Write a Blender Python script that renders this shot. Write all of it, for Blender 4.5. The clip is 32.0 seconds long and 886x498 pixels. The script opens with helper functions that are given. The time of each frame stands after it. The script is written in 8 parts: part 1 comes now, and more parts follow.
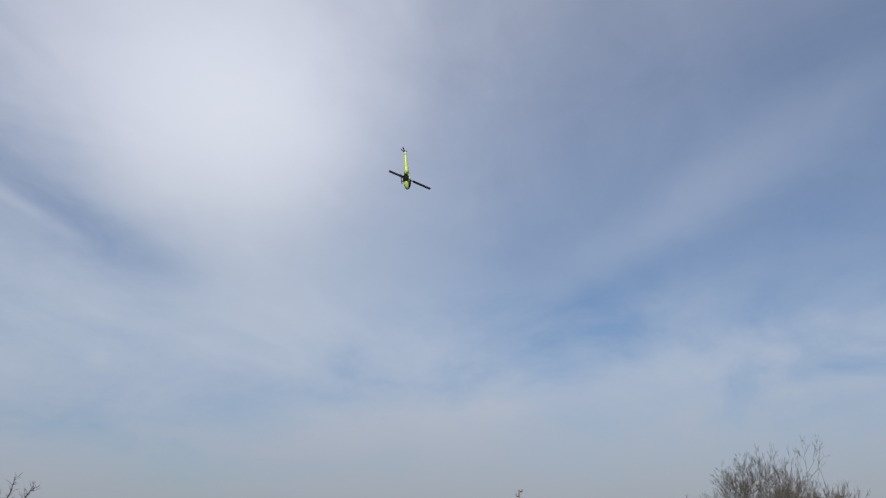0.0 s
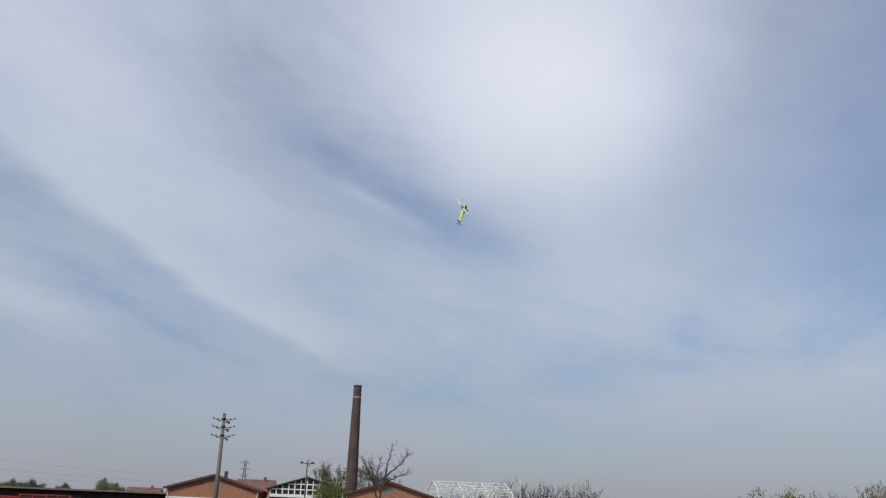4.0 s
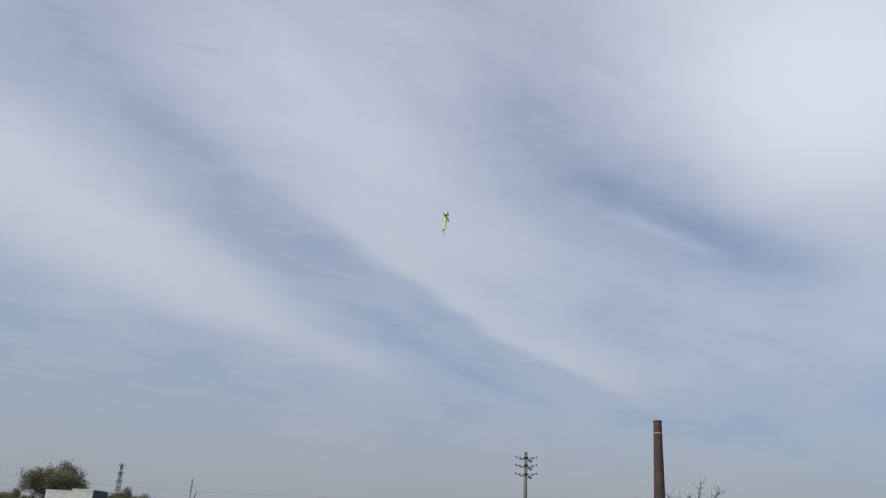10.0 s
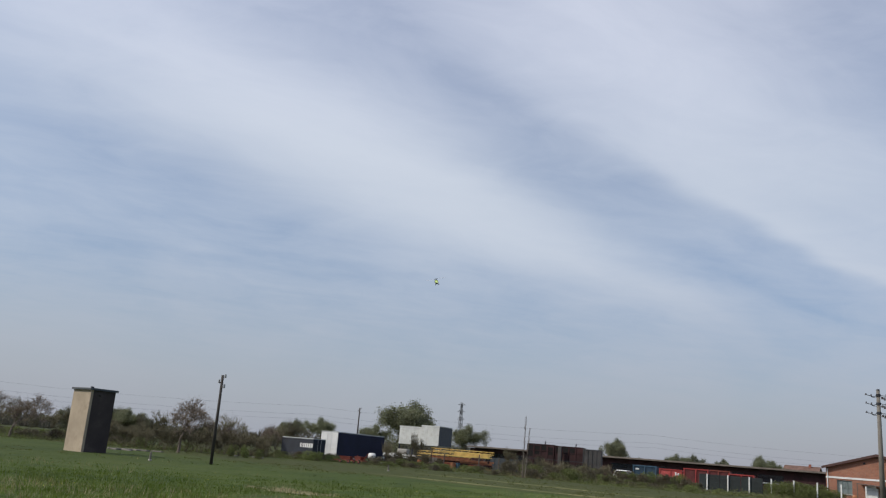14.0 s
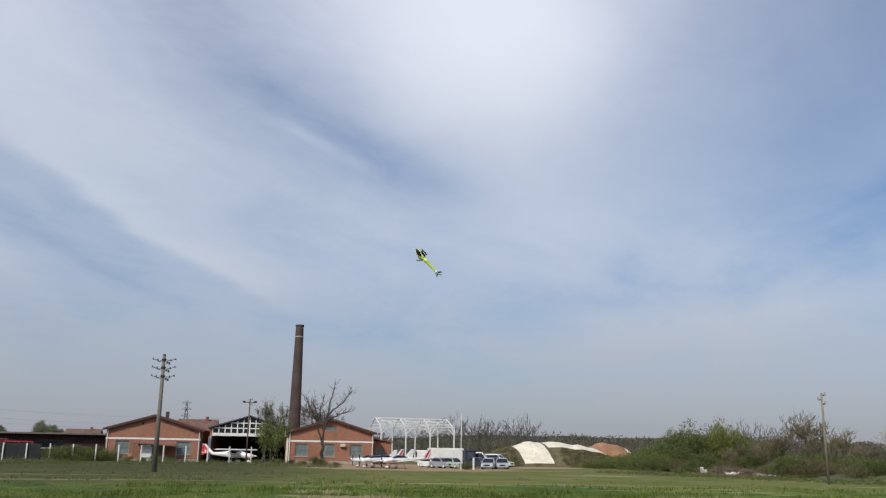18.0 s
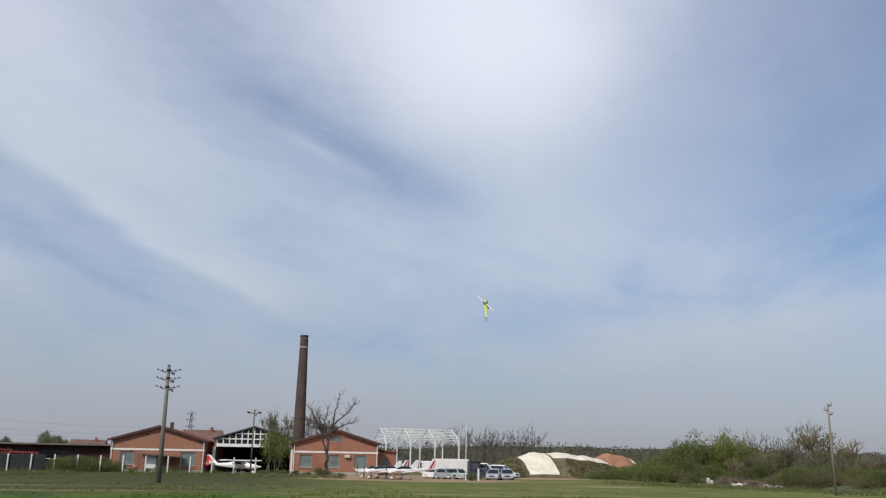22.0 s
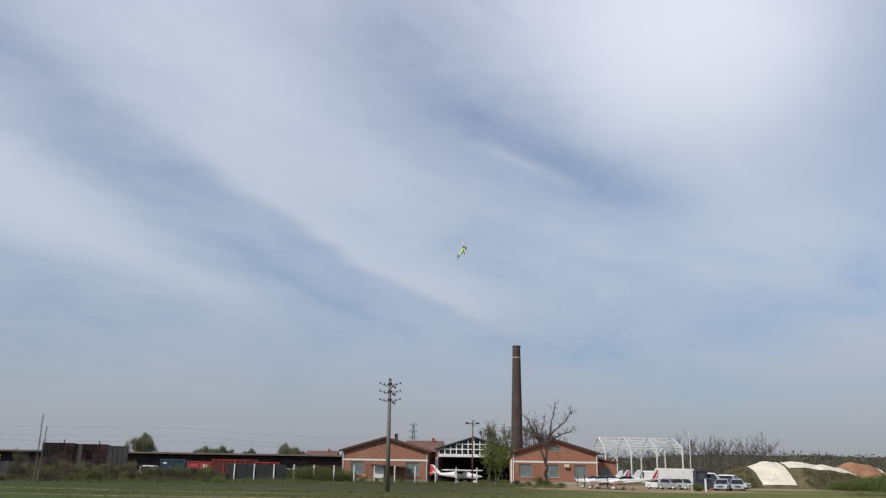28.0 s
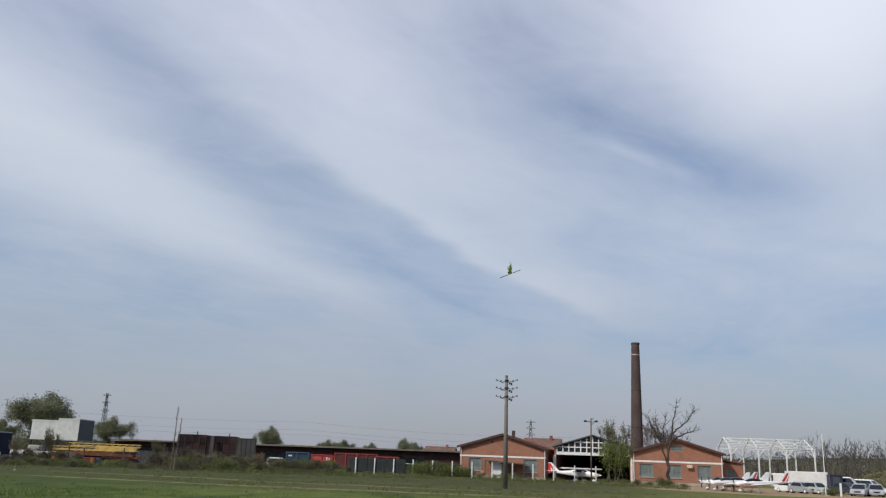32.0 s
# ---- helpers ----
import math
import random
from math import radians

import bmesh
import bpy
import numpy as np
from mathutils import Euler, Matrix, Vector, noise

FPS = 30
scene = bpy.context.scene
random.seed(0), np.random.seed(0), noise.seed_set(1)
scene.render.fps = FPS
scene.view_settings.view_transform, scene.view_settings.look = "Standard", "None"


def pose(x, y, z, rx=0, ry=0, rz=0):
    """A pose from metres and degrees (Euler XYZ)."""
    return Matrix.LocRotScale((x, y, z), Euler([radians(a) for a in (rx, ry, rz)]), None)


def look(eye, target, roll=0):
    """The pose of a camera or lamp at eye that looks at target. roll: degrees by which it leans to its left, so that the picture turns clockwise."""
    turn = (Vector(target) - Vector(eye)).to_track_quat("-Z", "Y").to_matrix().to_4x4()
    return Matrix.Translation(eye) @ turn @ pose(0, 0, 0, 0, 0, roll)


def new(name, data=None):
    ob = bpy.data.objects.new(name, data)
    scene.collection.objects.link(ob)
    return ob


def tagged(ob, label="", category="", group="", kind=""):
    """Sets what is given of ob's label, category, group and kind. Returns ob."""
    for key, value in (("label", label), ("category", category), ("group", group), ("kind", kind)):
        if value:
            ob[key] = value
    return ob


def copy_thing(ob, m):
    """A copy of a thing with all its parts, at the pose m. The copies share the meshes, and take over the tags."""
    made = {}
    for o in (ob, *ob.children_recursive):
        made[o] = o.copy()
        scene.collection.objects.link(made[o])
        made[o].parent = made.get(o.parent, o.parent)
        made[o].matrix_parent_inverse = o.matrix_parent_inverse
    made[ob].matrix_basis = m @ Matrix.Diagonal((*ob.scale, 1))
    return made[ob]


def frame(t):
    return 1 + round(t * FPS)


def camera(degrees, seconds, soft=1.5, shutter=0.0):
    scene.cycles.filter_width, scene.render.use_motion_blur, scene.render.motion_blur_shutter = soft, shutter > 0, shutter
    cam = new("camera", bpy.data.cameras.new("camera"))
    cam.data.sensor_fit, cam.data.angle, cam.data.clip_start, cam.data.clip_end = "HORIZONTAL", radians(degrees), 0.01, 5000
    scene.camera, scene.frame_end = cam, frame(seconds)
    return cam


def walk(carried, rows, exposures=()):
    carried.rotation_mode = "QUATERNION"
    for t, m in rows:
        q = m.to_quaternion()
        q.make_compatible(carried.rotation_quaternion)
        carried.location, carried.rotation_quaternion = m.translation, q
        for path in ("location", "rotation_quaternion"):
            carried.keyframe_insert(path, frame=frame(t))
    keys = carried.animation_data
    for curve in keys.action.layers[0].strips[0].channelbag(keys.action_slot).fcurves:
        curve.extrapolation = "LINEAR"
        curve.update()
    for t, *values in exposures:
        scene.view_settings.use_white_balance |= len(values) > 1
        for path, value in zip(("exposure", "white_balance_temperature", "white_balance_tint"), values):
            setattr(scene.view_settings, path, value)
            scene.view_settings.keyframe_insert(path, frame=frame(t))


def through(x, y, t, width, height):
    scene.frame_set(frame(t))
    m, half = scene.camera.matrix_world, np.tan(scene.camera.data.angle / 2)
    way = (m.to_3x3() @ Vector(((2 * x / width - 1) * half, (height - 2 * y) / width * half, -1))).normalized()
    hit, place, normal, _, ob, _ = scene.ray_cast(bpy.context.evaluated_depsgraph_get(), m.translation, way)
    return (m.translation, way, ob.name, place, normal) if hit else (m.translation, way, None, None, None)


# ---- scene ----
from mathutils import Quaternion

# ---- camera ----
EYE = Vector((0.0, 0.0, 1.8))
cam = camera(55.52, 32.0, soft=1.25)
PATH = [  # seconds, heading to the right, tilt, roll in degrees
    (0.0, 28.82, 19.95, -0.34),
    (0.5, 26.61, 20.13, 0.01),
    (1.0, 22.57, 20.53, 0.30),
    (1.5, 15.22, 21.39, 1.28),
    (2.0, 11.97, 20.41, 0.05),
    (2.5, 11.63, 20.08, 1.57),
    (3.0, 10.21, 19.21, 1.97),
    (3.5, 8.24, 18.04, 1.85),
    (4.0, 5.40, 17.62, 2.11),
    (4.5, 4.33, 16.87, 1.99),
    (6.5, 1.11, 16.77, 1.73),
    (7.0, -0.08, 16.64, 1.77),
    (7.5, -2.36, 16.75, 2.20),
    (8.0, -4.25, 16.81, 2.47),
    (8.5, -6.11, 17.30, 3.00),
    (9.0, -10.26, 18.18, 3.79),
    (9.5, -13.71, 18.49, 3.92),
    (10.0, -14.83, 19.15, 3.32),
    (10.5, -15.32, 19.36, 2.91),
    (11.0, -17.64, 18.72, 3.06),
    (11.5, -22.78, 17.65, 3.82),
    (12.0, -28.30, 16.67, 4.26),
    (12.5, -31.35, 15.75, 4.34),
    (13.0, -32.89, 15.09, 4.52),
    (13.5, -34.59, 14.52, 4.76),
    (14.3, -36.80, 13.40, 4.60),
    (15.5, -28.11, 13.80, 3.55),
    (16.0, -20.67, 12.89, 2.63),
    (16.5, -11.69, 12.22, 2.00),
    (17.0, -2.86, 12.28, 1.45),
    (17.5, 4.13, 12.83, 1.08),
    (18.0, 9.60, 13.61, 0.96),
    (18.5, 14.28, 13.89, 0.79),
    (19.0, 21.64, 14.06, 0.02),
    (19.5, 24.77, 13.19, -0.15),
    (20.0, 21.19, 13.08, 0.41),
    (20.5, 18.11, 13.78, 0.67),
    (21.0, 15.44, 14.01, 0.93),
    (21.5, 10.58, 14.45, 1.37),
    (22.0, 9.27, 14.30, 0.97),
    (22.5, 9.47, 13.26, 0.92),
    (23.0, 8.08, 12.18, 1.25),
    (23.5, 5.13, 12.64, 1.87),
    (24.0, 1.28, 13.78, 2.18),
    (24.5, -2.33, 15.98, 2.53),
    (25.0, -6.00, 17.04, 2.95),
    (25.5, -9.63, 15.97, 2.99),
    (26.5, -11.40, 14.90, 2.20),
    (27.5, -8.30, 14.53, 1.41),
    (28.0, -5.13, 14.69, 0.95),
    (28.5, -1.31, 15.05, 0.56),
    (29.0, 0.03, 15.62, 0.60),
    (29.5, -0.11, 15.57, 0.52),
    (30.0, -2.09, 16.00, 1.05),
    (30.5, -6.90, 16.11, 1.83),
    (31.0, -11.76, 15.21, 2.36),
    (31.5, -15.15, 14.29, 2.71),
    (32.0, -13.17, 14.27, 2.15),
]


def aim(heading, tilt, roll):
    a, b = radians(heading), radians(tilt)
    way = Vector((math.sin(a) * math.cos(b), math.cos(a) * math.cos(b), math.sin(b)))
    return look(EYE, EYE + way, roll)


walk(cam, [(t, aim(a, b, r)) for t, a, b, r in PATH],
     exposures=[(0, -0.19), (1, -0.18), (2, -0.18), (3.2, -0.19), (4.2, -0.10), (7, -0.07), (10, -0.17), (12, -0.11), (13, -0.06), (13.5, -0.02), (15.5, 0.04), (16, 0.03), (17.5, -0.01), (24, 0), (25, -0.07), (27.5, -0.06), (30, -0.07), (31, -0.05), (32, -0.02)])

# ---- light ----
SUN_AZ, SUN_EL = radians(-142), radians(43)
sun_data = bpy.data.lights.new("sun", "SUN")
sun_data.energy, sun_data.angle, sun_data.color = 2.9, radians(1.2), (1.0, 0.92, 0.80)
sun = new("sun", sun_data)
sun_way = Vector((math.sin(SUN_AZ) * math.cos(SUN_EL), math.cos(SUN_AZ) * math.cos(SUN_EL), math.sin(SUN_EL)))
sun.matrix_basis = look(sun_way * 60, (0, 0, 0))


class Graph:
    """Short ways to add shader nodes."""

    def __init__(self, tree):
        self.tree = tree

    def add(self, kind, **inputs):
        n = self.tree.nodes.new(kind)
        for k, v in inputs.items():
            self.put(n.inputs[k.replace("_", " ")], v)
        return n

    def put(self, socket, v):
        if isinstance(v, bpy.types.NodeSocket):
            self.tree.links.new(v, socket)
        else:
            socket.default_value = v

    def m(self, op, a, b=0.0, c=0.0, clamp=False):
        n = self.tree.nodes.new("ShaderNodeMath")
        n.operation, n.use_clamp = op, clamp
        for s, v in zip(n.inputs, (a, b, c)):
            self.put(s, v)
        return n.outputs[0]

    def mix(self, f, a, b, kind="MIX"):
        n = self.tree.nodes.new("ShaderNodeMix")
        n.data_type, n.blend_type = "RGBA", kind
        self.put(n.inputs[0], f), self.put(n.inputs[6], a), self.put(n.inputs[7], b)
        return n.outputs[2]

    def noise(self, vec, scale, detail=4, rough=0.55, dist=0.0):
        n = self.add("ShaderNodeTexNoise", Vector=vec, Scale=scale, Detail=detail, Roughness=rough, Distortion=dist)
        return n.outputs[0]

    def ramp(self, v, a, b):
        """0 at a, 1 at b, smooth."""
        n = self.tree.nodes.new("ShaderNodeMapRange")
        n.interpolation_type = "SMOOTHSTEP"
        self.put(n.inputs[0], v), self.put(n.inputs[1], a), self.put(n.inputs[2], b)
        return n.outputs[0]


def make_sky():
    """Blue sky under streaks of thin high cloud on one level far overhead."""
    world = bpy.data.worlds.new("sky")
    world.use_nodes = True
    scene.world = world
    g = Graph(world.node_tree)
    back = world.node_tree.nodes["Background"]
    sky = g.add("ShaderNodeTexSky")
    sky.sky_type, sky.sun_disc = "NISHITA", False
    sky.sun_elevation, sky.sun_rotation = SUN_EL, SUN_AZ
    sky.air_density, sky.dust_density, sky.ozone_density = 1.0, 1.6, 1.6
    way = g.add("ShaderNodeTexCoord").outputs["Generated"]
    s = g.add("ShaderNodeSeparateXYZ", Vector=way)
    up = g.m("MAXIMUM", s.outputs[2], 0.0)
    k = g.m("DIVIDE", 1.0, g.m("ADD", up, 0.08))
    u0, v0 = g.m("MULTIPLY", s.outputs[0], k), g.m("MULTIPLY", s.outputs[1], k)
    flat = g.add("ShaderNodeCombineXYZ", X=u0, Y=v0).outputs[0]
    # ragged edges: the level's plane is bent a little
    w1 = g.m("SUBTRACT", g.noise(flat, 1.6, 3), 0.5)
    shifted = g.add("ShaderNodeVectorMath")
    g.put(shifted.inputs[0], flat)
    g.put(shifted.inputs[1], (7.3, 3.1, 0.0))
    w2 = g.m("SUBTRACT", g.noise(shifted.outputs[0], 2.4, 4), 0.5)
    u = g.m("MULTIPLY_ADD", w1, 0.18, u0)
    v = g.m("MULTIPLY_ADD", w2, 0.18, v0)

    def streak(cx, cy, dx, dy, length, west, east, amount):
        n = math.hypot(dx, dy)
        dx, dy = dx / n, dy / n
        du, dv = g.m("SUBTRACT", u, cx), g.m("SUBTRACT", v, cy)
        a = g.m("MULTIPLY", g.m("ADD", g.m("MULTIPLY", du, dx), g.m("MULTIPLY", dv, dy)), 1 / length)
        b = g.m("SUBTRACT", g.m("MULTIPLY", du, dy), g.m("MULTIPLY", dv, dx))
        b = g.m("ADD", g.m("MULTIPLY", g.m("MAXIMUM", b, 0.0), 1 / east), g.m("MULTIPLY", g.m("MINIMUM", b, 0.0), 1 / west))
        e = g.m("ADD", g.m("MULTIPLY", a, a), g.m("MULTIPLY", b, b))
        return g.m("MULTIPLY", g.m("POWER", 2.718, g.m("MULTIPLY", e, -1.0)), amount)

    thick = None
    for row in CLOUDS:
        d = streak(*row)
        thick = d if thick is None else g.m("ADD", thick, d)
    # fibres drawn out along the wind, turned so that they run with the streaks
    def drawn(angle, across, along):
        """The level's plane, squeezed so that noise on it runs in fibres along this direction."""
        n = g.add("ShaderNodeMapping", Vector=flat, Rotation=(0, 0, radians(angle)), Scale=(1 / across, 1 / along, 1.0))
        n.vector_type = "TEXTURE"
        return n.outputs[0]

    fib = g.m("SUBTRACT", g.noise(drawn(-24, 2.2, 0.75), 1.3, 5, 0.52, 0.5), 0.5)
    fib2 = g.m("SUBTRACT", g.noise(drawn(-34, 8.5, 2.4), 1.2, 5, 0.55, 0.3), 0.5)
    fib3 = g.m("SUBTRACT", g.noise(drawn(-40, 5.0, 1.5), 1.1, 6, 0.6, 0.9), 0.5)
    blot = g.m("SUBTRACT", g.noise(drawn(-34, 1.5, 1.0), 2.6, 6, 0.62, 0.8), 0.5)
    # the veil is thicker to one side
    veil = g.m("MULTIPLY_ADD", g.ramp(u, 1.4, 0.3), 0.28, 0.075)
    haze = g.m("MULTIPLY", g.m("POWER", 2.718, g.m("MULTIPLY", up, -9.5)), 1.15)
    # fibres fade into the haze near the horizon
    fade = g.ramp(up, 0.01, 0.16)
    thick = g.m("ADD", g.m("MULTIPLY", thick, g.m("MULTIPLY_ADD", fade, 0.5, 0.5)), veil)
    calm = g.m("MULTIPLY_ADD", g.ramp(u0, 1.1, 0.3), 0.72, 0.28)
    thick = g.m("ADD", thick, g.m("MULTIPLY", g.m("MULTIPLY", g.m("MULTIPLY_ADD", blot, 0.36, g.m("MULTIPLY_ADD", fib, 0.32, g.m("MULTIPLY_ADD", fib2, 0.05, g.m("MULTIPLY", fib3, 0.14)))), fade), calm))
    # soft puffs low down
    puff = g.m("MULTIPLY", g.m("SUBTRACT", g.noise(g.add("ShaderNodeMapping", Vector=way, Scale=(1.0, 1.0, 2.0)).outputs[0], 4.6, 6, 0.58, 0.4), 0.46), 1.1)
    low = g.m("MULTIPLY", g.ramp(up, 0.34, 0.16), g.ramp(up, 0.0, 0.06))
    east = g.m("MULTIPLY_ADD", g.ramp(s.outputs[0], -0.15, 0.25), 1.3, 0.7)
    thick = g.m("ADD", thick, g.m("MULTIPLY", g.m("MULTIPLY", puff, east), low))
    # soft shoulder
    cover = g.m("SUBTRACT", 1.0, g.m("POWER", 2.718, g.m("MULTIPLY", g.m("MAXIMUM", thick, 0.0), -1.35)))
    white = g.mix(g.ramp(up, 0.28, 0.52), g.mix(g.ramp(up, 0.0, 0.26), CLOUD_MID, CLOUD_HIGH), CLOUD_TOP)
    tinted = g.mix(1.0, sky.outputs[0], SKY_TINT, "MULTIPLY")
    murk = g.m("SUBTRACT", 1.0, g.m("POWER", 2.718, g.m("MULTIPLY", haze, -1.35)))
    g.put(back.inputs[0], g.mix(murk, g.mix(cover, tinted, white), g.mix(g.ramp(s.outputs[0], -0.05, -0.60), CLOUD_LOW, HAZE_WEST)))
    back.inputs[1].default_value = SKY_STRENGTH


SKY_STRENGTH = 0.10
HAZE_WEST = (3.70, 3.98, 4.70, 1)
SKY_TINT = (0.93, 1.035, 1.165, 1)
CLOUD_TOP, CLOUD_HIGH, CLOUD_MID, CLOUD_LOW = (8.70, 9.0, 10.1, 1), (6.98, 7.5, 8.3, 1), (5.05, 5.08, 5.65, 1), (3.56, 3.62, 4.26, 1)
# streaks and patches on the cloud level: centre, direction, half length, half widths to the west and east, thickness
CLOUDS = [
    # the bright patch high up and its broad tail
    (0.36, 1.60, 0.25, 1.0, 0.46, 0.27, 0.25, 1.25),
    (0.66, 2.30, 0.30, 1.0, 0.75, 0.28, 0.30, 0.34),
    (1.15, 3.30, 0.35, 1.0, 1.00, 0.45, 0.50, 0.10),
    (0.15, 1.28, 0.30, 1.0, 0.40, 0.25, 0.25, 0.22),
    # the long bank with a sharp western edge
    (-0.72, 2.35, 0.22, 1.0, 0.80, 0.07, 0.42, 0.44),
    (-0.34, 3.45, 0.45, 1.0, 0.70, 0.07, 0.30, 0.36),
    (-0.22, 2.40, 1.2, 0.95, 0.75, 0.20, 0.24, 0.16),
    (-0.60, 1.45, 0.2, 1.0, 0.50, 0.26, 0.26, 0.36),
    # clear lane west of it
    (-1.12, 2.15, 0.13, 1.0, 0.85, 0.09, 0.09, -0.04),
    (-0.86, 3.35, 0.34, 1.0, 0.75, 0.11, 0.09, -0.12),
    (-0.70, 2.50, 0.25, 1.0, 0.55, 0.05, 0.10, 0.14),
    (-0.28, 3.60, 0.45, 1.0, 0.70, 0.05, 0.10, 0.20),
    (-1.05, 1.35, 0.1, 1.0, 0.45, 0.14, 0.14, -0.10),
    # the western streak
    (-1.52, 1.85, 0.08, 1.0, 1.10, 0.40, 0.26, 0.85),
    (-1.27, 3.25, 0.22, 1.0, 0.75, 0.22, 0.16, 0.24),
    (-2.45, 2.70, -0.2, 1.0, 1.00, 0.35, 0.30, -0.14),
    (-2.15, 1.70, 0.0, 1.0, 0.60, 0.22, 0.22, -0.08),
    # blue lane between the bank and the bright patch
    (-0.02, 2.02, 0.87, 1.0, 0.85, 0.12, 0.13, -0.24),
    (-0.35, 1.95, 0.75, 1.0, 0.28, 0.08, 0.08, -0.10),
    (0.02, 2.20, 0.6, 0.6, 0.16, 0.03, 0.03, 0.16),
    # faint bands in the east
    (1.50, 1.55, 0.05, 1.0, 0.75, 0.12, 0.12, 0.10),
    (1.20, 2.75, 0.3, 1.0, 0.60, 0.28, 0.30, 0.28),
    (1.40, 1.35, 0.1, 1.0, 0.50, 0.25, 0.25, 0.06),
    (1.02, 1.90, 0.25, 1.0, 0.50, 0.26, 0.26, 0.12),
    (1.85, 2.45, 0.3, 1.0, 0.50, 0.20, 0.24, -0.08),
    (2.55, 2.30, -0.1, 1.0, 0.80, 0.22, 0.22, 0.18),
    # low banks above the horizon
    (2.15, 3.85, 0.3, 1.0, 0.85, 0.45, 0.45, 0.55),
    (1.75, 4.20, 0.4, 1.0, 0.60, 0.40, 0.40, 0.36),
    (2.70, 4.70, 0.3, 1.0, 0.70, 0.40, 0.45, 0.35),
    (3.55, 6.45, 0.6, 0.3, 0.35, 0.18, 0.18, 0.50),
    (4.30, 6.15, 0.6, 0.2, 0.40, 0.16, 0.16, 0.50),
    (3.15, 5.90, 0.5, 1.0, 1.05, 0.80, 0.80, 0.45),
    (0.40, 4.60, 0.2, 1.0, 1.00, 0.45, 0.45, -0.16),
    (0.40, 6.50, 0.1, 1.0, 2.4, 0.8, 0.8, -0.14),
]
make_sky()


# ---- materials ----
def surface(name, base, rough=0.6, metal=0.0, var=0.25, scale=2.0, fine=30.0, bump=0.15, stretch=(1, 1, 1), stain=None, stain_amount=0.35, each=0.0):
    """Base colour with cloudy and fine variation, optional stains, a change from object to object and relief."""
    m = bpy.data.materials.new(name)
    m.use_nodes = True
    g = Graph(m.node_tree)
    p = m.node_tree.nodes["Principled BSDF"]
    co = g.add("ShaderNodeMapping", Vector=g.add("ShaderNodeTexCoord").outputs["Object"], Scale=stretch).outputs[0]
    a, b = g.noise(co, scale, 4), g.noise(co, fine, 3)
    lo = tuple(c * (1 - var) for c in base) + (1,)
    hi = tuple(min(1, c * (1 + var)) for c in base) + (1,)
    col = g.mix(g.ramp(a, 0.3, 0.7), lo, hi)
    col = g.mix(g.m("MULTIPLY", g.ramp(b, 0.35, 0.75), 0.45), col, lo)
    if stain:
        col = g.mix(g.m("MULTIPLY", g.ramp(g.noise(co, scale * 2.3, 6, 0.65), 0.5, 0.68), stain_amount), col, (*stain, 1))
    if each:
        r = g.add("ShaderNodeObjectInfo").outputs["Random"]
        hsv = g.add("ShaderNodeHueSaturation", Color=col, Value=g.m("MULTIPLY_ADD", r, 2 * each, 1 - each), Hue=g.m("MULTIPLY_ADD", r, each * 0.06, 0.5 - each * 0.03))
        col = hsv.outputs[0]
    g.put(p.inputs["Base Color"], col)
    g.put(p.inputs["Roughness"], g.m("MULTIPLY_ADD", b, 0.25, rough - 0.12, clamp=True))
    p.inputs["Metallic"].default_value = metal
    if bump:
        bn = g.add("ShaderNodeBump", Height=g.m("ADD", g.m("MULTIPLY", b, 0.5), a), Strength=bump, Distance=0.03)
        g.put(p.inputs["Normal"], bn.outputs[0])
    return m


def leafy(name, base, var=0.45, each=0.2, through=0.35, patches=0.0):
    """Leaves: each its own shade; some light passes through them."""
    m = bpy.data.materials.new(name)
    m.use_nodes = True
    g = Graph(m.node_tree)
    p, out = m.node_tree.nodes["Principled BSDF"], m.node_tree.nodes["Material Output"]
    isl = g.add("ShaderNodeNewGeometry").outputs["Random Per Island"]
    r = g.add("ShaderNodeObjectInfo").outputs["Random"]
    lo, hi = tuple(c * (1 - var) for c in base) + (1,), tuple(c * (1 + var) for c in base) + (1,)
    col = g.mix(isl, lo, hi)
    if patches:
        co = g.add("ShaderNodeTexCoord").outputs["Object"]
        blot = g.noise(g.add("ShaderNodeMapping", Vector=co, Scale=(0.42, 0.24, 1.0)).outputs[0], 1.0, 5, 0.65, 0.4)
        col = g.mix(g.m("MULTIPLY", g.ramp(blot, 0.54, 0.42), patches), col, (base[0] * 0.66, base[1] * 0.68, base[2] * 0.66, 1))
        col = g.mix(g.m("MULTIPLY", g.ramp(blot, 0.52, 0.64), patches), col, (base[0] * 1.5, base[1] * 1.25, base[2] * 1.5, 1))
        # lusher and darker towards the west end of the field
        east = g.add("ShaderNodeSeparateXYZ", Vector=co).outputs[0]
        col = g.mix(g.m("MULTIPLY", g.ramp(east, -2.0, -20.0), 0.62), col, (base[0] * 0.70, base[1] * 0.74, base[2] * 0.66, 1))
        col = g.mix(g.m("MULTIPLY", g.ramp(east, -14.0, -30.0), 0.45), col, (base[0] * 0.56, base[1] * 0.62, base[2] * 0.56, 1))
    hsv = g.add("ShaderNodeHueSaturation", Color=col, Value=g.m("MULTIPLY_ADD", r, 2 * each, 1 - each), Hue=g.m("MULTIPLY_ADD", r, 0.05 * each, 0.5 - 0.025 * each))
    g.put(p.inputs["Base Color"], hsv.outputs[0])
    p.inputs["Roughness"].default_value = 0.55
    tr = g.add("ShaderNodeBsdfTranslucent", Color=hsv.outputs[0])
    mx = g.add("ShaderNodeMixShader")
    g.put(mx.inputs[0], through), g.put(mx.inputs[1], p.outputs[0]), g.put(mx.inputs[2], tr.outputs[0])
    g.put(out.inputs[0], mx.outputs[0])
    return m


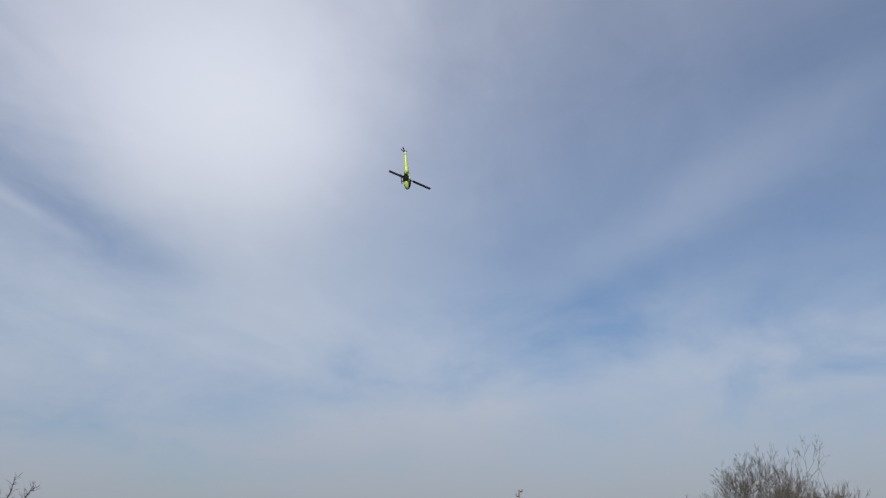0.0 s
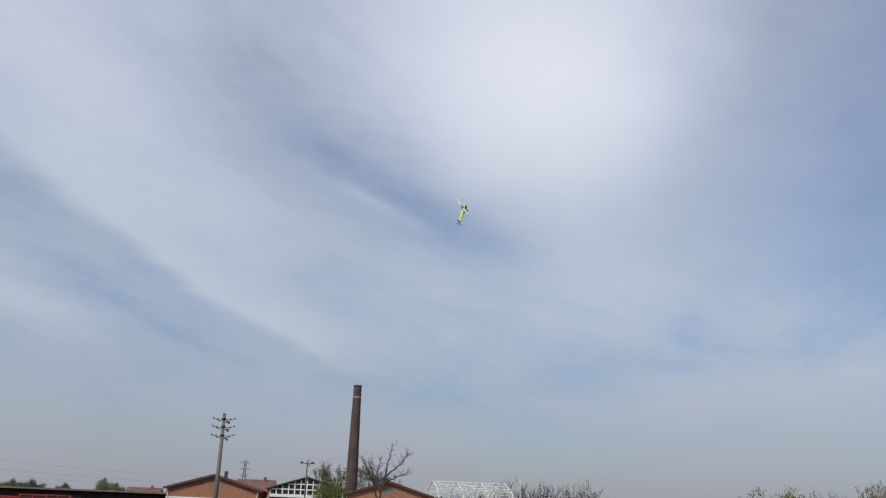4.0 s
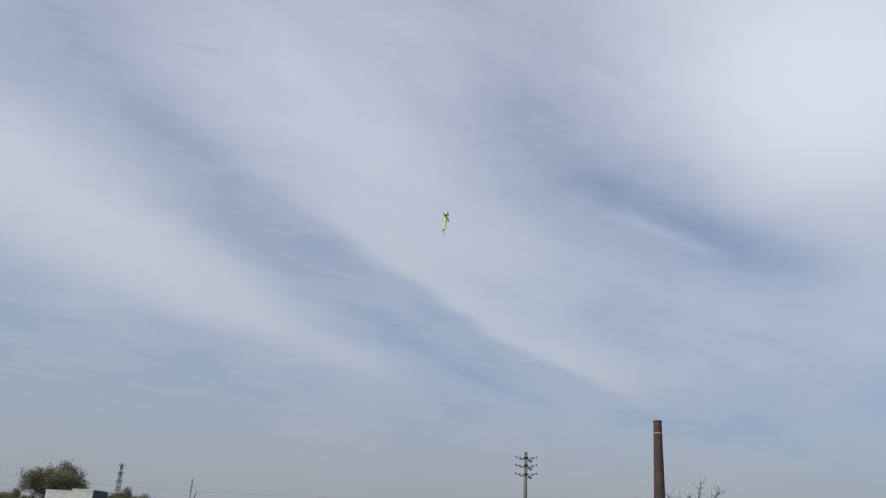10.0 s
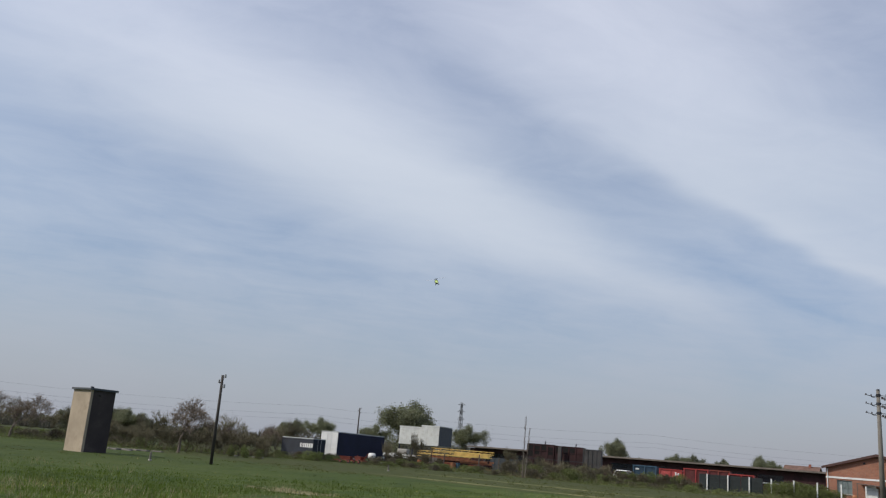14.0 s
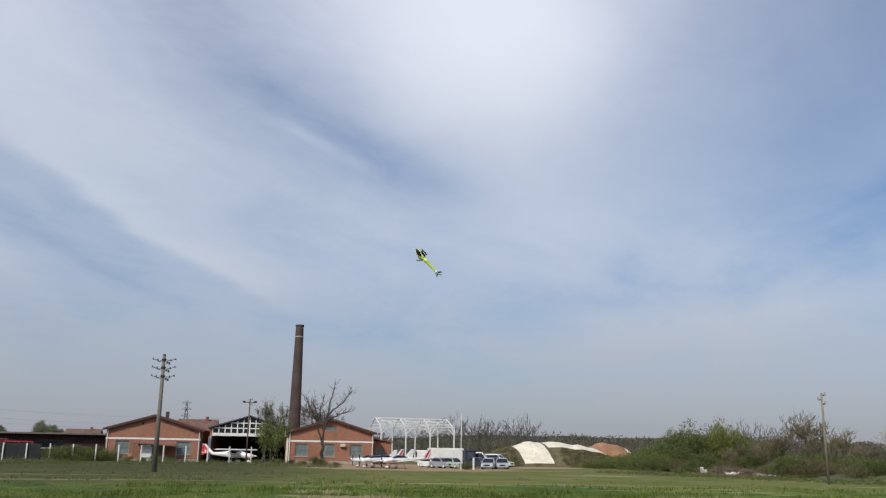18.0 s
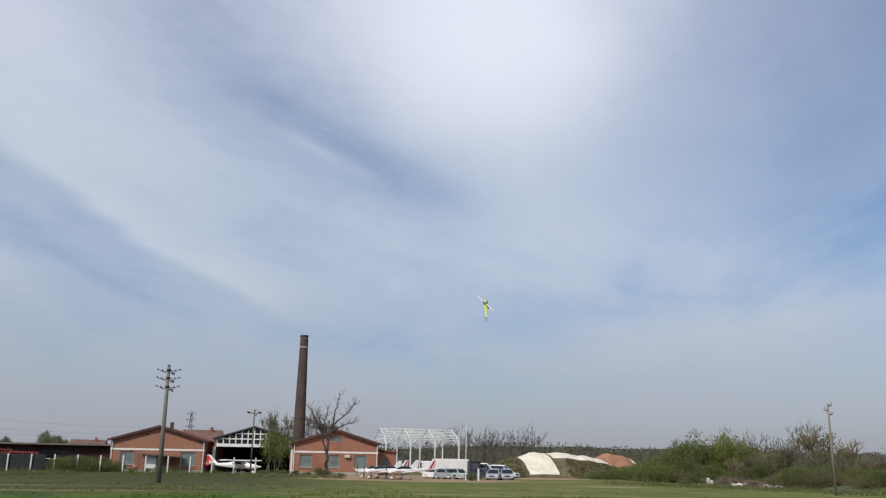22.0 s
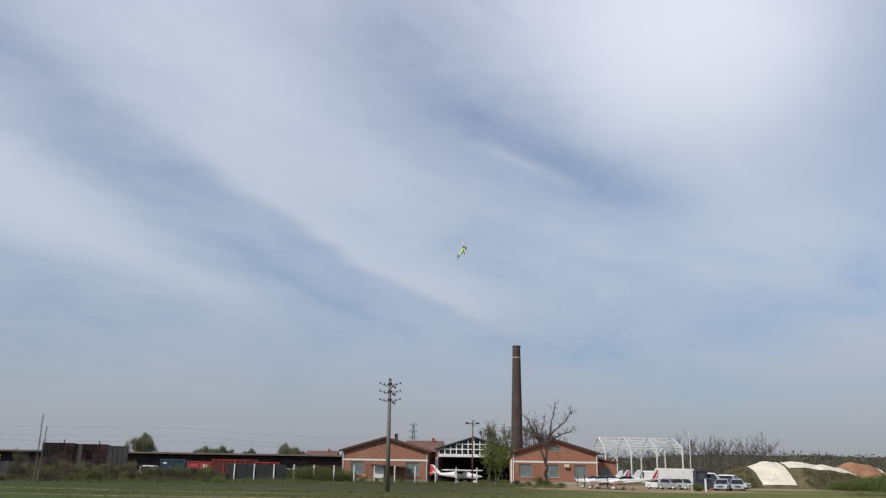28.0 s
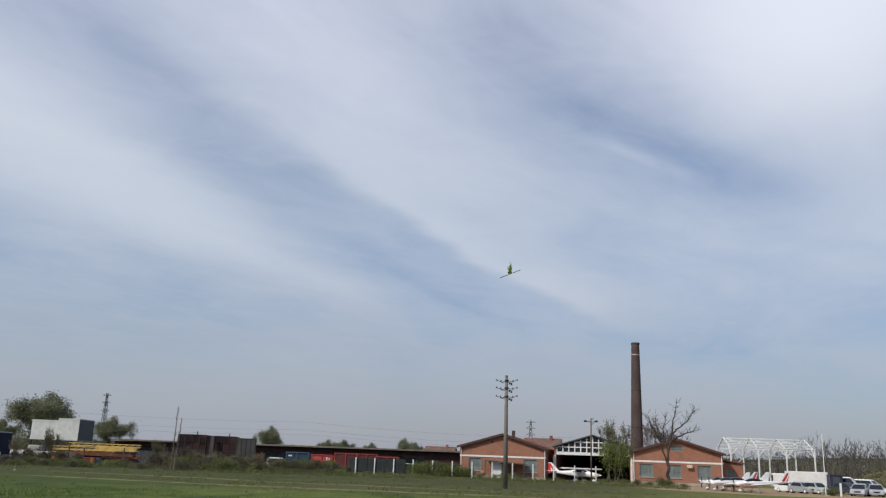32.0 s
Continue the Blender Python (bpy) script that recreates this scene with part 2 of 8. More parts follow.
def brickwork():
    m = bpy.data.materials.new("brickwork")
    m.use_nodes = True
    g = Graph(m.node_tree)
    p = m.node_tree.nodes["Principled BSDF"]
    geo = g.add("ShaderNodeTexCoord").outputs["Object"]
    s = g.add("ShaderNodeSeparateXYZ", Vector=geo)
    flat = g.add("ShaderNodeCombineXYZ", X=g.m("ADD", s.outputs[0], s.outputs[1]), Y=s.outputs[2]).outputs[0]
    br = g.add("ShaderNodeTexBrick", Vector=flat, Color1=(0.41, 0.152, 0.084, 1), Color2=(0.26, 0.098, 0.060, 1), Mortar=(0.30, 0.20, 0.15, 1), Scale=1.0)
    br.inputs["Mortar Size"].default_value = 0.010
    br.inputs["Brick Width"].default_value, br.inputs["Row Height"].default_value = 0.26, 0.07
    a, b = g.noise(flat, 0.35, 5, 0.6), g.noise(flat, 2.2, 5, 0.65)
    col = g.mix(g.m("MULTIPLY", g.ramp(a, 0.42, 0.66), 0.6), br.outputs[0], (0.20, 0.094, 0.064, 1))
    col = g.mix(g.m("MULTIPLY", g.ramp(b, 0.52, 0.75), 0.45), col, (0.40, 0.19, 0.11, 1))
    g.put(p.inputs["Base Color"], col)
    p.inputs["Roughness"].default_value = 0.9
    bn = g.add("ShaderNodeBump", Height=br.outputs[1], Strength=0.4, Distance=0.02)
    bn.invert = True
    g.put(p.inputs["Normal"], bn.outputs[0])
    return m


def meadow():
    """Grass sward: mown stripes, dry strips, bare earth near the sheds."""
    m = bpy.data.materials.new("meadow")
    m.use_nodes = True
    g = Graph(m.node_tree)
    p = m.node_tree.nodes["Principled BSDF"]
    co = g.add("ShaderNodeTexCoord").outputs["Object"]
    s = g.add("ShaderNodeSeparateXYZ", Vector=co)
    big = g.noise(co, 0.06, 4)
    mid = g.noise(co, 0.5, 5, 0.6)
    fine = g.noise(co, 6.0, 4, 0.7)
    strip = g.noise(g.add("ShaderNodeMapping", Vector=co, Scale=(0.035, 0.33, 1)).outputs[0], 1.0, 4, 0.6)
    patch = g.noise(g.add("ShaderNodeMapping", Vector=co, Scale=(0.12, 0.5, 1)).outputs[0], 1.0, 5, 0.65)
    col = g.mix(g.ramp(big, 0.35, 0.65), (0.080, 0.128, 0.014, 1), (0.135, 0.180, 0.028, 1))
    col = g.mix(g.m("MULTIPLY", g.ramp(mid, 0.4, 0.7), 0.6), col, (0.066, 0.106, 0.014, 1))
    col = g.mix(g.m("MULTIPLY", g.ramp(strip, 0.58, 0.74), g.m("MULTIPLY_ADD", g.ramp(s.outputs[0], -18.0, 4.0), 0.45, 0.15)), col, (0.24, 0.22, 0.085, 1))
    reach = g.m("MULTIPLY_ADD", g.m("SUBTRACT", big, 0.5), 26.0, s.outputs[1])
    mown = g.m("MULTIPLY", g.ramp(reach, 44.0, 50.0), g.ramp(reach, 66.0, 58.0))
    col = g.mix(g.m("MULTIPLY", mown, g.m("MULTIPLY_ADD", g.ramp(s.outputs[0], -18.0, 4.0), 0.4, 0.15)), col, (0.205, 0.225, 0.050, 1))
    rough = g.ramp(reach, 62.0, 76.0)
    col = g.mix(g.m("MULTIPLY", rough, 0.6), col, (0.105, 0.115, 0.034, 1))
    far = g.ramp(s.outputs[1], 24.0, 34.0)
    col = g.mix(g.m("MULTIPLY", g.m("MULTIPLY", g.ramp(patch, 0.60, 0.69), 0.6), g.m("MULTIPLY", far, g.ramp(s.outputs[0], -22.0, 2.0))), col, (0.40, 0.34, 0.18, 1))
    col = g.mix(g.m("MULTIPLY", g.ramp(fine, 0.45, 0.75), 0.45), col, (0.052, 0.084, 0.012, 1))
    # lush near half with dark clumps, ending along a ragged edge
    blot = g.noise(g.add("ShaderNodeMapping", Vector=co, Scale=(0.22, 0.10, 1)).outputs[0], 1.0, 6, 0.68, 0.4)
    tuft = g.noise(g.add("ShaderNodeMapping", Vector=co, Scale=(1.3, 0.35, 1)).outputs[0], 1.0, 4, 0.65)
    lump = g.noise(g.add("ShaderNodeMapping", Vector=co, Scale=(0.7, 0.28, 1)).outputs[0], 1.0, 5, 0.62, 0.3)
    col = g.mix(g.m("MULTIPLY", g.ramp(lump, 0.50, 0.66), 0.6), col, (0.150, 0.195, 0.036, 1))
    col = g.mix(g.m("MULTIPLY", g.ramp(lump, 0.50, 0.36), 0.75), col, (0.034, 0.064, 0.009, 1))
    edge = g.m("MULTIPLY_ADD", g.m("SUBTRACT", lump, 0.5), 9.0, g.m("MULTIPLY_ADD", g.m("SUBTRACT", big, 0.5), 12.0, s.outputs[1]))
    rear = g.ramp(edge, 46.0, 50.0)
    # broad darker and yellower stretches of the near half
    stand = g.noise(g.add("ShaderNodeMapping", Vector=co, Scale=(0.16, 0.085, 1), Location=(3.0, 1.7, 0)).outputs[0], 1.0, 5, 0.6, 0.5)
    col = g.mix(g.m("MULTIPLY", g.ramp(stand, 0.54, 0.63), 0.7), col, (0.040, 0.082, 0.012, 1))
    col = g.mix(g.m("MULTIPLY", g.ramp(stand, 0.46, 0.37), 0.4), col, (0.185, 0.190, 0.046, 1))
    # beyond it: short olive turf with brown and green blotches, darker towards the yard
    turf = g.mix(g.ramp(blot, 0.40, 0.60), (0.150, 0.152, 0.042, 1), (0.098, 0.122, 0.024, 1))
    turf = g.mix(g.m("MULTIPLY", g.ramp(patch, 0.52, 0.64), 0.75), turf, (0.200, 0.160, 0.072, 1))
    turf = g.mix(g.m("MULTIPLY", g.ramp(tuft, 0.50, 0.68), 0.55), turf, (0.076, 0.094, 0.020, 1))
    turf = g.mix(g.m("MULTIPLY", g.ramp(s.outputs[1], 66.0, 84.0), g.m("MULTIPLY_ADD", g.ramp(s.outputs[0], 16.0, 0.0), 0.5, 0.2)), turf, (0.098, 0.094, 0.030, 1))
    turf = g.mix(g.ramp(s.outputs[0], 8.0, -6.0), turf, g.add("ShaderNodeHueSaturation", Color=turf, Value=0.66, Saturation=0.95).outputs[0])
    col = g.mix(g.m("MULTIPLY", rear, 0.85), col, turf)
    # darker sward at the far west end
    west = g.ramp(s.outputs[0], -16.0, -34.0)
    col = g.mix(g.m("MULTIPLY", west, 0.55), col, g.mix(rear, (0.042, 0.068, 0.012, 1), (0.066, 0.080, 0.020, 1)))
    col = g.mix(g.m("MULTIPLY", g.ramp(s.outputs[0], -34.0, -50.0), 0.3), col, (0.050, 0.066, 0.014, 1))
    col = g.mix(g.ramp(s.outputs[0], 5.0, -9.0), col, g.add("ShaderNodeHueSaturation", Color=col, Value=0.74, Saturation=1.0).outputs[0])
    # pale mown lines across the field: along the lush edge, and a second one further off in the west
    sway = g.m("MULTIPLY_ADD", g.m("SUBTRACT", big, 0.5), 8.0, s.outputs[1])
    for slope, off, half, lo, hi, amount in ((0.02, 51.5, 1.3, -40.0, 26.0, 0.75), (-0.05, 60.5, 1.1, -46.0, -6.0, 0.75), (0.10, 46.0, 0.7, 12.0, 30.0, 0.7), (-0.20, 80.5, 1.0, 44.0, 60.0, 0.9), (0.0, 80.0, 0.9, 22.0, 36.0, 0.8), (0.02, 98.0, 1.6, 24.0, 40.0, 0.8), (0.0, 66.0, 0.9, 14.0, 24.0, 0.7)):
        away = g.m("ABSOLUTE", g.m("SUBTRACT", g.m("MULTIPLY_ADD", s.outputs[0], -slope, sway), off))
        span = g.m("MULTIPLY", g.ramp(s.outputs[0], lo - 4.0, lo + 4.0), g.ramp(s.outputs[0], hi + 4.0, hi - 4.0))
        col = g.mix(g.m("MULTIPLY", g.m("MULTIPLY", g.ramp(away, half, half * 0.3), span), g.m("MULTIPLY", g.ramp(tuft, 0.32, 0.52), amount)), col, (0.215, 0.205, 0.082, 1))
    # worn straw-coloured patches
    ragged = g.m("MULTIPLY_ADD", g.m("SUBTRACT", patch, 0.5), 3.0, g.m("MULTIPLY", g.m("SUBTRACT", fine, 0.5), 1.5))
    for x, y, rx, ry in ((1.2, 39.0, 1.3, 2.2), (2.4, 34.0, 1.6, 2.0), (4.2, 31.8, 1.8, 1.0), (-4.5, 28.6, 0.8, 0.6), (-3.3, 25.0, 0.8, 0.6), (-5.2, 22.6, 1.0, 0.5), (11.5, 35.5, 2.2, 0.5), (17.8, 34.0, 1.6, 0.5), (8.6, 41.0, 1.4, 0.6), (-23.4, 23.5, 1.6, 0.5), (14.0, 88.0, 7.0, 2.5), (27.0, 74.0, 5.0, 1.2), (46.5, 46.0, 3.5, 0.9), (38.5, 53.0, 3.0, 0.8), (42.6, 49.6, 3.0, 0.8), (17.4, 44.0, 2.0, 0.5), (24.0, 43.2, 1.6, 0.45), (24.0, 47.5, 2.2, 0.6), (28.8, 76.0, 3.2, 1.0), (11.2, 50.0, 1.6, 0.6), (8.6, 52.0, 3.2, 0.8), (26.0, 92.0, 7.0, 1.4), (2.6, 30.2, 1.8, 1.0), (0.4, 35.5, 1.0, 1.0)):
        ex, ey = g.m("MULTIPLY", g.m("SUBTRACT", s.outputs[0], x), 1 / rx), g.m("MULTIPLY", g.m("SUBTRACT", s.outputs[1], y), 1 / ry)
        e = g.m("ADD", g.m("ADD", g.m("MULTIPLY", ex, ex), g.m("MULTIPLY", ey, ey)), ragged)
        col = g.mix(g.m("MULTIPLY", g.m("MULTIPLY", g.ramp(e, 1.3, 0.3), g.ramp(fine, 0.35, 0.6)), 0.8), col, (0.40, 0.34, 0.19, 1))
    # trodden earth in the yard of the sheds
    dx, dy = g.m("SUBTRACT", s.outputs[0], 17.0), g.m("SUBTRACT", s.outputs[1], 119.0)
    r = g.m("ADD", g.m("POWER", g.m("ABSOLUTE", g.m("MULTIPLY", dx, 1 / 24.0)), 2.0), g.m("POWER", g.m("ABSOLUTE", g.m("MULTIPLY", dy, 1 / 13.0)), 2.0))
    ax, ay = g.m("MULTIPLY", g.m("SUBTRACT", s.outputs[0], 13.0), 1 / 13.0), g.m("MULTIPLY", g.m("SUBTRACT", s.outputs[1], 101.0), 1 / 13.5)
    r = g.m("MINIMUM", r, g.m("ADD", g.m("MULTIPLY", ax, ax), g.m("MULTIPLY", ay, ay)))
    yard = g.ramp(g.m("MULTIPLY_ADD", g.m("SUBTRACT", mid, 0.5), 1.3, r), 1.15, 0.85)
    col = g.mix(yard, col, g.mix(fine, (0.25, 0.17, 0.10, 1), (0.36, 0.27, 0.17, 1)))
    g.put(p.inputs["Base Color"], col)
    p.inputs["Roughness"].default_value = 0.95
    p.inputs["Specular IOR Level"].default_value = 0.2
    bn = g.add("ShaderNodeBump", Height=g.m("ADD", fine, mid), Strength=0.7, Distance=0.08)
    g.put(p.inputs["Normal"], bn.outputs[0])
    return m


def glassy(name, tint=(0.02, 0.025, 0.03)):
    return surface(name, tint, 0.12, 0.0, 0.3, 0.8, 9.0, 0.0)


BRICK, MEADOW = brickwork(), meadow()
PLASTER = surface("cream_plaster", (0.62, 0.52, 0.38), 0.9, var=0.12, scale=0.7, stain=(0.35, 0.28, 0.2))
TOWERWALL = surface("dull_cream_render", (0.40, 0.325, 0.238), 0.9, var=0.14, scale=0.7, stain=(0.22, 0.17, 0.12))
# dark plaster; on the tower its tone also carries the shaded side's darkness
DARKWALL = surface("dark_plaster", (0.050, 0.038, 0.036), 0.9, var=0.25, scale=0.6, stain=(0.11, 0.09, 0.08))
WHITEPAINT = surface("white_paint", (0.72, 0.72, 0.70), 0.5, var=0.08, scale=0.8, stain=(0.45, 0.42, 0.36), stain_amount=0.25)
GALV = surface("white_steel", (0.74, 0.75, 0.74), 0.5, 0.0, var=0.1, scale=1.5, stain=(0.4, 0.36, 0.3), stain_amount=0.2)
TILE = surface("clay_tiles", (0.23, 0.082, 0.054), 0.85, var=0.3, scale=1.2, stain=(0.12, 0.09, 0.07), stretch=(1, 1, 1))
OLDTILE = surface("old_brown_tiles", (0.155, 0.088, 0.066), 0.9, var=0.3, scale=1.0, stain=(0.09, 0.07, 0.06))
FASCIA = surface("dark_red_fascia", (0.075, 0.034, 0.029), 0.7, var=0.2)
CONCRETE = surface("concrete", (0.36, 0.34, 0.30), 0.9, var=0.15, scale=0.9, stain=(0.2, 0.19, 0.17))
POLEGREY = surface("weathered_concrete", (0.165, 0.150, 0.132), 0.9, var=0.2, scale=0.8, stain=(0.13, 0.12, 0.11))
WOODPOLE = surface("creosoted_wood", (0.13, 0.10, 0.08), 0.85, var=0.3, scale=2.0, stretch=(3, 3, 0.3))
PALEPOLE = surface("bleached_wood", (0.21, 0.185, 0.15), 0.85, var=0.2, scale=2.0, stretch=(3, 3, 0.3))
IRON = surface("dark_iron", (0.05, 0.05, 0.055), 0.5, 0.6, var=0.3)
WHITEGLAZE = surface("grey_insulator_glaze", (0.30, 0.30, 0.30), 0.25, var=0.1)
PORCELAIN = surface("insulator_glaze", (0.07, 0.055, 0.05), 0.25, var=0.15)
ROOFEDGE = surface("dull_roof_edge", (0.17, 0.145, 0.125), 0.9, var=0.25, scale=0.8, stain=(0.09, 0.07, 0.06), stain_amount=0.5)
CHIMBRICK = surface("sooted_brick", (0.074, 0.052, 0.047), 0.92, var=0.3, scale=0.45, fine=9.0, bump=0.5, stain=(0.05, 0.035, 0.03), stretch=(1, 1, 0.6))
CHIMBAND = surface("pale_band", (0.38, 0.33, 0.29), 0.9, var=0.2, scale=1.5)
DARKIN = surface("hangar_dark", (0.03, 0.03, 0.032), 0.9, var=0.2)
BLACKIN = surface("unlit_opening_tone", (0.007, 0.006, 0.006), 0.95, var=0.2)
FLOOR = surface("shed_floor", (0.13, 0.12, 0.11), 0.85, var=0.25)
GLASS = surface("dusty_window_glass", (0.17, 0.20, 0.20), 0.3, 0.0, 0.25, 0.9, 9.0, 0.0)
TEALFRAME = surface("grey_green_frame", (0.20, 0.25, 0.24), 0.6, var=0.15)
BLACKGLASS = glassy("dark_glass", (0.012, 0.014, 0.018))
TARP = surface("pale_tarpaulin", (0.72, 0.67, 0.54), 0.65, var=0.15, scale=0.5, fine=2.5, bump=0.6, stain=(0.42, 0.36, 0.26), stain_amount=0.45)
EARTH = surface("red_earth", (0.32, 0.165, 0.095), 0.95, var=0.25, scale=0.5, bump=0.6)
DRYTURF = surface("dry_turf", (0.105, 0.092, 0.048), 0.95, var=0.4, scale=0.6, fine=4.0, bump=0.8, stain=(0.17, 0.13, 0.08))
TURF = surface("rank_turf", (0.065, 0.075, 0.030), 0.95, var=0.4, scale=0.6, fine=4.0, bump=0.8, stain=(0.16, 0.12, 0.07))
BLUESHADE = surface("dark_blue_panel", (0.022, 0.052, 0.085), 0.75, var=0.25, scale=0.7, stain=(0.07, 0.05, 0.04))
PALERED = surface("pale_red_panel", (0.46, 0.075, 0.07), 0.7, var=0.2, scale=0.9, stain=(0.2, 0.08, 0.05))
REDSHADE = surface("dark_red_panel", (0.10, 0.018, 0.018), 0.75, var=0.3, scale=0.9, stain=(0.05, 0.03, 0.025))
OLDSHEET = surface("weathered_grey_sheet", (0.062, 0.059, 0.058), 0.8, var=0.25, scale=0.7, stain=(0.09, 0.06, 0.045), stain_amount=0.5)
RUST = surface("rusty_steel", (0.040, 0.0145, 0.015), 0.9, 0.0, var=0.4, scale=0.6, stain=(0.018, 0.012, 0.012), stain_amount=0.6)
NAVY = surface("navy_curtain", (0.007, 0.011, 0.036), 0.85, var=0.2, scale=0.6)
GREYCURTAIN = surface("slate_curtain", (0.020, 0.024, 0.034), 0.8, var=0.2, scale=0.6)
BLUEPAINT = surface("blue_container_paint", (0.045, 0.105, 0.165), 0.7, var=0.2, scale=0.7, stain=(0.12, 0.09, 0.07))
REDPAINT = surface("red_paint", (0.34, 0.038, 0.036), 0.7, var=0.25, scale=0.9, stain=(0.15, 0.05, 0.03))
YELLOWPAINT = surface("machine_yellow", (0.74, 0.50, 0.14), 0.5, var=0.2, scale=1.0, stain=(0.25, 0.13, 0.05))
FADED = surface("faded_orange", (0.36, 0.15, 0.07), 0.7, var=0.25)
DULLSTEEL = surface("dull_steel", (0.13, 0.135, 0.14), 0.6, 0.3, var=0.2)
CREOSOTE = surface("black_creosote", (0.045, 0.038, 0.033), 0.85, var=0.3, scale=2.0, stretch=(3, 3, 0.3))
DULLRED = surface("dull_red", (0.23, 0.050, 0.034), 0.7, var=0.35, scale=1.2, stain=(0.10, 0.05, 0.03), stain_amount=0.6)
PALECAB = surface("pale_cabin_sheet", (0.60, 0.61, 0.58), 0.6, var=0.1, scale=0.8, stain=(0.4, 0.36, 0.3))
GREYCAB = surface("pale_grey_sheet", (0.42, 0.44, 0.43), 0.6, var=0.12, scale=0.8, stain=(0.25, 0.22, 0.18))
BLUECAB = surface("navy_cabin_sheet", (0.022, 0.024, 0.060), 0.6, var=0.2)
DARKCAB = surface("dark_grey_sheet", (0.06, 0.068, 0.075), 0.6, var=0.2)
DARKPANEL = surface("dark_mesh_screen", (0.013, 0.019, 0.020), 0.8, var=0.3, scale=0.8)
RUBBER = surface("black_rubber", (0.02, 0.02, 0.02), 0.85, var=0.2)
SILVER = surface("silver_car_paint", (0.40, 0.42, 0.45), 0.33, 0.35, var=0.05)
CARWHITE = surface("white_car_paint", (0.74, 0.75, 0.75), 0.3, 0.0, var=0.04, bump=0.0)
PALEGREEN = surface("pale_green_car_paint", (0.44, 0.50, 0.45), 0.35, 0.1, var=0.05)
CARDARK = surface("dark_car_paint", (0.05, 0.06, 0.08), 0.3, 0.3, var=0.06)
AIRWHITE = surface("white_aircraft_paint", (0.80, 0.80, 0.79), 0.3, var=0.05, bump=0.0)
AIRRED = surface("red_aircraft_paint", (0.50, 0.03, 0.035), 0.35, var=0.08, bump=0.0)
LAMP = surface("lamp_glass", (0.6, 0.6, 0.58), 0.2, var=0.05)
DARKBARK = surface("dark_bark", (0.065, 0.052, 0.042), 0.95, var=0.35, scale=1.5, stretch=(2, 2, 0.5))
BARK = surface("grey_bark", (0.128, 0.110, 0.092), 0.95, var=0.35, scale=1.5, stretch=(2, 2, 0.5), each=0.25)
PALEBARK = surface("dead_bark", (0.18, 0.15, 0.12), 0.95, var=0.3, scale=1.5, each=0.2)
CUTWOOD = surface("cut_brushwood", (0.22, 0.175, 0.125), 0.95, var=0.35, scale=1.5, each=0.2)
FARBARK = surface("dark_grey_bark", (0.078, 0.070, 0.062), 0.95, var=0.3, scale=1.0, each=0.2)
BUDTWIG = surface("budding_twigs", (0.150, 0.118, 0.098), 0.95, var=0.3, scale=0.6, each=0.2, bump=0.0)
TWIG = surface("russet_twigs", (0.134, 0.118, 0.072), 0.95, var=0.3, scale=0.6, each=0.25, bump=0.0)
GREENLEAF = leafy("spring_leaves", (0.108, 0.138, 0.036))
BROADLEAF = leafy("broad_spring_leaves", (0.180, 0.190, 0.108), var=0.5, through=0.5)
SPRINGLEAF = leafy("fresh_leaves", (0.200, 0.250, 0.065), through=0.5)
YOUNGLEAF = leafy("young_yellow_leaves", (0.19, 0.22, 0.05))
DARKLEAF = leafy("bramble_leaves", (0.124, 0.150, 0.038))
IVYLEAF = leafy("olive_ivy_leaves", (0.140, 0.138, 0.068), var=0.45)
BUDLEAF = leafy("pale_buds", (0.23, 0.175, 0.125), var=0.4)
PALELEAF = leafy("blossom", (0.50, 0.48, 0.38), var=0.25)
WOODLEAF = leafy("far_wood_twigs", (0.125, 0.118, 0.086), var=0.4)
DRYLEAF = leafy("dry_scrub", (0.160, 0.138, 0.062), var=0.4)
DULLSCRUB = leafy("dull_scrub_leaves", (0.092, 0.078, 0.046), var=0.45)
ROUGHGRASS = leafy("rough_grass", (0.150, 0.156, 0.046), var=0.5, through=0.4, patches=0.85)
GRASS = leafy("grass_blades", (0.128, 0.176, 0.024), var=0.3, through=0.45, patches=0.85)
DRYGRASS = leafy("dry_grass_blades", (0.27, 0.24, 0.11), var=0.3)
STRAW = leafy("straw_blades", (0.46, 0.40, 0.23), var=0.35)
PETAL = leafy("yellow_flowers", (0.62, 0.55, 0.08), var=0.2)
NEON = surface("fluorescent_yellow", (0.54, 0.69, 0.14), 0.3, var=0.05, scale=6, bump=0.0)
CARBON = surface("carbon_black", (0.008, 0.008, 0.010), 0.6, var=0.2, scale=20, bump=0.0)
# pale tone that stands for sun glare on top of the carbon blades
GLAREBLADE = surface("blade_sun_glare", (0.50, 0.51, 0.52), 0.4, var=0.1, scale=10, bump=0.0)
BLADE = surface("blade_carbon", (0.012, 0.013, 0.018), 0.35, var=0.1, scale=10, bump=0.0)
HEADMETAL = surface("rotor_head_metal", (0.30, 0.31, 0.32), 0.35, 0.8, var=0.1, bump=0.0)


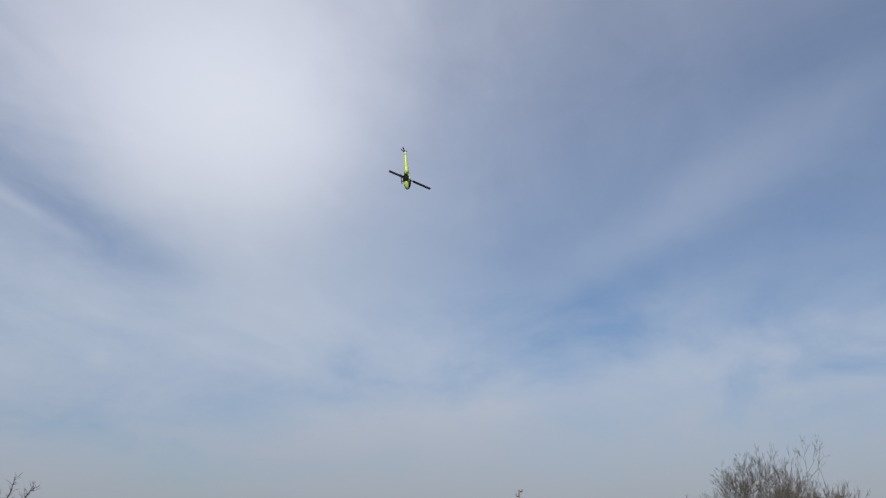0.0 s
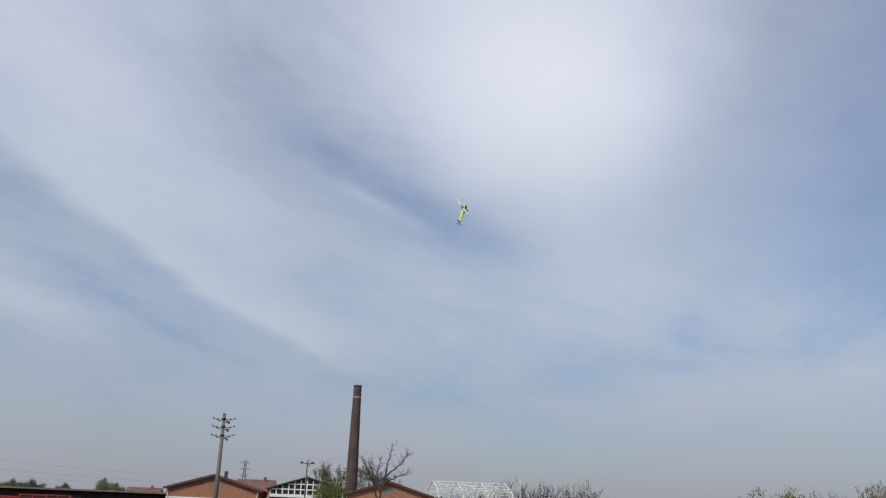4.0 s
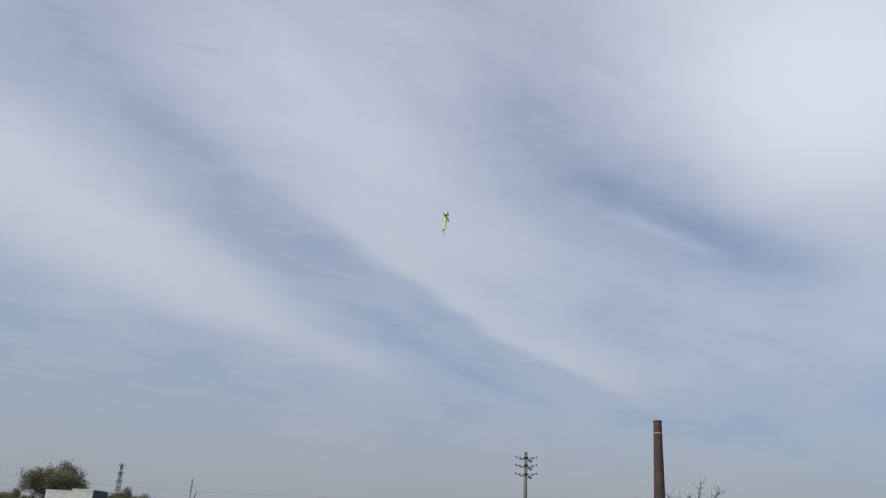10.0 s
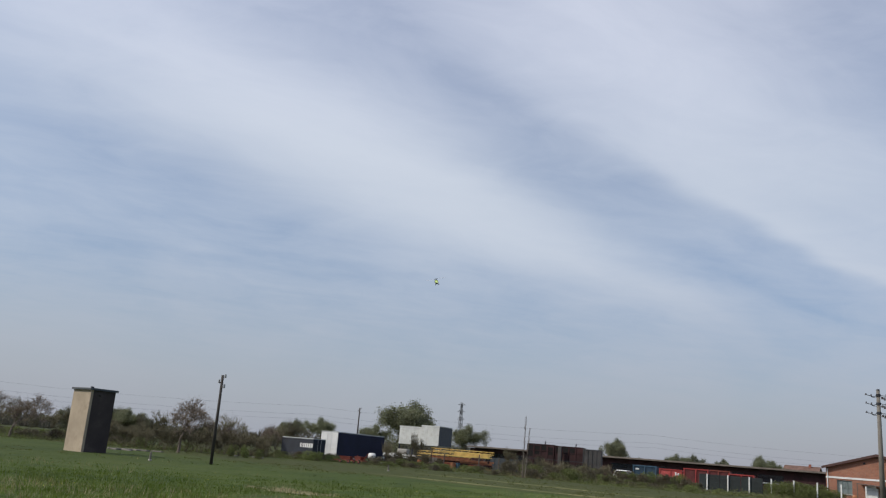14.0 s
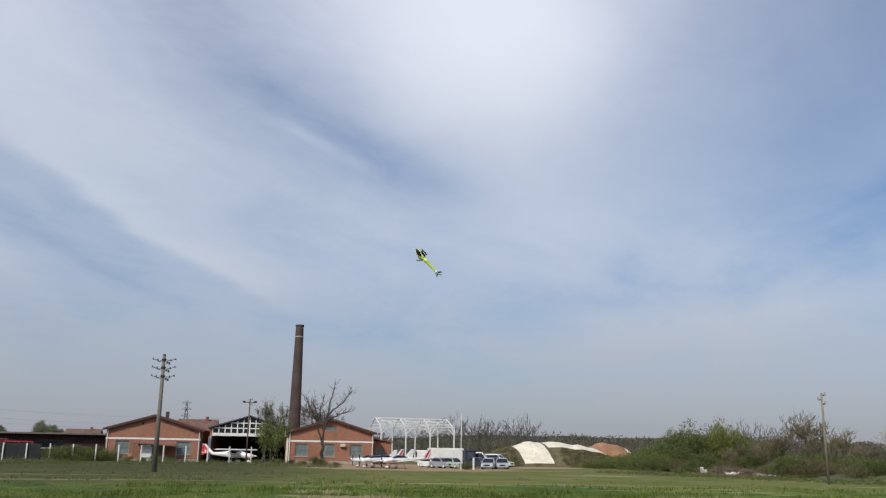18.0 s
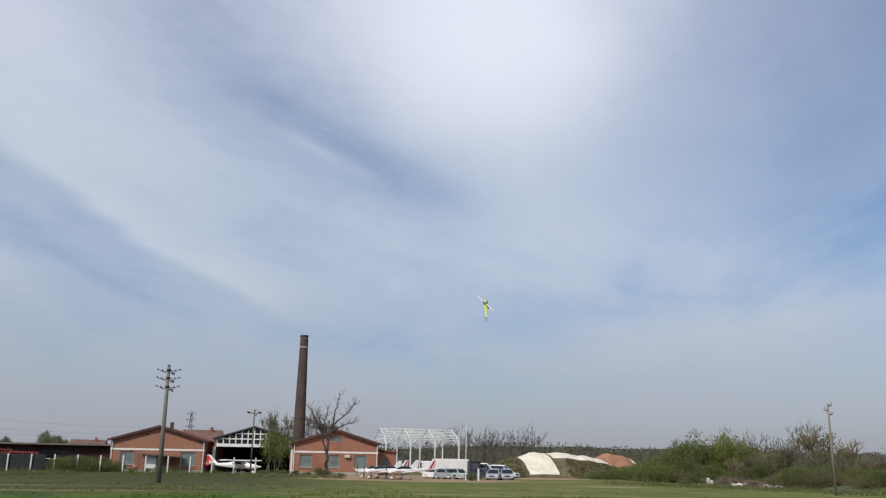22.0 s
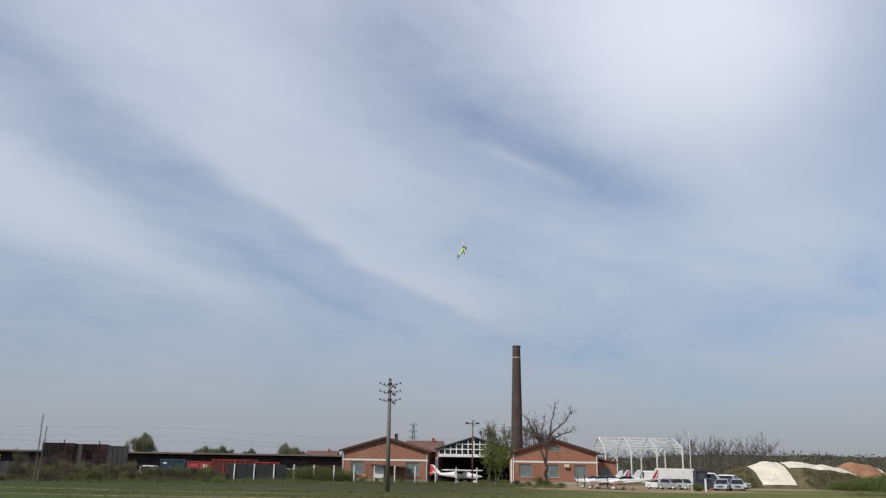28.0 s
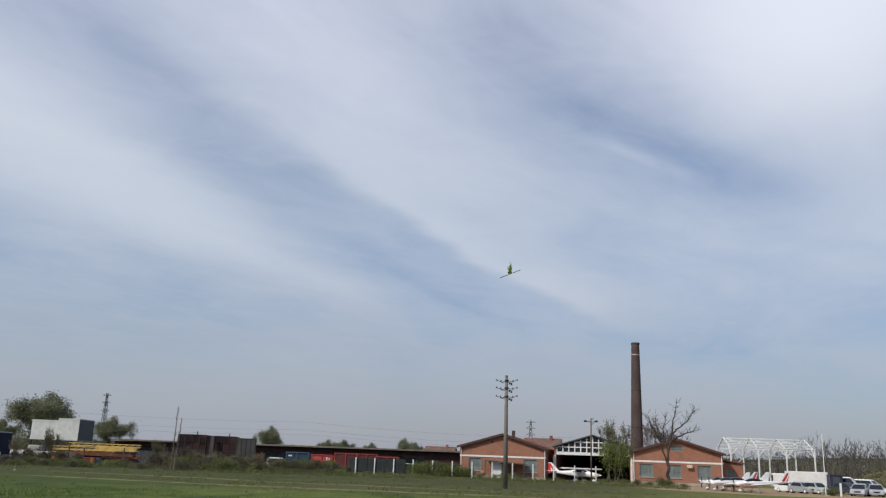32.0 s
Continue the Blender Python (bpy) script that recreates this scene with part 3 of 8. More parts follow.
# ---- building blocks ----
class Mesh:
    """Gathers corners and faces of one mesh."""

    def __init__(self):
        self.v, self.f = [], []

    def box(self, x0, x1, y0, y1, z0, z1):
        n = len(self.v)
        self.v += [(x, y, z) for z in (z0, z1) for y in (y0, y1) for x in (x0, x1)]
        self.f += [tuple(n + i for i in q) for q in ((0, 2, 3, 1), (4, 5, 7, 6), (0, 1, 5, 4), (2, 6, 7, 3), (0, 4, 6, 2), (1, 3, 7, 5))]
        return self

    def bevelled(self, x0, x1, y0, y1, z0, z1, r):
        """A box whose upright edges and top edges are chamfered."""
        ring = lambda d, z: [(x0 + d + r, y0 + d, z), (x1 - d - r, y0 + d, z), (x1 - d, y0 + d + r, z), (x1 - d, y1 - d - r, z),
                             (x1 - d - r, y1 - d, z), (x0 + d + r, y1 - d, z), (x0 + d, y1 - d - r, z), (x0 + d, y0 + d + r, z)]
        return self.loft([ring(0, z0), ring(0, z1 - r), ring(r * 0.7, z1)])

    def extrude(self, outline, a, b, axis="y"):
        """A flat outline of (s, z) corners, counter-clockwise seen from -axis, drawn out from a to b."""
        n, k = len(self.v), len(outline)
        for w in (a, b):
            self.v += [(s, w, z) if axis == "y" else (w, s, z) for s, z in outline]
        self.f += [tuple(n + i for i in range(k)), tuple(n + k + i for i in reversed(range(k)))]
        self.f += [(n + i, n + k + i, n + k + (i + 1) % k, n + (i + 1) % k) for i in range(k)]
        return self

    def loft(self, rings, caps=True):
        n, k = len(self.v), len(rings[0])
        for r in rings:
            self.v += [tuple(p) for p in r]
        for j in range(len(rings) - 1):
            self.f += [(n + j * k + i, n + j * k + (i + 1) % k, n + (j + 1) * k + (i + 1) % k, n + (j + 1) * k + i) for i in range(k)]
        if caps:
            self.f += [tuple(n + i for i in reversed(range(k))), tuple(n + (len(rings) - 1) * k + i for i in range(k))]
        return self

    def tube(self, a, b, r0, r1=None, sides=6, caps=True):
        a, b = Vector(a), Vector(b)
        r1 = r0 if r1 is None else r1
        d = (b - a).normalized()
        s = d.orthogonal().normalized()
        t = d.cross(s)
        ring = lambda p, r: [p + (s * math.cos(q) + t * math.sin(q)) * r for q in (2 * math.pi * i / sides for i in range(sides))]
        return self.loft([ring(a, r0), ring(b, r1)], caps)

    def line(self, pts, r, sides=5):
        for a, b in zip(pts, pts[1:]):
            self.tube(a, b, r, r, sides)
        return self

    def along(self, sections, sides=14, power=2.0):
        """A body along x: sections of (x, y, z, half width, half height)."""
        rings = []
        for x, y, z, w, h in sections:
            ring = []
            for i in range(sides):
                q = 2 * math.pi * i / sides
                c, s = math.cos(q), math.sin(q)
                c, s = math.copysign(abs(c) ** (2 / power), c), math.copysign(abs(s) ** (2 / power), s)
                ring.append((x, y + w * c, z + h * s))
            rings.append(ring)
        return self.loft(rings)

    def data(self, name, smooth=False):
        me = bpy.data.meshes.new(name)
        me.from_pydata(self.v, [], self.f)
        if smooth:
            me.polygons.foreach_set("use_smooth", [True] * len(me.polygons))
        me.update()
        return me


def part(name, mesh, material, parent, label="", smooth=False, m=None):
    """One mesh under a thing or under a part."""
    me = mesh.data(name, smooth) if isinstance(mesh, Mesh) else mesh
    if not me.materials:
        me.materials.append(material)
    ob = new(name, me)
    ob.parent = parent
    if m is not None:
        ob.matrix_basis = m
    return tagged(ob, label)


def thing(name, label, category, m, group="", kind=""):
    ob = new(name)
    ob.empty_display_size = 0.2
    ob.matrix_basis = m
    return tagged(ob, label, category, group, kind)


def solid(name, mesh, material, label, category, m=None, group="", kind="", smooth=False):
    """A thing that is one mesh."""
    me = mesh.data(name, smooth) if isinstance(mesh, Mesh) else mesh
    if not me.materials:
        me.materials.append(material)
    ob = new(name, me)
    if m is not None:
        ob.matrix_basis = m
    return tagged(ob, label, category, group, kind)


def at(az, dist, z=0.0, rz=0.0, s=1.0):
    """A pose by its heading in degrees to the right of the chimney and its distance; rz turns it from facing the field."""
    a = radians(az)
    m = pose(dist * math.sin(a), dist * math.cos(a), z, 0, 0, rz)
    return m @ Matrix.Scale(s, 4) if s != 1.0 else m


def put_copy(ob, m, sx=1.0, sy=None, sz=None):
    c = copy_thing(ob, m)
    c.scale = (sx, sy or sx, sz or sx)
    return c


# ---- ground ----
def make_ground():
    rnd = random.Random(4)
    me = Mesh()
    radii = [0.0] + [3 + 3 * i for i in range(24)] + [85, 100, 120, 150, 200, 300, 500, 900, 1800, 3500]
    k = 96
    me.v.append((0, 0, 0))
    for r in radii[1:]:
        for i in range(k):
            q = 2 * math.pi * i / k
            x, y = r * math.cos(q), r * math.sin(q)
            z = 0.10 * noise.noise(Vector((x * 0.09, y * 0.16, 0.0))) if 14 < r < 56 else 0.0
            me.v.append((x, y, z))
    for i in range(k):
        me.f.append((0, 1 + i, 1 + (i + 1) % k))
    for j in range(len(radii) - 2):
        for i in range(k):
            a, b = 1 + j * k, 1 + (j + 1) * k
            me.f.append((a + i, b + i, b + (i + 1) % k, a + (i + 1) % k))
    solid("ground", me, MEADOW, "flat green meadow with dry strips and a bare earth yard", "ground", kind="structure", smooth=True)


make_ground()


def blades(name, material, label, count, seed, near, far, tall, width, keep=None, per=5):
    """Standing grass as triangles."""
    rnd = random.Random(seed)
    v, f = [], []
    for _ in range(count):
        az = radians(rnd.uniform(-68, 66))
        d = 1 / rnd.uniform(1 / far, 1 / near)
        x, y = d * math.sin(az), d * math.cos(az)
        if keep and not keep(x, y):
            continue
        s = rnd.uniform(0.6, 1.3) * (0.45 + 1.2 * max(0.0, noise.noise(Vector((x * 0.45, y * 0.8, seed))) + 0.4))
        for _ in range(per):
            bx, by = x + rnd.gauss(0, 0.13), y + rnd.gauss(0, 0.13)
            q, lean = rnd.uniform(0, 6.283), rnd.uniform(0.1, 0.9) * tall * s
            w = width * rnd.uniform(0.6, 1.3)
            c, sn = math.cos(q), math.sin(q)
            n = len(v)
            v += [(bx - w * c, by - w * sn, 0.0), (bx + w * c, by + w * sn, 0.0), (bx + lean * sn, by - lean * c, tall * s * rnd.uniform(0.6, 1.2))]
            f.append((n, n + 1, n + 2))
    me = bpy.data.meshes.new(name)
    me.from_pydata(v, [], f)
    me.materials.append(material)
    ob = new(name, me)
    return tagged(ob, label, "grass", kind="stuff")


def clump(scale, cut, seed):
    return lambda x, y: noise.noise(Vector((x * scale, y * scale * 1.8, seed))) > cut


def straw_spots(x, y):
    return min(((x - 1.2) / 1.7) ** 2 + ((y - 39.0) / 2.6) ** 2, ((x - 2.6) / 2.4) ** 2 + ((y - 33.5) / 2.2) ** 2, ((x - 4.4) / 1.8) ** 2 + ((y - 31.6) / 1.2) ** 2, ((x + 4.5) / 0.9) ** 2 + ((y - 28.6) / 0.6) ** 2, ((x + 3.3) / 0.9) ** 2 + ((y - 25.0) / 0.6) ** 2, ((x + 5.2) / 1.1) ** 2 + ((y - 22.6) / 0.5) ** 2, ((x + 23.4) / 2.4) ** 2 + ((y - 23.6) / 1.0) ** 2, ((x - 18.0) / 3.0) ** 2 + ((y - 36.0) / 1.0) ** 2) < 0.35 + 0.65 * noise.noise(Vector((x * 1.3, y * 1.3, 5.0))) + 0.3


blades("grass", GRASS, "tufted green spring grass of the meadow", 46000, 1, 17, 46, 0.060, 0.011, lambda x, y: not straw_spots(x, y), 6)
blades("tall_grass", GRASS, "taller lush grass in patches near the field's edge", 14000, 2, 17, 42, 0.17, 0.014, lambda x, y: noise.noise(Vector((x * 0.08, y * 0.144, 2.0))) > 0.0 and not straw_spots(x, y), 6)
blades("dry_grass", DRYGRASS, "pale dry stalks standing among the grass", 7000, 3, 20, 60, 0.20, 0.012, clump(0.07, 0.22, 7.0), 3)
blades("straw_tufts", STRAW, "tufts of pale straw in worn spots of the field", 70000, 11, 22, 42, 0.10, 0.012, straw_spots, 6)


def thinning(x, y):
    """Rough tussocks: thickest towards the yard's west end, none on the trodden east side."""
    lush = noise.noise(Vector((x * 0.09, y * 0.12, 9.0))) + 0.5 * noise.noise(Vector((x * 0.31, y * 0.4, 3.0)))
    if ((x - 13.0) / 14.0) ** 2 + ((y - 101.0) / 14.5) ** 2 < 1.0:
        return False
    return lush > -0.15 + 0.045 * max(0.0, x + 6.0) + 0.02 * max(0.0, 66.0 - y)


blades("rough_grass", ROUGHGRASS, "rough olive tussocks on the far half of the field", 13000, 6, 46, 106, 0.08, 0.032, thinning, 5)


def lush_edge(x, y):
    """Tall clumps that end along the ragged far edge of the lush half."""
    return y < 49.5 + 3.0 * noise.noise(Vector((x * 0.15, 1.0, 4.0))) and noise.noise(Vector((x * 0.22, y * 0.30, 8.0))) > -0.05 and x > -8.0


blades("edge_grass", GRASS, "tall dark-green grass clumps along the edge of the lush half", 11000, 18, 36, 58, 0.17, 0.022, lush_edge, 6)
blades("field_tussocks", GRASS, "low uneven green tussocks across the middle of the field", 6000, 16, 30, 70, 0.095, 0.018, clump(0.11, 0.06, 13.0), 5)


def flower_heads(count, seed):
    rnd = random.Random(seed)
    me = Mesh()
    ok = clump(0.11, 0.1, 4.0)
    for _ in range(count):
        p = at(math.degrees(radians(rnd.uniform(-66, 64))), 1 / rnd.uniform(1 / 42, 1 / 18), rnd.uniform(0.06, 0.2)).translation
        if ok(p.x, p.y):
            leaf_faces(me.v, me.f, rnd, p, 0.017)
    for _ in range(700):
        p = at(rnd.gauss(-1.0, 3.2), rnd.gauss(29.3, 1.6), rnd.uniform(0.10, 0.22)).translation
        if noise.noise(Vector((p.x * 0.8, p.y * 0.8, 2.0))) > -0.1:
            leaf_faces(me.v, me.f, rnd, p, 0.022)
    solid("dandelions", me, PETAL, "small yellow meadow flowers in patches", "flowers", kind="stuff")



# ---- plants ----
def grow(me, rnd, p, d, length, r, level, tips, kink=0.35, spread=0.65, kids=3, sides=5, lift=0.12, least=0.0):
    """A limb with its side branches, down to the twigs."""
    steps = 3
    for i in range(steps):
        q = p + d * (length / steps)
        rn = max(least, r * (0.80 if i < steps - 1 else 0.66))
        me.tube(p, q, r, rn, sides if level > 2 else 3, False)
        p, r = q, rn
        d = (d + Vector((rnd.gauss(0, kink), rnd.gauss(0, kink), rnd.gauss(lift, kink * 0.7))) * 0.5).normalized()
        if level > 0 and i > 0 and rnd.random() < 0.6:
            e = (d + Vector((rnd.gauss(0, spread), rnd.gauss(0, spread), rnd.gauss(0.05, spread * 0.6)))).normalized()
            grow(me, rnd, p, e, length * rnd.uniform(0.45, 0.7), r * 0.6, level - 1, tips, kink, spread, kids, sides, lift, least)
    if level <= 0:
        tips.append((p, d))
        return
    for _ in range(kids if rnd.random() < 0.7 else kids - 1):
        e = (d + Vector((rnd.gauss(0, spread), rnd.gauss(0, spread), rnd.gauss(0.1, spread * 0.6)))).normalized()
        grow(me, rnd, p, e, length * rnd.uniform(0.55, 0.82), r * rnd.uniform(0.6, 0.85), level - 1, tips, kink, spread, kids, sides, lift, least)


def leaf_faces(v, f, rnd, c, size):
    a = Vector((rnd.gauss(0, 1), rnd.gauss(0, 1), rnd.gauss(0, 0.7)))
    a.normalize()
    b = a.orthogonal().normalized()
    b = (b * math.cos(rnd.uniform(0, 6.28)) + a.cross(b) * math.sin(rnd.uniform(0, 6.28))).normalized()
    t = a.cross(b)
    s = size * rnd.uniform(0.6, 1.4)
    n = len(v)
    v += [tuple(c - b * s), tuple(c + t * s * 0.55), tuple(c + b * s), tuple(c - t * s * 0.55)]
    f.append((n, n + 1, n + 2, n + 3))


flower_heads(1900, 5)


def leaves_at(points, seed, per, size, scatter):
    rnd = random.Random(seed)
    me = Mesh()
    for p, d in points:
        for _ in range(per):
            c = Vector(p) + Vector((rnd.gauss(0, scatter), rnd.gauss(0, scatter), rnd.gauss(0, scatter)))
            leaf_faces(me.v, me.f, rnd, c, size)
    return me


def tree_meshes(seed, height, level=4, spread=0.65, kink=0.35, trunk=0.30, kids=3, trunks=1, thick=0.022, lift=0.12, least=0.018):
    """Woodwork of a tree of this height and the ends of its twigs; the second pass knows the true scale."""
    s = 1.0
    for _ in range(2):
        rnd = random.Random(seed)
        me, tips = Mesh(), []
        for j in range(trunks):
            lean = 0.05 if trunks == 1 else 0.28
            d = Vector((rnd.gauss(0, lean), rnd.gauss(0, lean), 1)).normalized()
            base = Vector((rnd.gauss(0, 0.15), rnd.gauss(0, 0.15), 0)) if trunks > 1 else Vector((0, 0, 0))
            grow(me, rnd, base, d, height * trunk, height * thick, level, tips, kink, spread, kids, 6, lift, least / s)
        s = height / max(p[2] for p in me.v)
    me.v = [(x * s, y * s, z * s) for x, y, z in me.v]
    return me, [(p * s, d) for p, d in tips]


def tree(label, m, seed, height, bark, leafmat=None, per=6, size=0.16, scatter=0.35, group="trees", ivy=0.0, low=0.0, **kw):
    me, tips = tree_meshes(seed, height, **kw)
    t = thing("tree", label, "tree", m, group)
    part("trunk", me, bark, t)
    if leafmat:
        part("crown", leaves_at(tips, seed + 50, per, size, scatter), leafmat, t)
    if low:
        part("lower_leaves", leaves_at([(Vector(p), None) for p in me.v[::3] if 0.06 * height < p[2] < low * height], seed + 70, 2, size, 0.45), leafmat, t)
    if ivy:
        low = [(Vector(p), None) for p in me.v[::5] if p[2] < ivy * height]
        part("ivy", leaves_at(low, seed + 60, 2, 0.060, 0.34), IVYLEAF, t, "olive green ivy on the stems")
    return t


def bush_mesh(seed, n, size, lumps=9, tall=1.0):
    """Leaves on the shells of overlapping lumps, about 1 m high and 2 m wide."""
    rnd = random.Random(seed)
    me = Mesh()
    cs = []
    for _ in range(lumps):
        q, r = rnd.uniform(0, 6.283), rnd.uniform(0, 0.75)
        rad = rnd.uniform(0.22, 0.42)
        z = rnd.uniform(0.12, max(0.15, 0.85 - 0.5 * r) - rad * 0.4)
        cs.append((Vector((r * math.cos(q), r * math.sin(q), z)), rad))
    for _ in range(n):
        c, rad = rnd.choice(cs)
        d = Vector((rnd.gauss(0, 1), rnd.gauss(0, 1), rnd.gauss(0.25, 1))).normalized()
        p = c + d * rad * rnd.uniform(0.7, 1.12)
        p.z = abs(p.z) * tall
        leaf_faces(me.v, me.f, rnd, p, size)
    return me


def shrub(name, label, m, seed, leafmat, n=1500, size=0.05, lumps=9, stems=True, group="shrubs", category="bush"):
    t = thing(name, label, category, m, group)
    part("leaves", bush_mesh(seed, n, size, lumps), leafmat, t)
    if stems:
        rnd = random.Random(seed)
        me = Mesh()
        for _ in range(26):
            q, r = rnd.uniform(0, 6.283), rnd.uniform(0.05, 0.5)
            a = Vector((r * math.cos(q), r * math.sin(q), 0))
            b = a + Vector((rnd.gauss(0, 0.25), rnd.gauss(0, 0.25), rnd.uniform(0.45, 0.82)))
            me.tube(a, (a + b) * 0.5 + Vector((0.04, 0.02, 0)), 0.012, 0.008, 3, False)
            me.tube((a + b) * 0.5 + Vector((0.04, 0.02, 0)), b, 0.008, 0.003, 3, False)
        tagged(part("twig_tangle", me, TWIG, t), kind="stuff")
    return t


# ---- sheds and chimney ----
def wall_sheet(me, x0, x1, z0, z1, y0, y1, holes):
    """An upright wall in one connected mesh, with openings (x0, x1, z0, z1) cut right through."""
    xs = sorted({x0, x1, *[h[0] for h in holes], *[h[1] for h in holes]})
    zs = sorted({z0, z1, *[h[2] for h in holes], *[h[3] for h in holes]})
    nx, nz = len(xs), len(zs)
    n = len(me.v)
    me.v += [(x, y, z) for y in (y0, y1) for z in zs for x in xs]
    at_corner = lambda i, j, back: n + back * nx * nz + j * nx + i

    def full(i, j):
        if not (0 <= i < nx - 1 and 0 <= j < nz - 1):
            return False
        cx, cz = (xs[i] + xs[i + 1]) / 2, (zs[j] + zs[j + 1]) / 2
        return not any(h[0] < cx < h[1] and h[2] < cz < h[3] for h in holes)

    for i in range(nx - 1):
        for j in range(nz - 1):
            if not full(i, j):
                continue
            me.f.append((at_corner(i, j, 0), at_corner(i + 1, j, 0), at_corner(i + 1, j + 1, 0), at_corner(i, j + 1, 0)))
            me.f.append((at_corner(i, j, 1), at_corner(i, j + 1, 1), at_corner(i + 1, j + 1, 1), at_corner(i + 1, j, 1)))
            for di, dj, a, b in ((-1, 0, (i, j + 1), (i, j)), (1, 0, (i + 1, j), (i + 1, j + 1)), (0, -1, (i, j), (i + 1, j)), (0, 1, (i + 1, j + 1), (i, j + 1))):
                if not full(i + di, j + dj):
                    me.f.append((at_corner(*b, 0), at_corner(*a, 0), at_corner(*a, 1), at_corner(*b, 1)))
    return me


def window_in(parent, x0, x1, z0, z1, y, cols=3, rows=2, sill=True):
    w = part("window", Mesh().box(x0, x1, y + 0.16, y + 0.18, z0, z1), GLASS, parent, "grey-green framed window with dusty panes")
    fr = Mesh()
    b = 0.08
    fr.box(x0, x1, y + 0.08, y + 0.15, z0, z0 + b).box(x0, x1, y + 0.08, y + 0.15, z1 - b, z1)
    fr.box(x0, x0 + b, y + 0.08, y + 0.15, z0 + b, z1 - b).box(x1 - b, x1, y + 0.08, y + 0.15, z0 + b, z1 - b)
    for i in range(1, cols):
        x = x0 + (x1 - x0) * i / cols
        fr.box(x - 0.03, x + 0.03, y + 0.09, y + 0.14, z0 + b, z1 - b)
    for i in range(1, rows):
        z = z0 + (z1 - z0) * i / rows
        fr.box(x0 + b, x1 - b, y + 0.095, y + 0.135, z - 0.03, z + 0.03)
    part("window_frame", fr, TEALFRAME, w)
    if sill:
        part("window_sill", Mesh().box(x0 - 0.12, x1 + 0.12, y - 0.10, y + 0.07, z0 - 0.12, z0 - 0.004), CONCRETE, w)
    return w


def gabled_shed(label, x0, x1, y, depth, eave, ridge, holes, vent, string):
    """Brick shed whose gable faces the field."""
    h = thing("brick_shed", label, "building", pose((x0 + x1) / 2, y, 0), "brick sheds")
    w = (x1 - x0) / 2
    hs = [(a - (x0 + x1) / 2, b - (x0 + x1) / 2, c, d) for a, b, c, d in holes]
    part("front_wall", wall_sheet(Mesh(), -w, w, 0, eave, 0, 0.35, hs), BRICK, h)
    gable = Mesh()
    if vent:
        a, b, c, d = (vent[0] - (x0 + x1) / 2, vent[1] - (x0 + x1) / 2, vent[2], vent[3])
        z = lambda x: eave + (ridge - eave) * (1 - abs(x) / w)
        gable.extrude([(-w, eave), (a, eave), (a, z(a))], 0, 0.35)
        gable.extrude([(b, eave), (w, eave), (b, z(b))], 0, 0.35)
        gable.extrude([(a, eave), (b, eave), (b, c), (a, c)], 0, 0.35)
        gable.extrude([(a, d), (b, d), (b, z(b)), (0, ridge), (a, z(a))] if a < 0 < b else [(a, d), (b, d), (b, z(b)), (a, z(a))], 0, 0.35)
    else:
        gable.extrude([(-w, eave), (w, eave), (0, ridge)], 0, 0.35)
    part("gable", gable, BRICK, h)
    part("side_wall", Mesh().box(-w, -w + 0.35, 0.352, depth, 0, eave), BRICK, h)
    part("side_wall", Mesh().box(w - 0.35, w, 0.352, depth, 0, eave), BRICK, h)
    part("back_wall", Mesh().extrude([(-w + 0.352, 0), (w - 0.352, 0), (w - 0.352, eave), (0, ridge - 0.06), (-w + 0.352, eave)], depth - 0.35, depth), BRICK, h)
    o = 0.45
    for s in (-1, 1):
        drop = (ridge - eave) / w
        roof = Mesh()
        n = 26
        for i in range(n):
            y0, y1 = -o + (depth + 2 * o) * i / n, -o + (depth + 2 * o) * (i + 1) / n - 0.03
            p = [(0.0, ridge + 0.03), (s * (w + o), eave - drop * o + 0.03), (s * (w + o), eave - drop * o + 0.15 + 0.03 * (i % 2)), (0.0, ridge + 0.15 + 0.03 * (i % 2))]
            roof.extrude(p if s < 0 else p[::-1], y0, y1)
        part("roof", roof, TILE, h)
        p = [(0.0, ridge - 0.12), (s * (w + o), eave - drop * o - 0.12), (s * (w + o), eave - drop * o + 0.20), (0.0, ridge + 0.20)]
        part("verge_board", Mesh().extrude(p if s < 0 else p[::-1], -o - 0.06, -o - 0.004), FASCIA, h)
    course = Mesh()
    course.box(-w - 0.02, w + 0.02, -0.05, -0.003, string - 0.12, string + 0.12)
    part("string_course", course, WHITEPAINT, h)
    part("plinth", Mesh().box(-w - 0.03, w + 0.03, -0.07, -0.004, 0, 0.35), CONCRETE, h)
    for hole in hs:
        if hole[2] > 0.3:
            window_in(h, *hole, 0.0)
    if vent:
        window_in(h, a, b, c, d, 0.0, 2, 2, False)
    part("drainpipe", Mesh().tube((-w + 0.2, -0.1, 0.0), (-w + 0.2, -0.1, eave - 0.2), 0.07), GALV, h)
    part("drainpipe", Mesh().tube((w - 0.15, -0.1, 0.0), (w - 0.15, -0.1, eave - 0.2), 0.07), WHITEPAINT, h)
    return h


FRONT = 126.0
left_shed = gabled_shed("long red brick shed with a tiled gable roof and two windows", -25.7, -13.0, FRONT, 30, 4.35, 6.2,
                        [(-24.35, -22.5, 1.0, 2.75), (-16.2, -14.25, 1.0, 2.75), (-20.9, -19.6, 0.0, 2.3)], None, 3.05)
part("flue", Mesh().box(0.9, 1.35, 3.0, 3.45, 5.4, 6.95), DARKWALL, left_shed)
part("floor", Mesh().box(-6.0, 6.0, 0.36, 29.6, 0.0, 0.06), FLOOR, left_shed)
part("door", Mesh().box(-1.5, -0.3, 0.10, 0.16, 0.0, 2.28), WHITEPAINT, left_shed, "white sheet metal door")
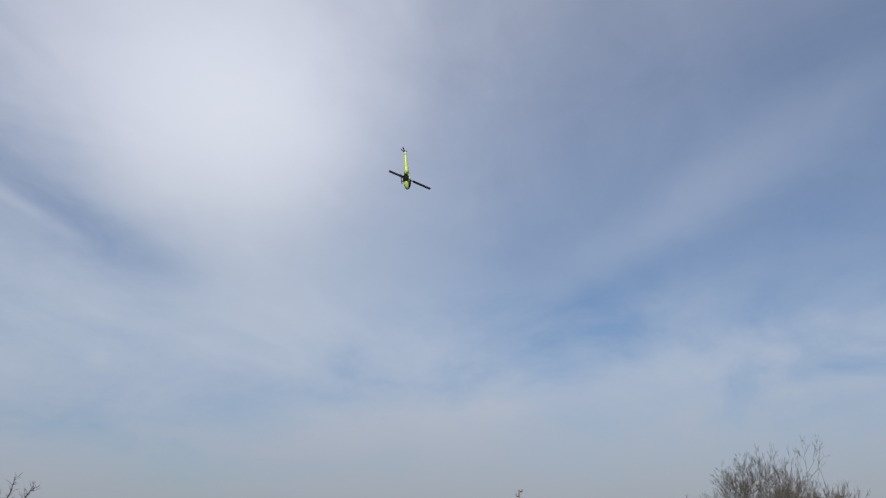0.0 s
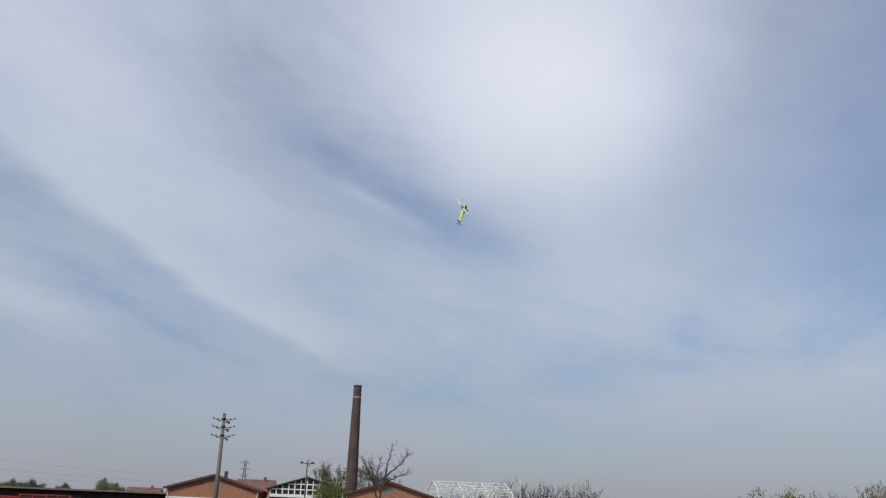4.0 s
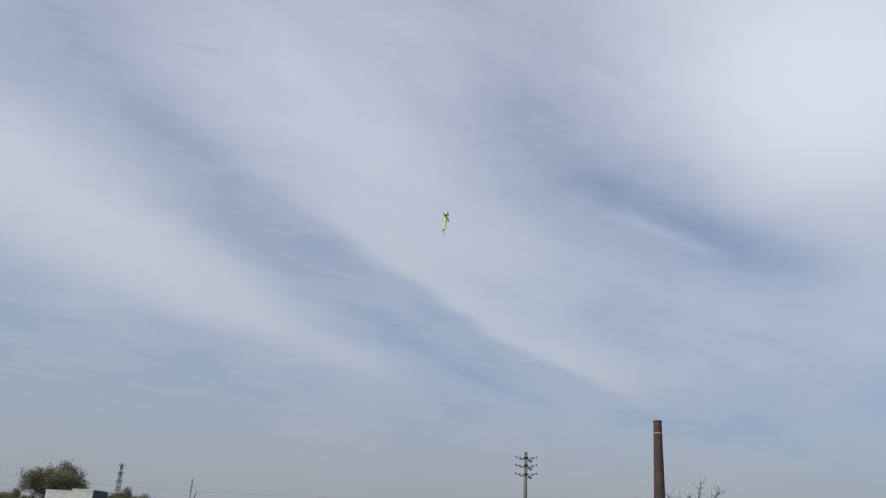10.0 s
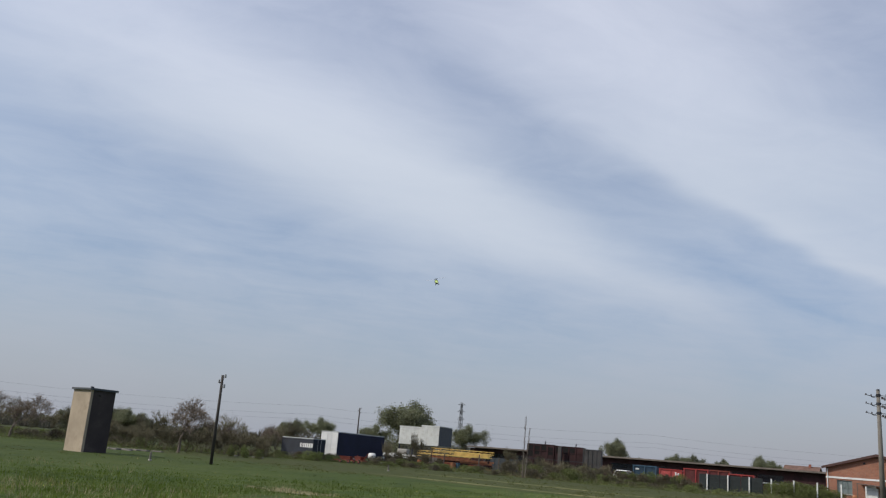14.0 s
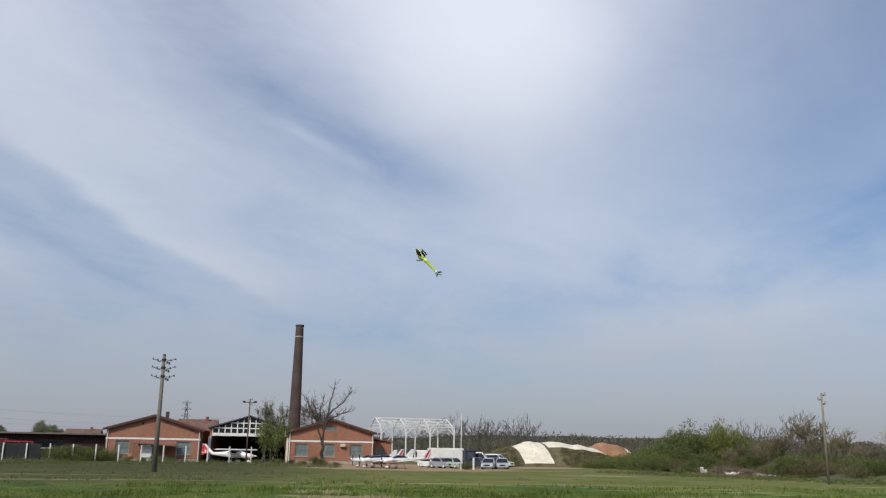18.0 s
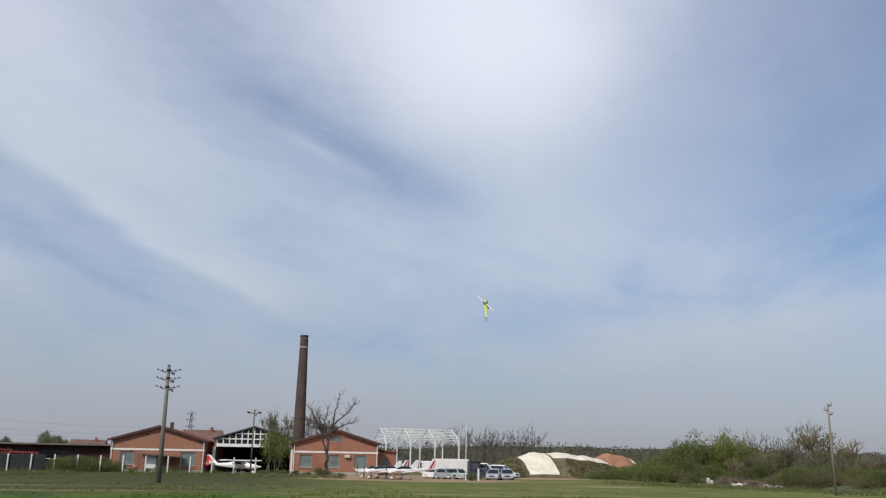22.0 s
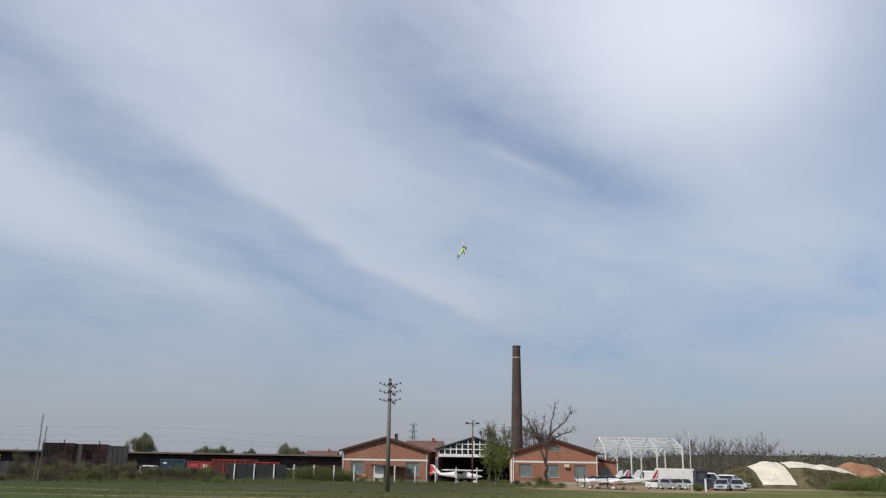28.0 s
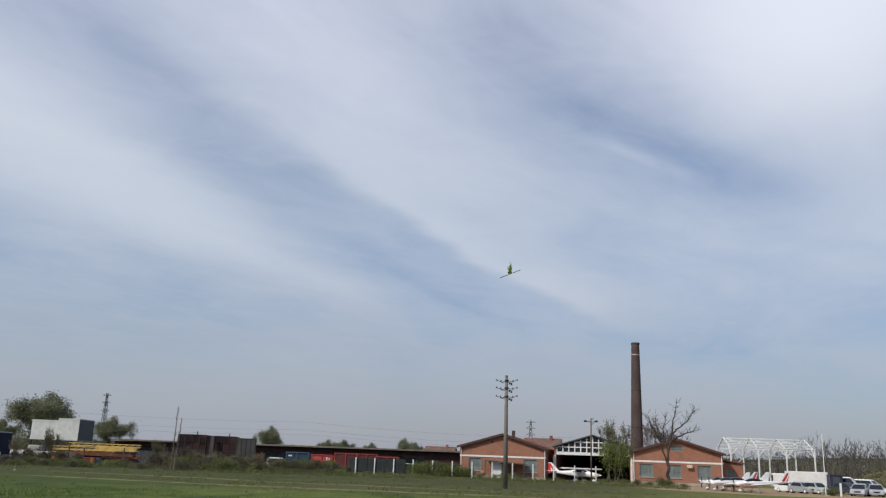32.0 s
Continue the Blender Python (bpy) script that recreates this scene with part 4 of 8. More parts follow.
part("vent_hole", Mesh().tube((-1.6, -0.03, 5.1), (-1.6, 0.003, 5.1), 0.16, sides=10), DARKIN, left_shed)
right_shed = gabled_shed("red brick shed with three windows and a louvred gable opening", -0.75, 11.5, FRONT, 32, 4.4, 6.2,
                         [(0.25, 2.05, 1.0, 2.75), (4.1, 5.9, 1.0, 2.75), (8.1, 9.9, 1.0, 2.75)], (4.55, 6.15, 4.62, 5.35), 3.12)
part("air_conditioner", Mesh().bevelled(1.30, 2.05, -0.42, -0.055, 2.40, 2.82, 0.04), PLASTER, right_shed, "small cream wall-mounted air conditioner")
part("floor", Mesh().box(-5.7, 5.7, 0.36, 31.6, 0.0, 0.06), FLOOR, right_shed)


def annexe():
    h = thing("brick_annexe", "low brick annexe with a lean-to roof against the shed", "building", pose(12.9, FRONT + 3, 0), "brick sheds")
    part("front_wall", wall_sheet(Mesh(), -1.35, 1.5, 0, 3.3, 0, 0.3, [(-0.7, 0.5, 1.2, 2.3)]), BRICK, h)
    part("side_wall", Mesh().box(1.2, 1.5, 0.302, 9, 0, 3.1), BRICK, h)
    part("roof", Mesh().extrude([(-1.35, 3.75), (-1.35, 3.6), (1.8, 3.2), (1.8, 3.35)], -0.3, 9.2), TILE, h)
    window_in(h, -0.7, 0.5, 1.2, 2.3, 0.0, 2, 2)


annexe()


def lean_to():
    """Open shelter in front of the left shed, with clutter under it."""
    t = thing("shelter", "open shelter with a sagging dark sheet roof by the shed", "shelter", pose(-18.6, FRONT - 1.9, 0))
    part("roof", Mesh().extrude([(-2.9, 2.42), (2.9, 2.05), (2.9, 2.13), (-2.9, 2.50)], -1.0, 1.78), DARKCAB, t)
    for x, z in ((-2.8, 2.41), (0.0, 2.23), (2.8, 2.05)):
        part("post", Mesh().tube((x, -0.9, 0), (x, -0.9, z), 0.06), WOODPOLE, t)
    t2 = thing("cabinet", "tall white sheet metal cabinet under the shelter", "cabinet", pose(-19.9, FRONT - 1.4, 0))
    part("body", Mesh().bevelled(-0.75, 0.75, -0.4, 0.4, 0, 2.0, 0.03), WHITEPAINT, t2)
    part("door", Mesh().box(-0.70, -0.02, -0.43, -0.403, 0.1, 1.9), WHITEPAINT, t2)
    part("door", Mesh().box(0.02, 0.70, -0.43, -0.403, 0.1, 1.9), WHITEPAINT, t2)
    t3 = thing("cement_mixer", "small orange drum mixer on a dark stand", "mixer", pose(-21.9, FRONT - 1.6, 0) @ Matrix.Scale(0.75, 4))
    part("drum", Mesh().along([(-0.45, 0, 1.0, 0.15, 0.15), (-0.3, 0, 0.95, 0.38, 0.38), (0.1, 0, 0.85, 0.48, 0.48), (0.45, 0, 0.78, 0.25, 0.25)], 12), FADED, t3, "", True)
    part("stand", Mesh().tube((-0.3, -0.4, 0), (0, 0, 0.55), 0.04).tube((-0.3, 0.4, 0), (0, 0, 0.55), 0.04).tube((0.6, 0, 0), (0, 0, 0.55), 0.04), IRON, t3)


lean_to()


def make_hangar():
    """Wide hangar between the sheds: glazed gable over a dark open front."""
    h = thing("hangar", "open-fronted aircraft hangar with a white glazing grid in its gable", "hangar", pose(-6.45, 129.0, 0))
    w, eave, ridge, sill, d = 5.6, 4.75, 6.5, 3.95, 30.0
    part("side_wall", Mesh().box(-w, -w + 0.3, 0, d, 0, eave), BRICK, h)
    part("side_wall", Mesh().box(w - 0.3, w, 0, d, 0, eave), BRICK, h)
    part("back_wall", Mesh().extrude([(-w + 0.302, 0), (w - 0.302, 0), (w - 0.302, eave), (0, ridge - 0.08), (-w + 0.302, eave)], d - 0.3, d), DARKIN, h)
    for s in (-1, 1):
        p = [(0.0, ridge + 0.02), (s * (w + 0.3), eave - 0.06), (s * (w + 0.3), eave + 0.12), (0.0, ridge + 0.20)]
        part("roof", Mesh().extrude(p if s < 0 else p[::-1], -0.35, d), DARKCAB, h)
    part("lintel", Mesh().box(-w + 0.302, w - 0.302, 0.0, 0.22, sill - 0.28, sill), GALV, h)
    z = lambda x: eave - 0.02 + (ridge - eave) * (1 - abs(x) / w) - 0.10
    n = 12
    for i in range(n + 1):
        x = -w + 0.36 + (2 * w - 0.72) * i / n
        part("glazing_bar", Mesh().box(x - 0.08, x + 0.08, 0.02, 0.13, sill, z(x)), WHITEPAINT, h)
    for zz in (sill + 0.08, sill + 0.85, sill + 1.6):
        half = w * (1 - (zz - eave + 0.12) / (ridge - eave)) if zz > eave - 0.1 else w - 0.3
        half = min(half, w - 0.32)
        if half > 0.5:
            part("glazing_rail", Mesh().box(-half, half, 0.05, 0.11, zz - 0.075, zz + 0.075), WHITEPAINT, h)
    part("glass", Mesh().extrude([(-w + 0.31, sill), (w - 0.31, sill), (w - 0.31, z(w) - 0.02), (0, z(0)), (-w + 0.31, z(w) - 0.02)], 0.15, 0.17), BLACKGLASS, h)
    part("floor", Mesh().box(-w + 0.3, w - 0.3, 0.0, d - 0.3, 0.0, 0.05), FLOOR, h)
    part("door_leaf", Mesh().box(-w - 0.15, -w + 0.25, -0.22, -0.05, 0, 3.6), WHITEPAINT, h, "folded white steel door leaf")
    part("door_leaf", Mesh().box(w - 0.20, w + 0.10, -0.22, -0.05, 0, 3.6), WHITEPAINT, h, "folded white steel door leaf")


make_hangar()


def make_chimney():
    c = thing("factory_chimney", "tall tapering sooty brick chimney with a pale band", "chimney", at(-0.02, 133.0))
    top = 20.9
    rad = lambda z: 1.02 - (1.02 - 0.60) * z / top
    zs = [0, 3, 6, 9, 12, 15, 18, 19.0, 19.02, 19.35, 19.37, 20.2, top - 0.25]
    ring = lambda z, r: [(r * math.cos(2 * math.pi * i / 28), r * math.sin(2 * math.pi * i / 28), z) for i in range(28)]
    part("shaft", Mesh().loft([ring(z, rad(z)) for z in zs]), CHIMBRICK, c, smooth=True)
    part("cap", Mesh().loft([ring(top - 0.246, 0.66), ring(top, 0.66), ring(top, 0.45), ring(top - 0.24, 0.45)]), CHIMBRICK, c)
    part("band", Mesh().loft([ring(18.95, rad(18.95) + 0.012), ring(19.12, rad(19.12) + 0.012)], False), CHIMBAND, c)
    for z in (8.0, 13.5):
        part("iron_hoop", Mesh().loft([ring(z, rad(z) + 0.02), ring(z + 0.10, rad(z) + 0.02)], False), IRON, c)


make_chimney()


def steel_frame():
    """Bare white steel frame of an unfinished shed."""
    t = thing("steel_frame", "bare white steel portal frame of an unfinished shed", "frame", at(8.15, 150.0, 0, 6.5))
    half, d, eave, ridge = 6.55, 10.4, 5.9, 7.75
    xs = [-half + 2 * half * k / 3 for k in range(4)]
    for x in xs:
        for y, s in ((0.0, 1), (d, -1)):
            part("post", Mesh().box(x - 0.10, x + 0.10, y - 0.10, y + 0.10, 0, eave), GALV, t)
            part("rafter", Mesh().tube((x, y, eave), (x, y + s * d / 2, ridge), 0.10, sides=4), GALV, t)
            part("brace", Mesh().tube((x, y, eave - 1.3), (x - 0.02, y + s * 1.6, eave + 0.5), 0.08, sides=4), GALV, t)
            for q in (-1, 1):
                if abs(x + q) < half:
                    part("brace", Mesh().tube((x, y, eave - 1.1), (x + q * 1.1, y, eave), 0.08, sides=4), GALV, t)
        part("tie_beam", Mesh().tube((x, 0.15, eave - 0.1), (x, d - 0.15, eave - 0.1), 0.07, sides=4), GALV, t)
    for k in range(8):
        y = d * k / 7
        z = eave + (ridge - eave) * (1 - abs(y - d / 2) / (d / 2)) + 0.16
        over = -0.5 if 1 < k < 6 else 0.25
        part("purlin", Mesh().box(-half - over, half + over, y - 0.05, y + 0.05, z, z + 0.11), GALV, t)
    for x0, x1 in zip(xs, xs[1:]):
        part("wind_brace", Mesh().tube((x0, 0, eave + 0.1), (x1, d / 2, ridge), 0.05, sides=4), GALV, t)
        part("wind_brace", Mesh().tube((x1, 0, eave + 0.1), (x0, d / 2, ridge), 0.05, sides=4), GALV, t)
    part("wind_brace", Mesh().tube((xs[0], d, 0.3), (xs[1], d, eave - 1.2), 0.06, sides=4).tube((xs[0], d, eave - 1.2), (xs[1], d, 0.3), 0.06, sides=4), GALV, t)


steel_frame()


def low_works():
    """Long low works building behind the yard fence."""
    a, b = at(-33.5, 196).translation, at(-11.0, 176).translation
    length = (b - a).length
    ang = math.degrees(math.atan2(b.y - a.y, b.x - a.x))
    h = thing("works_building", "long low dark works building with a pale flat roof edge", "building", pose(a.x, a.y, 0, 0, 0, ang))
    holes = [(4 + 7.2 * i, 8.6 + 7.2 * i, 1.2, 3.0) for i in range(int((length - 8) // 7.2))]
    part("wall", wall_sheet(Mesh(), 0, length, 0, 3.9, 0, 0.3, holes), RUST, h)
    part("roof", Mesh().box(-0.6, length + 0.6, -1.2, 12, 4.0, 4.25), ROOFEDGE, h)
    part("fascia", Mesh().box(-0.6, length + 0.6, -1.26, -1.204, 4.00, 4.30), ROOFEDGE, h)
    for x0, x1, z0, z1 in holes:
        part("window", Mesh().box(x0, x1, 0.12, 0.16, z0, z1), BLACKGLASS, h)
    part("back_wall", Mesh().box(0, length, 11.6, 11.9, 0, 3.9), RUST, h)


low_works()


def far_house(label, m, w, d, eave, ridge, wallmat):
    h = thing("house", label, "house", m, "far houses")
    part("wall", Mesh().extrude([(0, 0), (d, 0), (d, eave), (d / 2, ridge - 0.1), (0, eave)], -w / 2, w / 2, "x"), wallmat, h)
    for s in (0, 1):
        y0, z0 = (-0.4, eave - 0.25) if s == 0 else (d + 0.4, eave - 0.25)
        p = [(y0, z0), (d / 2, ridge), (d / 2, ridge + 0.18), (y0, z0 + 0.18)]
        part("roof", Mesh().extrude(p, -w / 2 - 0.4, w / 2 + 0.4, "x"), OLDTILE, h)
    for i in range(3):
        x = -w / 2 + w * (i + 0.5) / 3
        part("window", Mesh().box(x - 0.5, x + 0.5, -0.05, -0.004, eave - 2.0, eave - 0.8), BLACKGLASS, h)
    part("flue", Mesh().box(w * 0.2, w * 0.2 + 0.6, d * 0.4, d * 0.4 + 0.6, ridge - 0.4, ridge + 0.7), TILE, h)


far_house("distant low house with a brown tiled roof and pale walls", at(-13.0, 240, 0, 3), 8.0, 9, 4.2, 6.2, PLASTER)
far_house("distant brick house with a tiled roof behind the sheds", at(-6.2, 175, 0, 2), 7.0, 10, 5.2, 7.4, BRICK)


def make_tower():
    """Small transformer tower at the field's edge: cream walls, the one turned from the sun with shade in its dark
    colour.
    """
    t = thing("transformer_tower", "narrow flat-roofed transformer tower with dull cream and dark walls", "tower", at(-57.72, 66.3, 0, 2.0))
    w, d, h = 2.05, 2.0, 4.27
    part("front_wall", Mesh().box(-w / 2, w / 2, -d / 2, -d / 2 + 0.2, 0, h), TOWERWALL, t, "cream rendered wall")
    part("side_wall", Mesh().box(-w / 2, -w / 2 + 0.2, -d / 2 + 0.202, d / 2, 0, h), TOWERWALL, t)
    # shade of the side away from the sun is put into this wall's colour
    part("side_wall", Mesh().box(w / 2 - 0.2, w / 2, -d / 2 + 0.202, d / 2, 0, h), DARKWALL, t, "stained wall whose dark colour includes the shade on it")
    part("back_wall", Mesh().box(-w / 2 + 0.202, w / 2 - 0.202, d / 2 - 0.2, d / 2, 0, h), TOWERWALL, t)
    part("roof_slab", Mesh().bevelled(-w / 2 - 0.14, w / 2 + 0.14, -d / 2 - 0.14, d / 2 + 0.14, h + 0.002, h + 0.14, 0.03), DARKCAB, t)
    part("vent_cowl", Mesh().tube((-0.4, 0, h + 0.14), (-0.4, 0, h + 0.30), 0.12, sides=10), IRON, t)
    part("insulator", Mesh().tube((w / 2, -0.3, h - 0.35), (w / 2 + 0.25, -0.3, h - 0.35), 0.04), PORCELAIN, t)


make_tower()


# ---- poles, lines and fences ----
def power_pole():
    p = thing("power_pole", "tall tapering concrete power pole with three tiers of bent insulator arms", "power pole", at(-8.52, 70.6))
    h = 9.0
    part("shaft", Mesh().tube((0, 0, 0), (-0.04, 0, h), 0.20, 0.12, 12), POLEGREY, p, smooth=True)
    part("cap", Mesh().tube((-0.04, 0, h - 0.02), (-0.04, 0, h + 0.06), 0.14, 0.10, 10), IRON, p)
    for k, z in enumerate((h - 0.38, h - 1.00, h - 1.68)):
        part("clamp", Mesh().tube((-0.03, 0, z - 0.10), (-0.03, 0, z + 0.08), 0.165, sides=10), IRON, p)
        for s in (-1, 1):
            sag = 0.05 if s < 0 else -0.03
            pts = [(0.1 * s, 0, z), (0.34 * s, -0.05, z - 0.08 - sag), (0.58 * s, -0.05, z - 0.05), (0.78 * s, -0.05, z + 0.05 - sag), (0.92 * s, -0.05, z + 0.02)]
            part("arm", Mesh().line(pts, 0.026).line([(0.12 * s, 0, z - 0.20), (0.42 * s, -0.05, z - 0.16), (0.56 * s, -0.05, z - 0.06)], 0.018), IRON, p)
            part("insulator", Mesh().tube((0.85 * s, -0.05, z), (0.85 * s, -0.05, z + 0.13), 0.055, 0.04, 8), PORCELAIN, p)
            part("insulator", Mesh().tube((0.50 * s, -0.05, z - 0.06), (0.50 * s, -0.05, z + 0.07), 0.055, 0.04, 8), PORCELAIN, p)
        for x, dz in ((0.24, -0.20), (0.40, -0.28)):
            part("hanging_insulator", Mesh().tube((x, -0.12, z + dz - 0.10), (x, -0.12, z + dz + 0.08), 0.085, 0.06, 8), PORCELAIN, p)


power_pole()


def wire_pole(label, m, h, tone, r=0.09, lean=(0, 0)):
    p = thing("utility_pole", label, "utility pole", m, "utility poles")
    part("shaft", Mesh().tube((0, 0, 0), (lean[0], lean[1], h), r * 1.25, r, 9), tone, p, smooth=True)
    x0, y0 = lean
    for s, dz in ((1, -0.10), (-1, -0.45), (1, -0.75)):
        part("bracket", Mesh().line([(x0, y0, h + dz - 0.05), (x0 + 0.28 * s, y0, h + dz - 0.05)], 0.045), IRON, p)
        part("insulator", Mesh().tube((x0 + 0.28 * s, y0, h + dz - 0.08), (x0 + 0.28 * s, y0, h + dz + 0.16), 0.075, 0.06, 8), WHITEGLAZE, p)
    return p


wire_pole("slender weathered wooden utility pole with three insulators", at(33.70, 70.0), 6.62, PALEPOLE, 0.072)
wire_pole("dark wooden utility pole with insulators by the field's edge", at(-50.15, 58.0), 5.75, CREOSOTE, 0.085, (-0.05, 0))
wire_pole("distant dark wooden utility pole behind the scrub", at(38.23, 110.0), 5.9, CREOSOTE, 0.09)
wire_pole("dark utility pole standing among the lorries", at(-41.05, 140.0), 8.1, CREOSOTE, 0.10)
wire_pole("wooden utility pole with a cross-arm in front of the hangar", at(-2.96, 118.0), 8.45, WOODPOLE, 0.085)
cross = thing("floodlight_bar", "dark cross-bar with two lamps on the hangar pole", "lamp", at(-2.96, 117.85, 7.95))
part("bar", Mesh().box(-0.95, 0.95, -0.04, 0.04, -0.04, 0.04), IRON, cross)
part("lamp_head", Mesh().bevelled(-0.95, -0.55, -0.25, 0.04, 0.042, 0.2, 0.03), IRON, cross)
part("lamp_head", Mesh().bevelled(0.5, 0.9, -0.25, 0.04, 0.042, 0.2, 0.03), IRON, cross)


def flagpole():
    p = thing("flagpole", "slim white flagpole beside the parked aircraft", "flagpole", at(11.02, 97.0))
    part("shaft", Mesh().tube((0, 0, 0.1), (0, 0, 6.06), 0.05, 0.036, 8), WHITEPAINT, p)
    part("foot", Mesh().bevelled(-0.2, 0.2, -0.2, 0.2, 0, 0.1, 0.02), CONCRETE, p)
    part("finial", Mesh().along([(-0.06, 0, 6.12, 0.01, 0.01), (-0.03, 0, 6.12, 0.05, 0.05), (0.03, 0, 6.12, 0.05, 0.05), (0.06, 0, 6.12, 0.01, 0.01)], 8), WHITEPAINT, p)


flagpole()


def pylon(label, m, h, w):
    p = thing("lattice_pylon", label, "pylon", m, "lattice pylons")
    r = lambda z: w * (1 - 0.80 * z / h)
    n = 9
    legs = Mesh()
    lace = Mesh()
    zs = [h * i / n for i in range(n + 1)]
    for a, b in zip(zs, zs[1:]):
        for i in range(4):
            s, t = ((1, 1), (-1, 1), (-1, -1), (1, -1))[i], ((-1, 1), (-1, -1), (1, -1), (1, 1))[i]
            legs.tube((s[0] * r(a), s[1] * r(a), a), (s[0] * r(b), s[1] * r(b), b), 0.08, sides=4)
            lace.tube((s[0] * r(a), s[1] * r(a), a), (t[0] * r(b), t[1] * r(b), b), 0.045, sides=3)
            lace.tube((t[0] * r(a), t[1] * r(a), a), (s[0] * r(b), s[1] * r(b), b), 0.045, sides=3)
    part("legs", legs, DULLSTEEL, p)
    part("lacing", lace, DULLSTEEL, p)
    for z in (h * 0.72, h * 0.85, h * 0.97):
        part("crossarm", Mesh().tube((-w * 1.5, 0, z), (w * 1.5, 0, z), 0.10, sides=4).tube((-w * 1.5, 0, z), (0, 0, z + 0.9), 0.06, sides=3).tube((w * 1.5, 0, z), (0, 0, z + 0.9), 0.06, sides=3), DULLSTEEL, p)


pylon("distant grey lattice power pylon behind the brick shed", at(-6.9, 320), 18.2, 1.15)
pylon("distant grey lattice power pylon behind the works", at(-34.28, 300), 19.9, 1.0)


def power_lines():
    """Wires that sag between far pylons."""
    for k, z in enumerate((11.5, 9.4, 8.2)):
        pts = []
        for i in range(61):
            f = i / 60
            a = at(-66, 250).translation.lerp(at(-4, 285).translation, f)
            s = (f * 3) % 1.0
            pts.append((a.x, a.y + 1.2 * k, z - 2.2 * 4 * s * (1 - s) * 0.5))
        solid("power_line", Mesh().line(pts, 0.015, 3), IRON, "thin dark sagging power line far behind the yard", "cable", group="power lines")


power_lines()


def yard_fence():
    t = thing("post_fence", "row of white concrete posts with thin wires along the yard", "fence", at(0, 0))
    xs = [-39.5 + 2.83 * i for i in range(13)]
    y = 119.0
    for x in xs:
        part("post", Mesh().bevelled(x - 0.08, x + 0.08, y - 0.08, y + 0.08, 0, 2.15, 0.02), WHITEPAINT, t)
    for z in (0.5, 1.1, 1.7):
        part("wire", Mesh().tube((xs[0], y - 0.09, z), (xs[-1], y - 0.09, z), 0.008, sides=3), IRON, t)


yard_fence()


def screen_fence():
    t = thing("screen_fence", "dark windbreak screens stretched along the yard fence", "fence", at(0, 0))
    for i in range(3):
        x = -39.25 + 2.83 * i
        part("screen", Mesh().box(x - 1.38, x + 1.38, 119.16, 119.22, 0.1, 2.06), DARKPANEL, t)
        part("rail", Mesh().tube((x - 1.40, 119.19, 2.09), (x + 1.40, 119.19, 2.09), 0.03, sides=4), IRON, t)
    for i in range(4):
        x = -40.66 + 2.83 * i
        part("post", Mesh().tube((x, 119.25, 0), (x, 119.25, 2.12), 0.04, sides=6), IRON, t)


screen_fence()


def edge_posts():
    proto = None
    for az, d in ((-53.87, 57.0), (-38.8, 78.0)):
        m = at(az, d)
        if proto is None:
            proto = thing("marker_post", "short weathered concrete marker post in the grass", "post", m, "marker posts")
            part("shaft", Mesh().bevelled(-0.05, 0.05, -0.05, 0.05, 0, 0.52, 0.015), POLEGREY, proto)
            part("base", Mesh().bevelled(-0.09, 0.09, -0.09, 0.09, 0, 0.08, 0.02), CONCRETE, proto)
        else:
            copy_thing(proto, m)


edge_posts()


# ---- aircraft ----
def wheel(parent, x, y, z, r, w, rim=GALV):
    t = part("wheel", Mesh().tube((x, y - w / 2, z), (x, y + w / 2, z), r, sides=14), RUBBER, parent)
    part("rim", Mesh().tube((x, y - w / 2 - 0.01, z), (x, y + w / 2 + 0.01, z), r * 0.55, sides=10), rim, t)


def wing_mesh(span, root, tip, z, x, thick=0.09, dihedral=0.03, sweep=0.0):
    me = Mesh()
    rings = []
    for y in (-span / 2, -span / 4, 0, span / 4, span / 2):
        f = abs(y) / (span / 2)
        c = root + (tip - root) * f
        zz, xx = z + abs(y) * dihedral, x - sweep * f
        prof = [(0.5, 0.0), (0.42, 0.6), (0.2, 1.2), (-0.1, 1.0), (-0.5, 0.08), (-0.5, -0.08), (0.0, -0.5), (0.35, -0.5)]
        rings.append([(xx + c * a, y, zz + c * thick * b) for a, b in prof])
    return me.loft(rings)


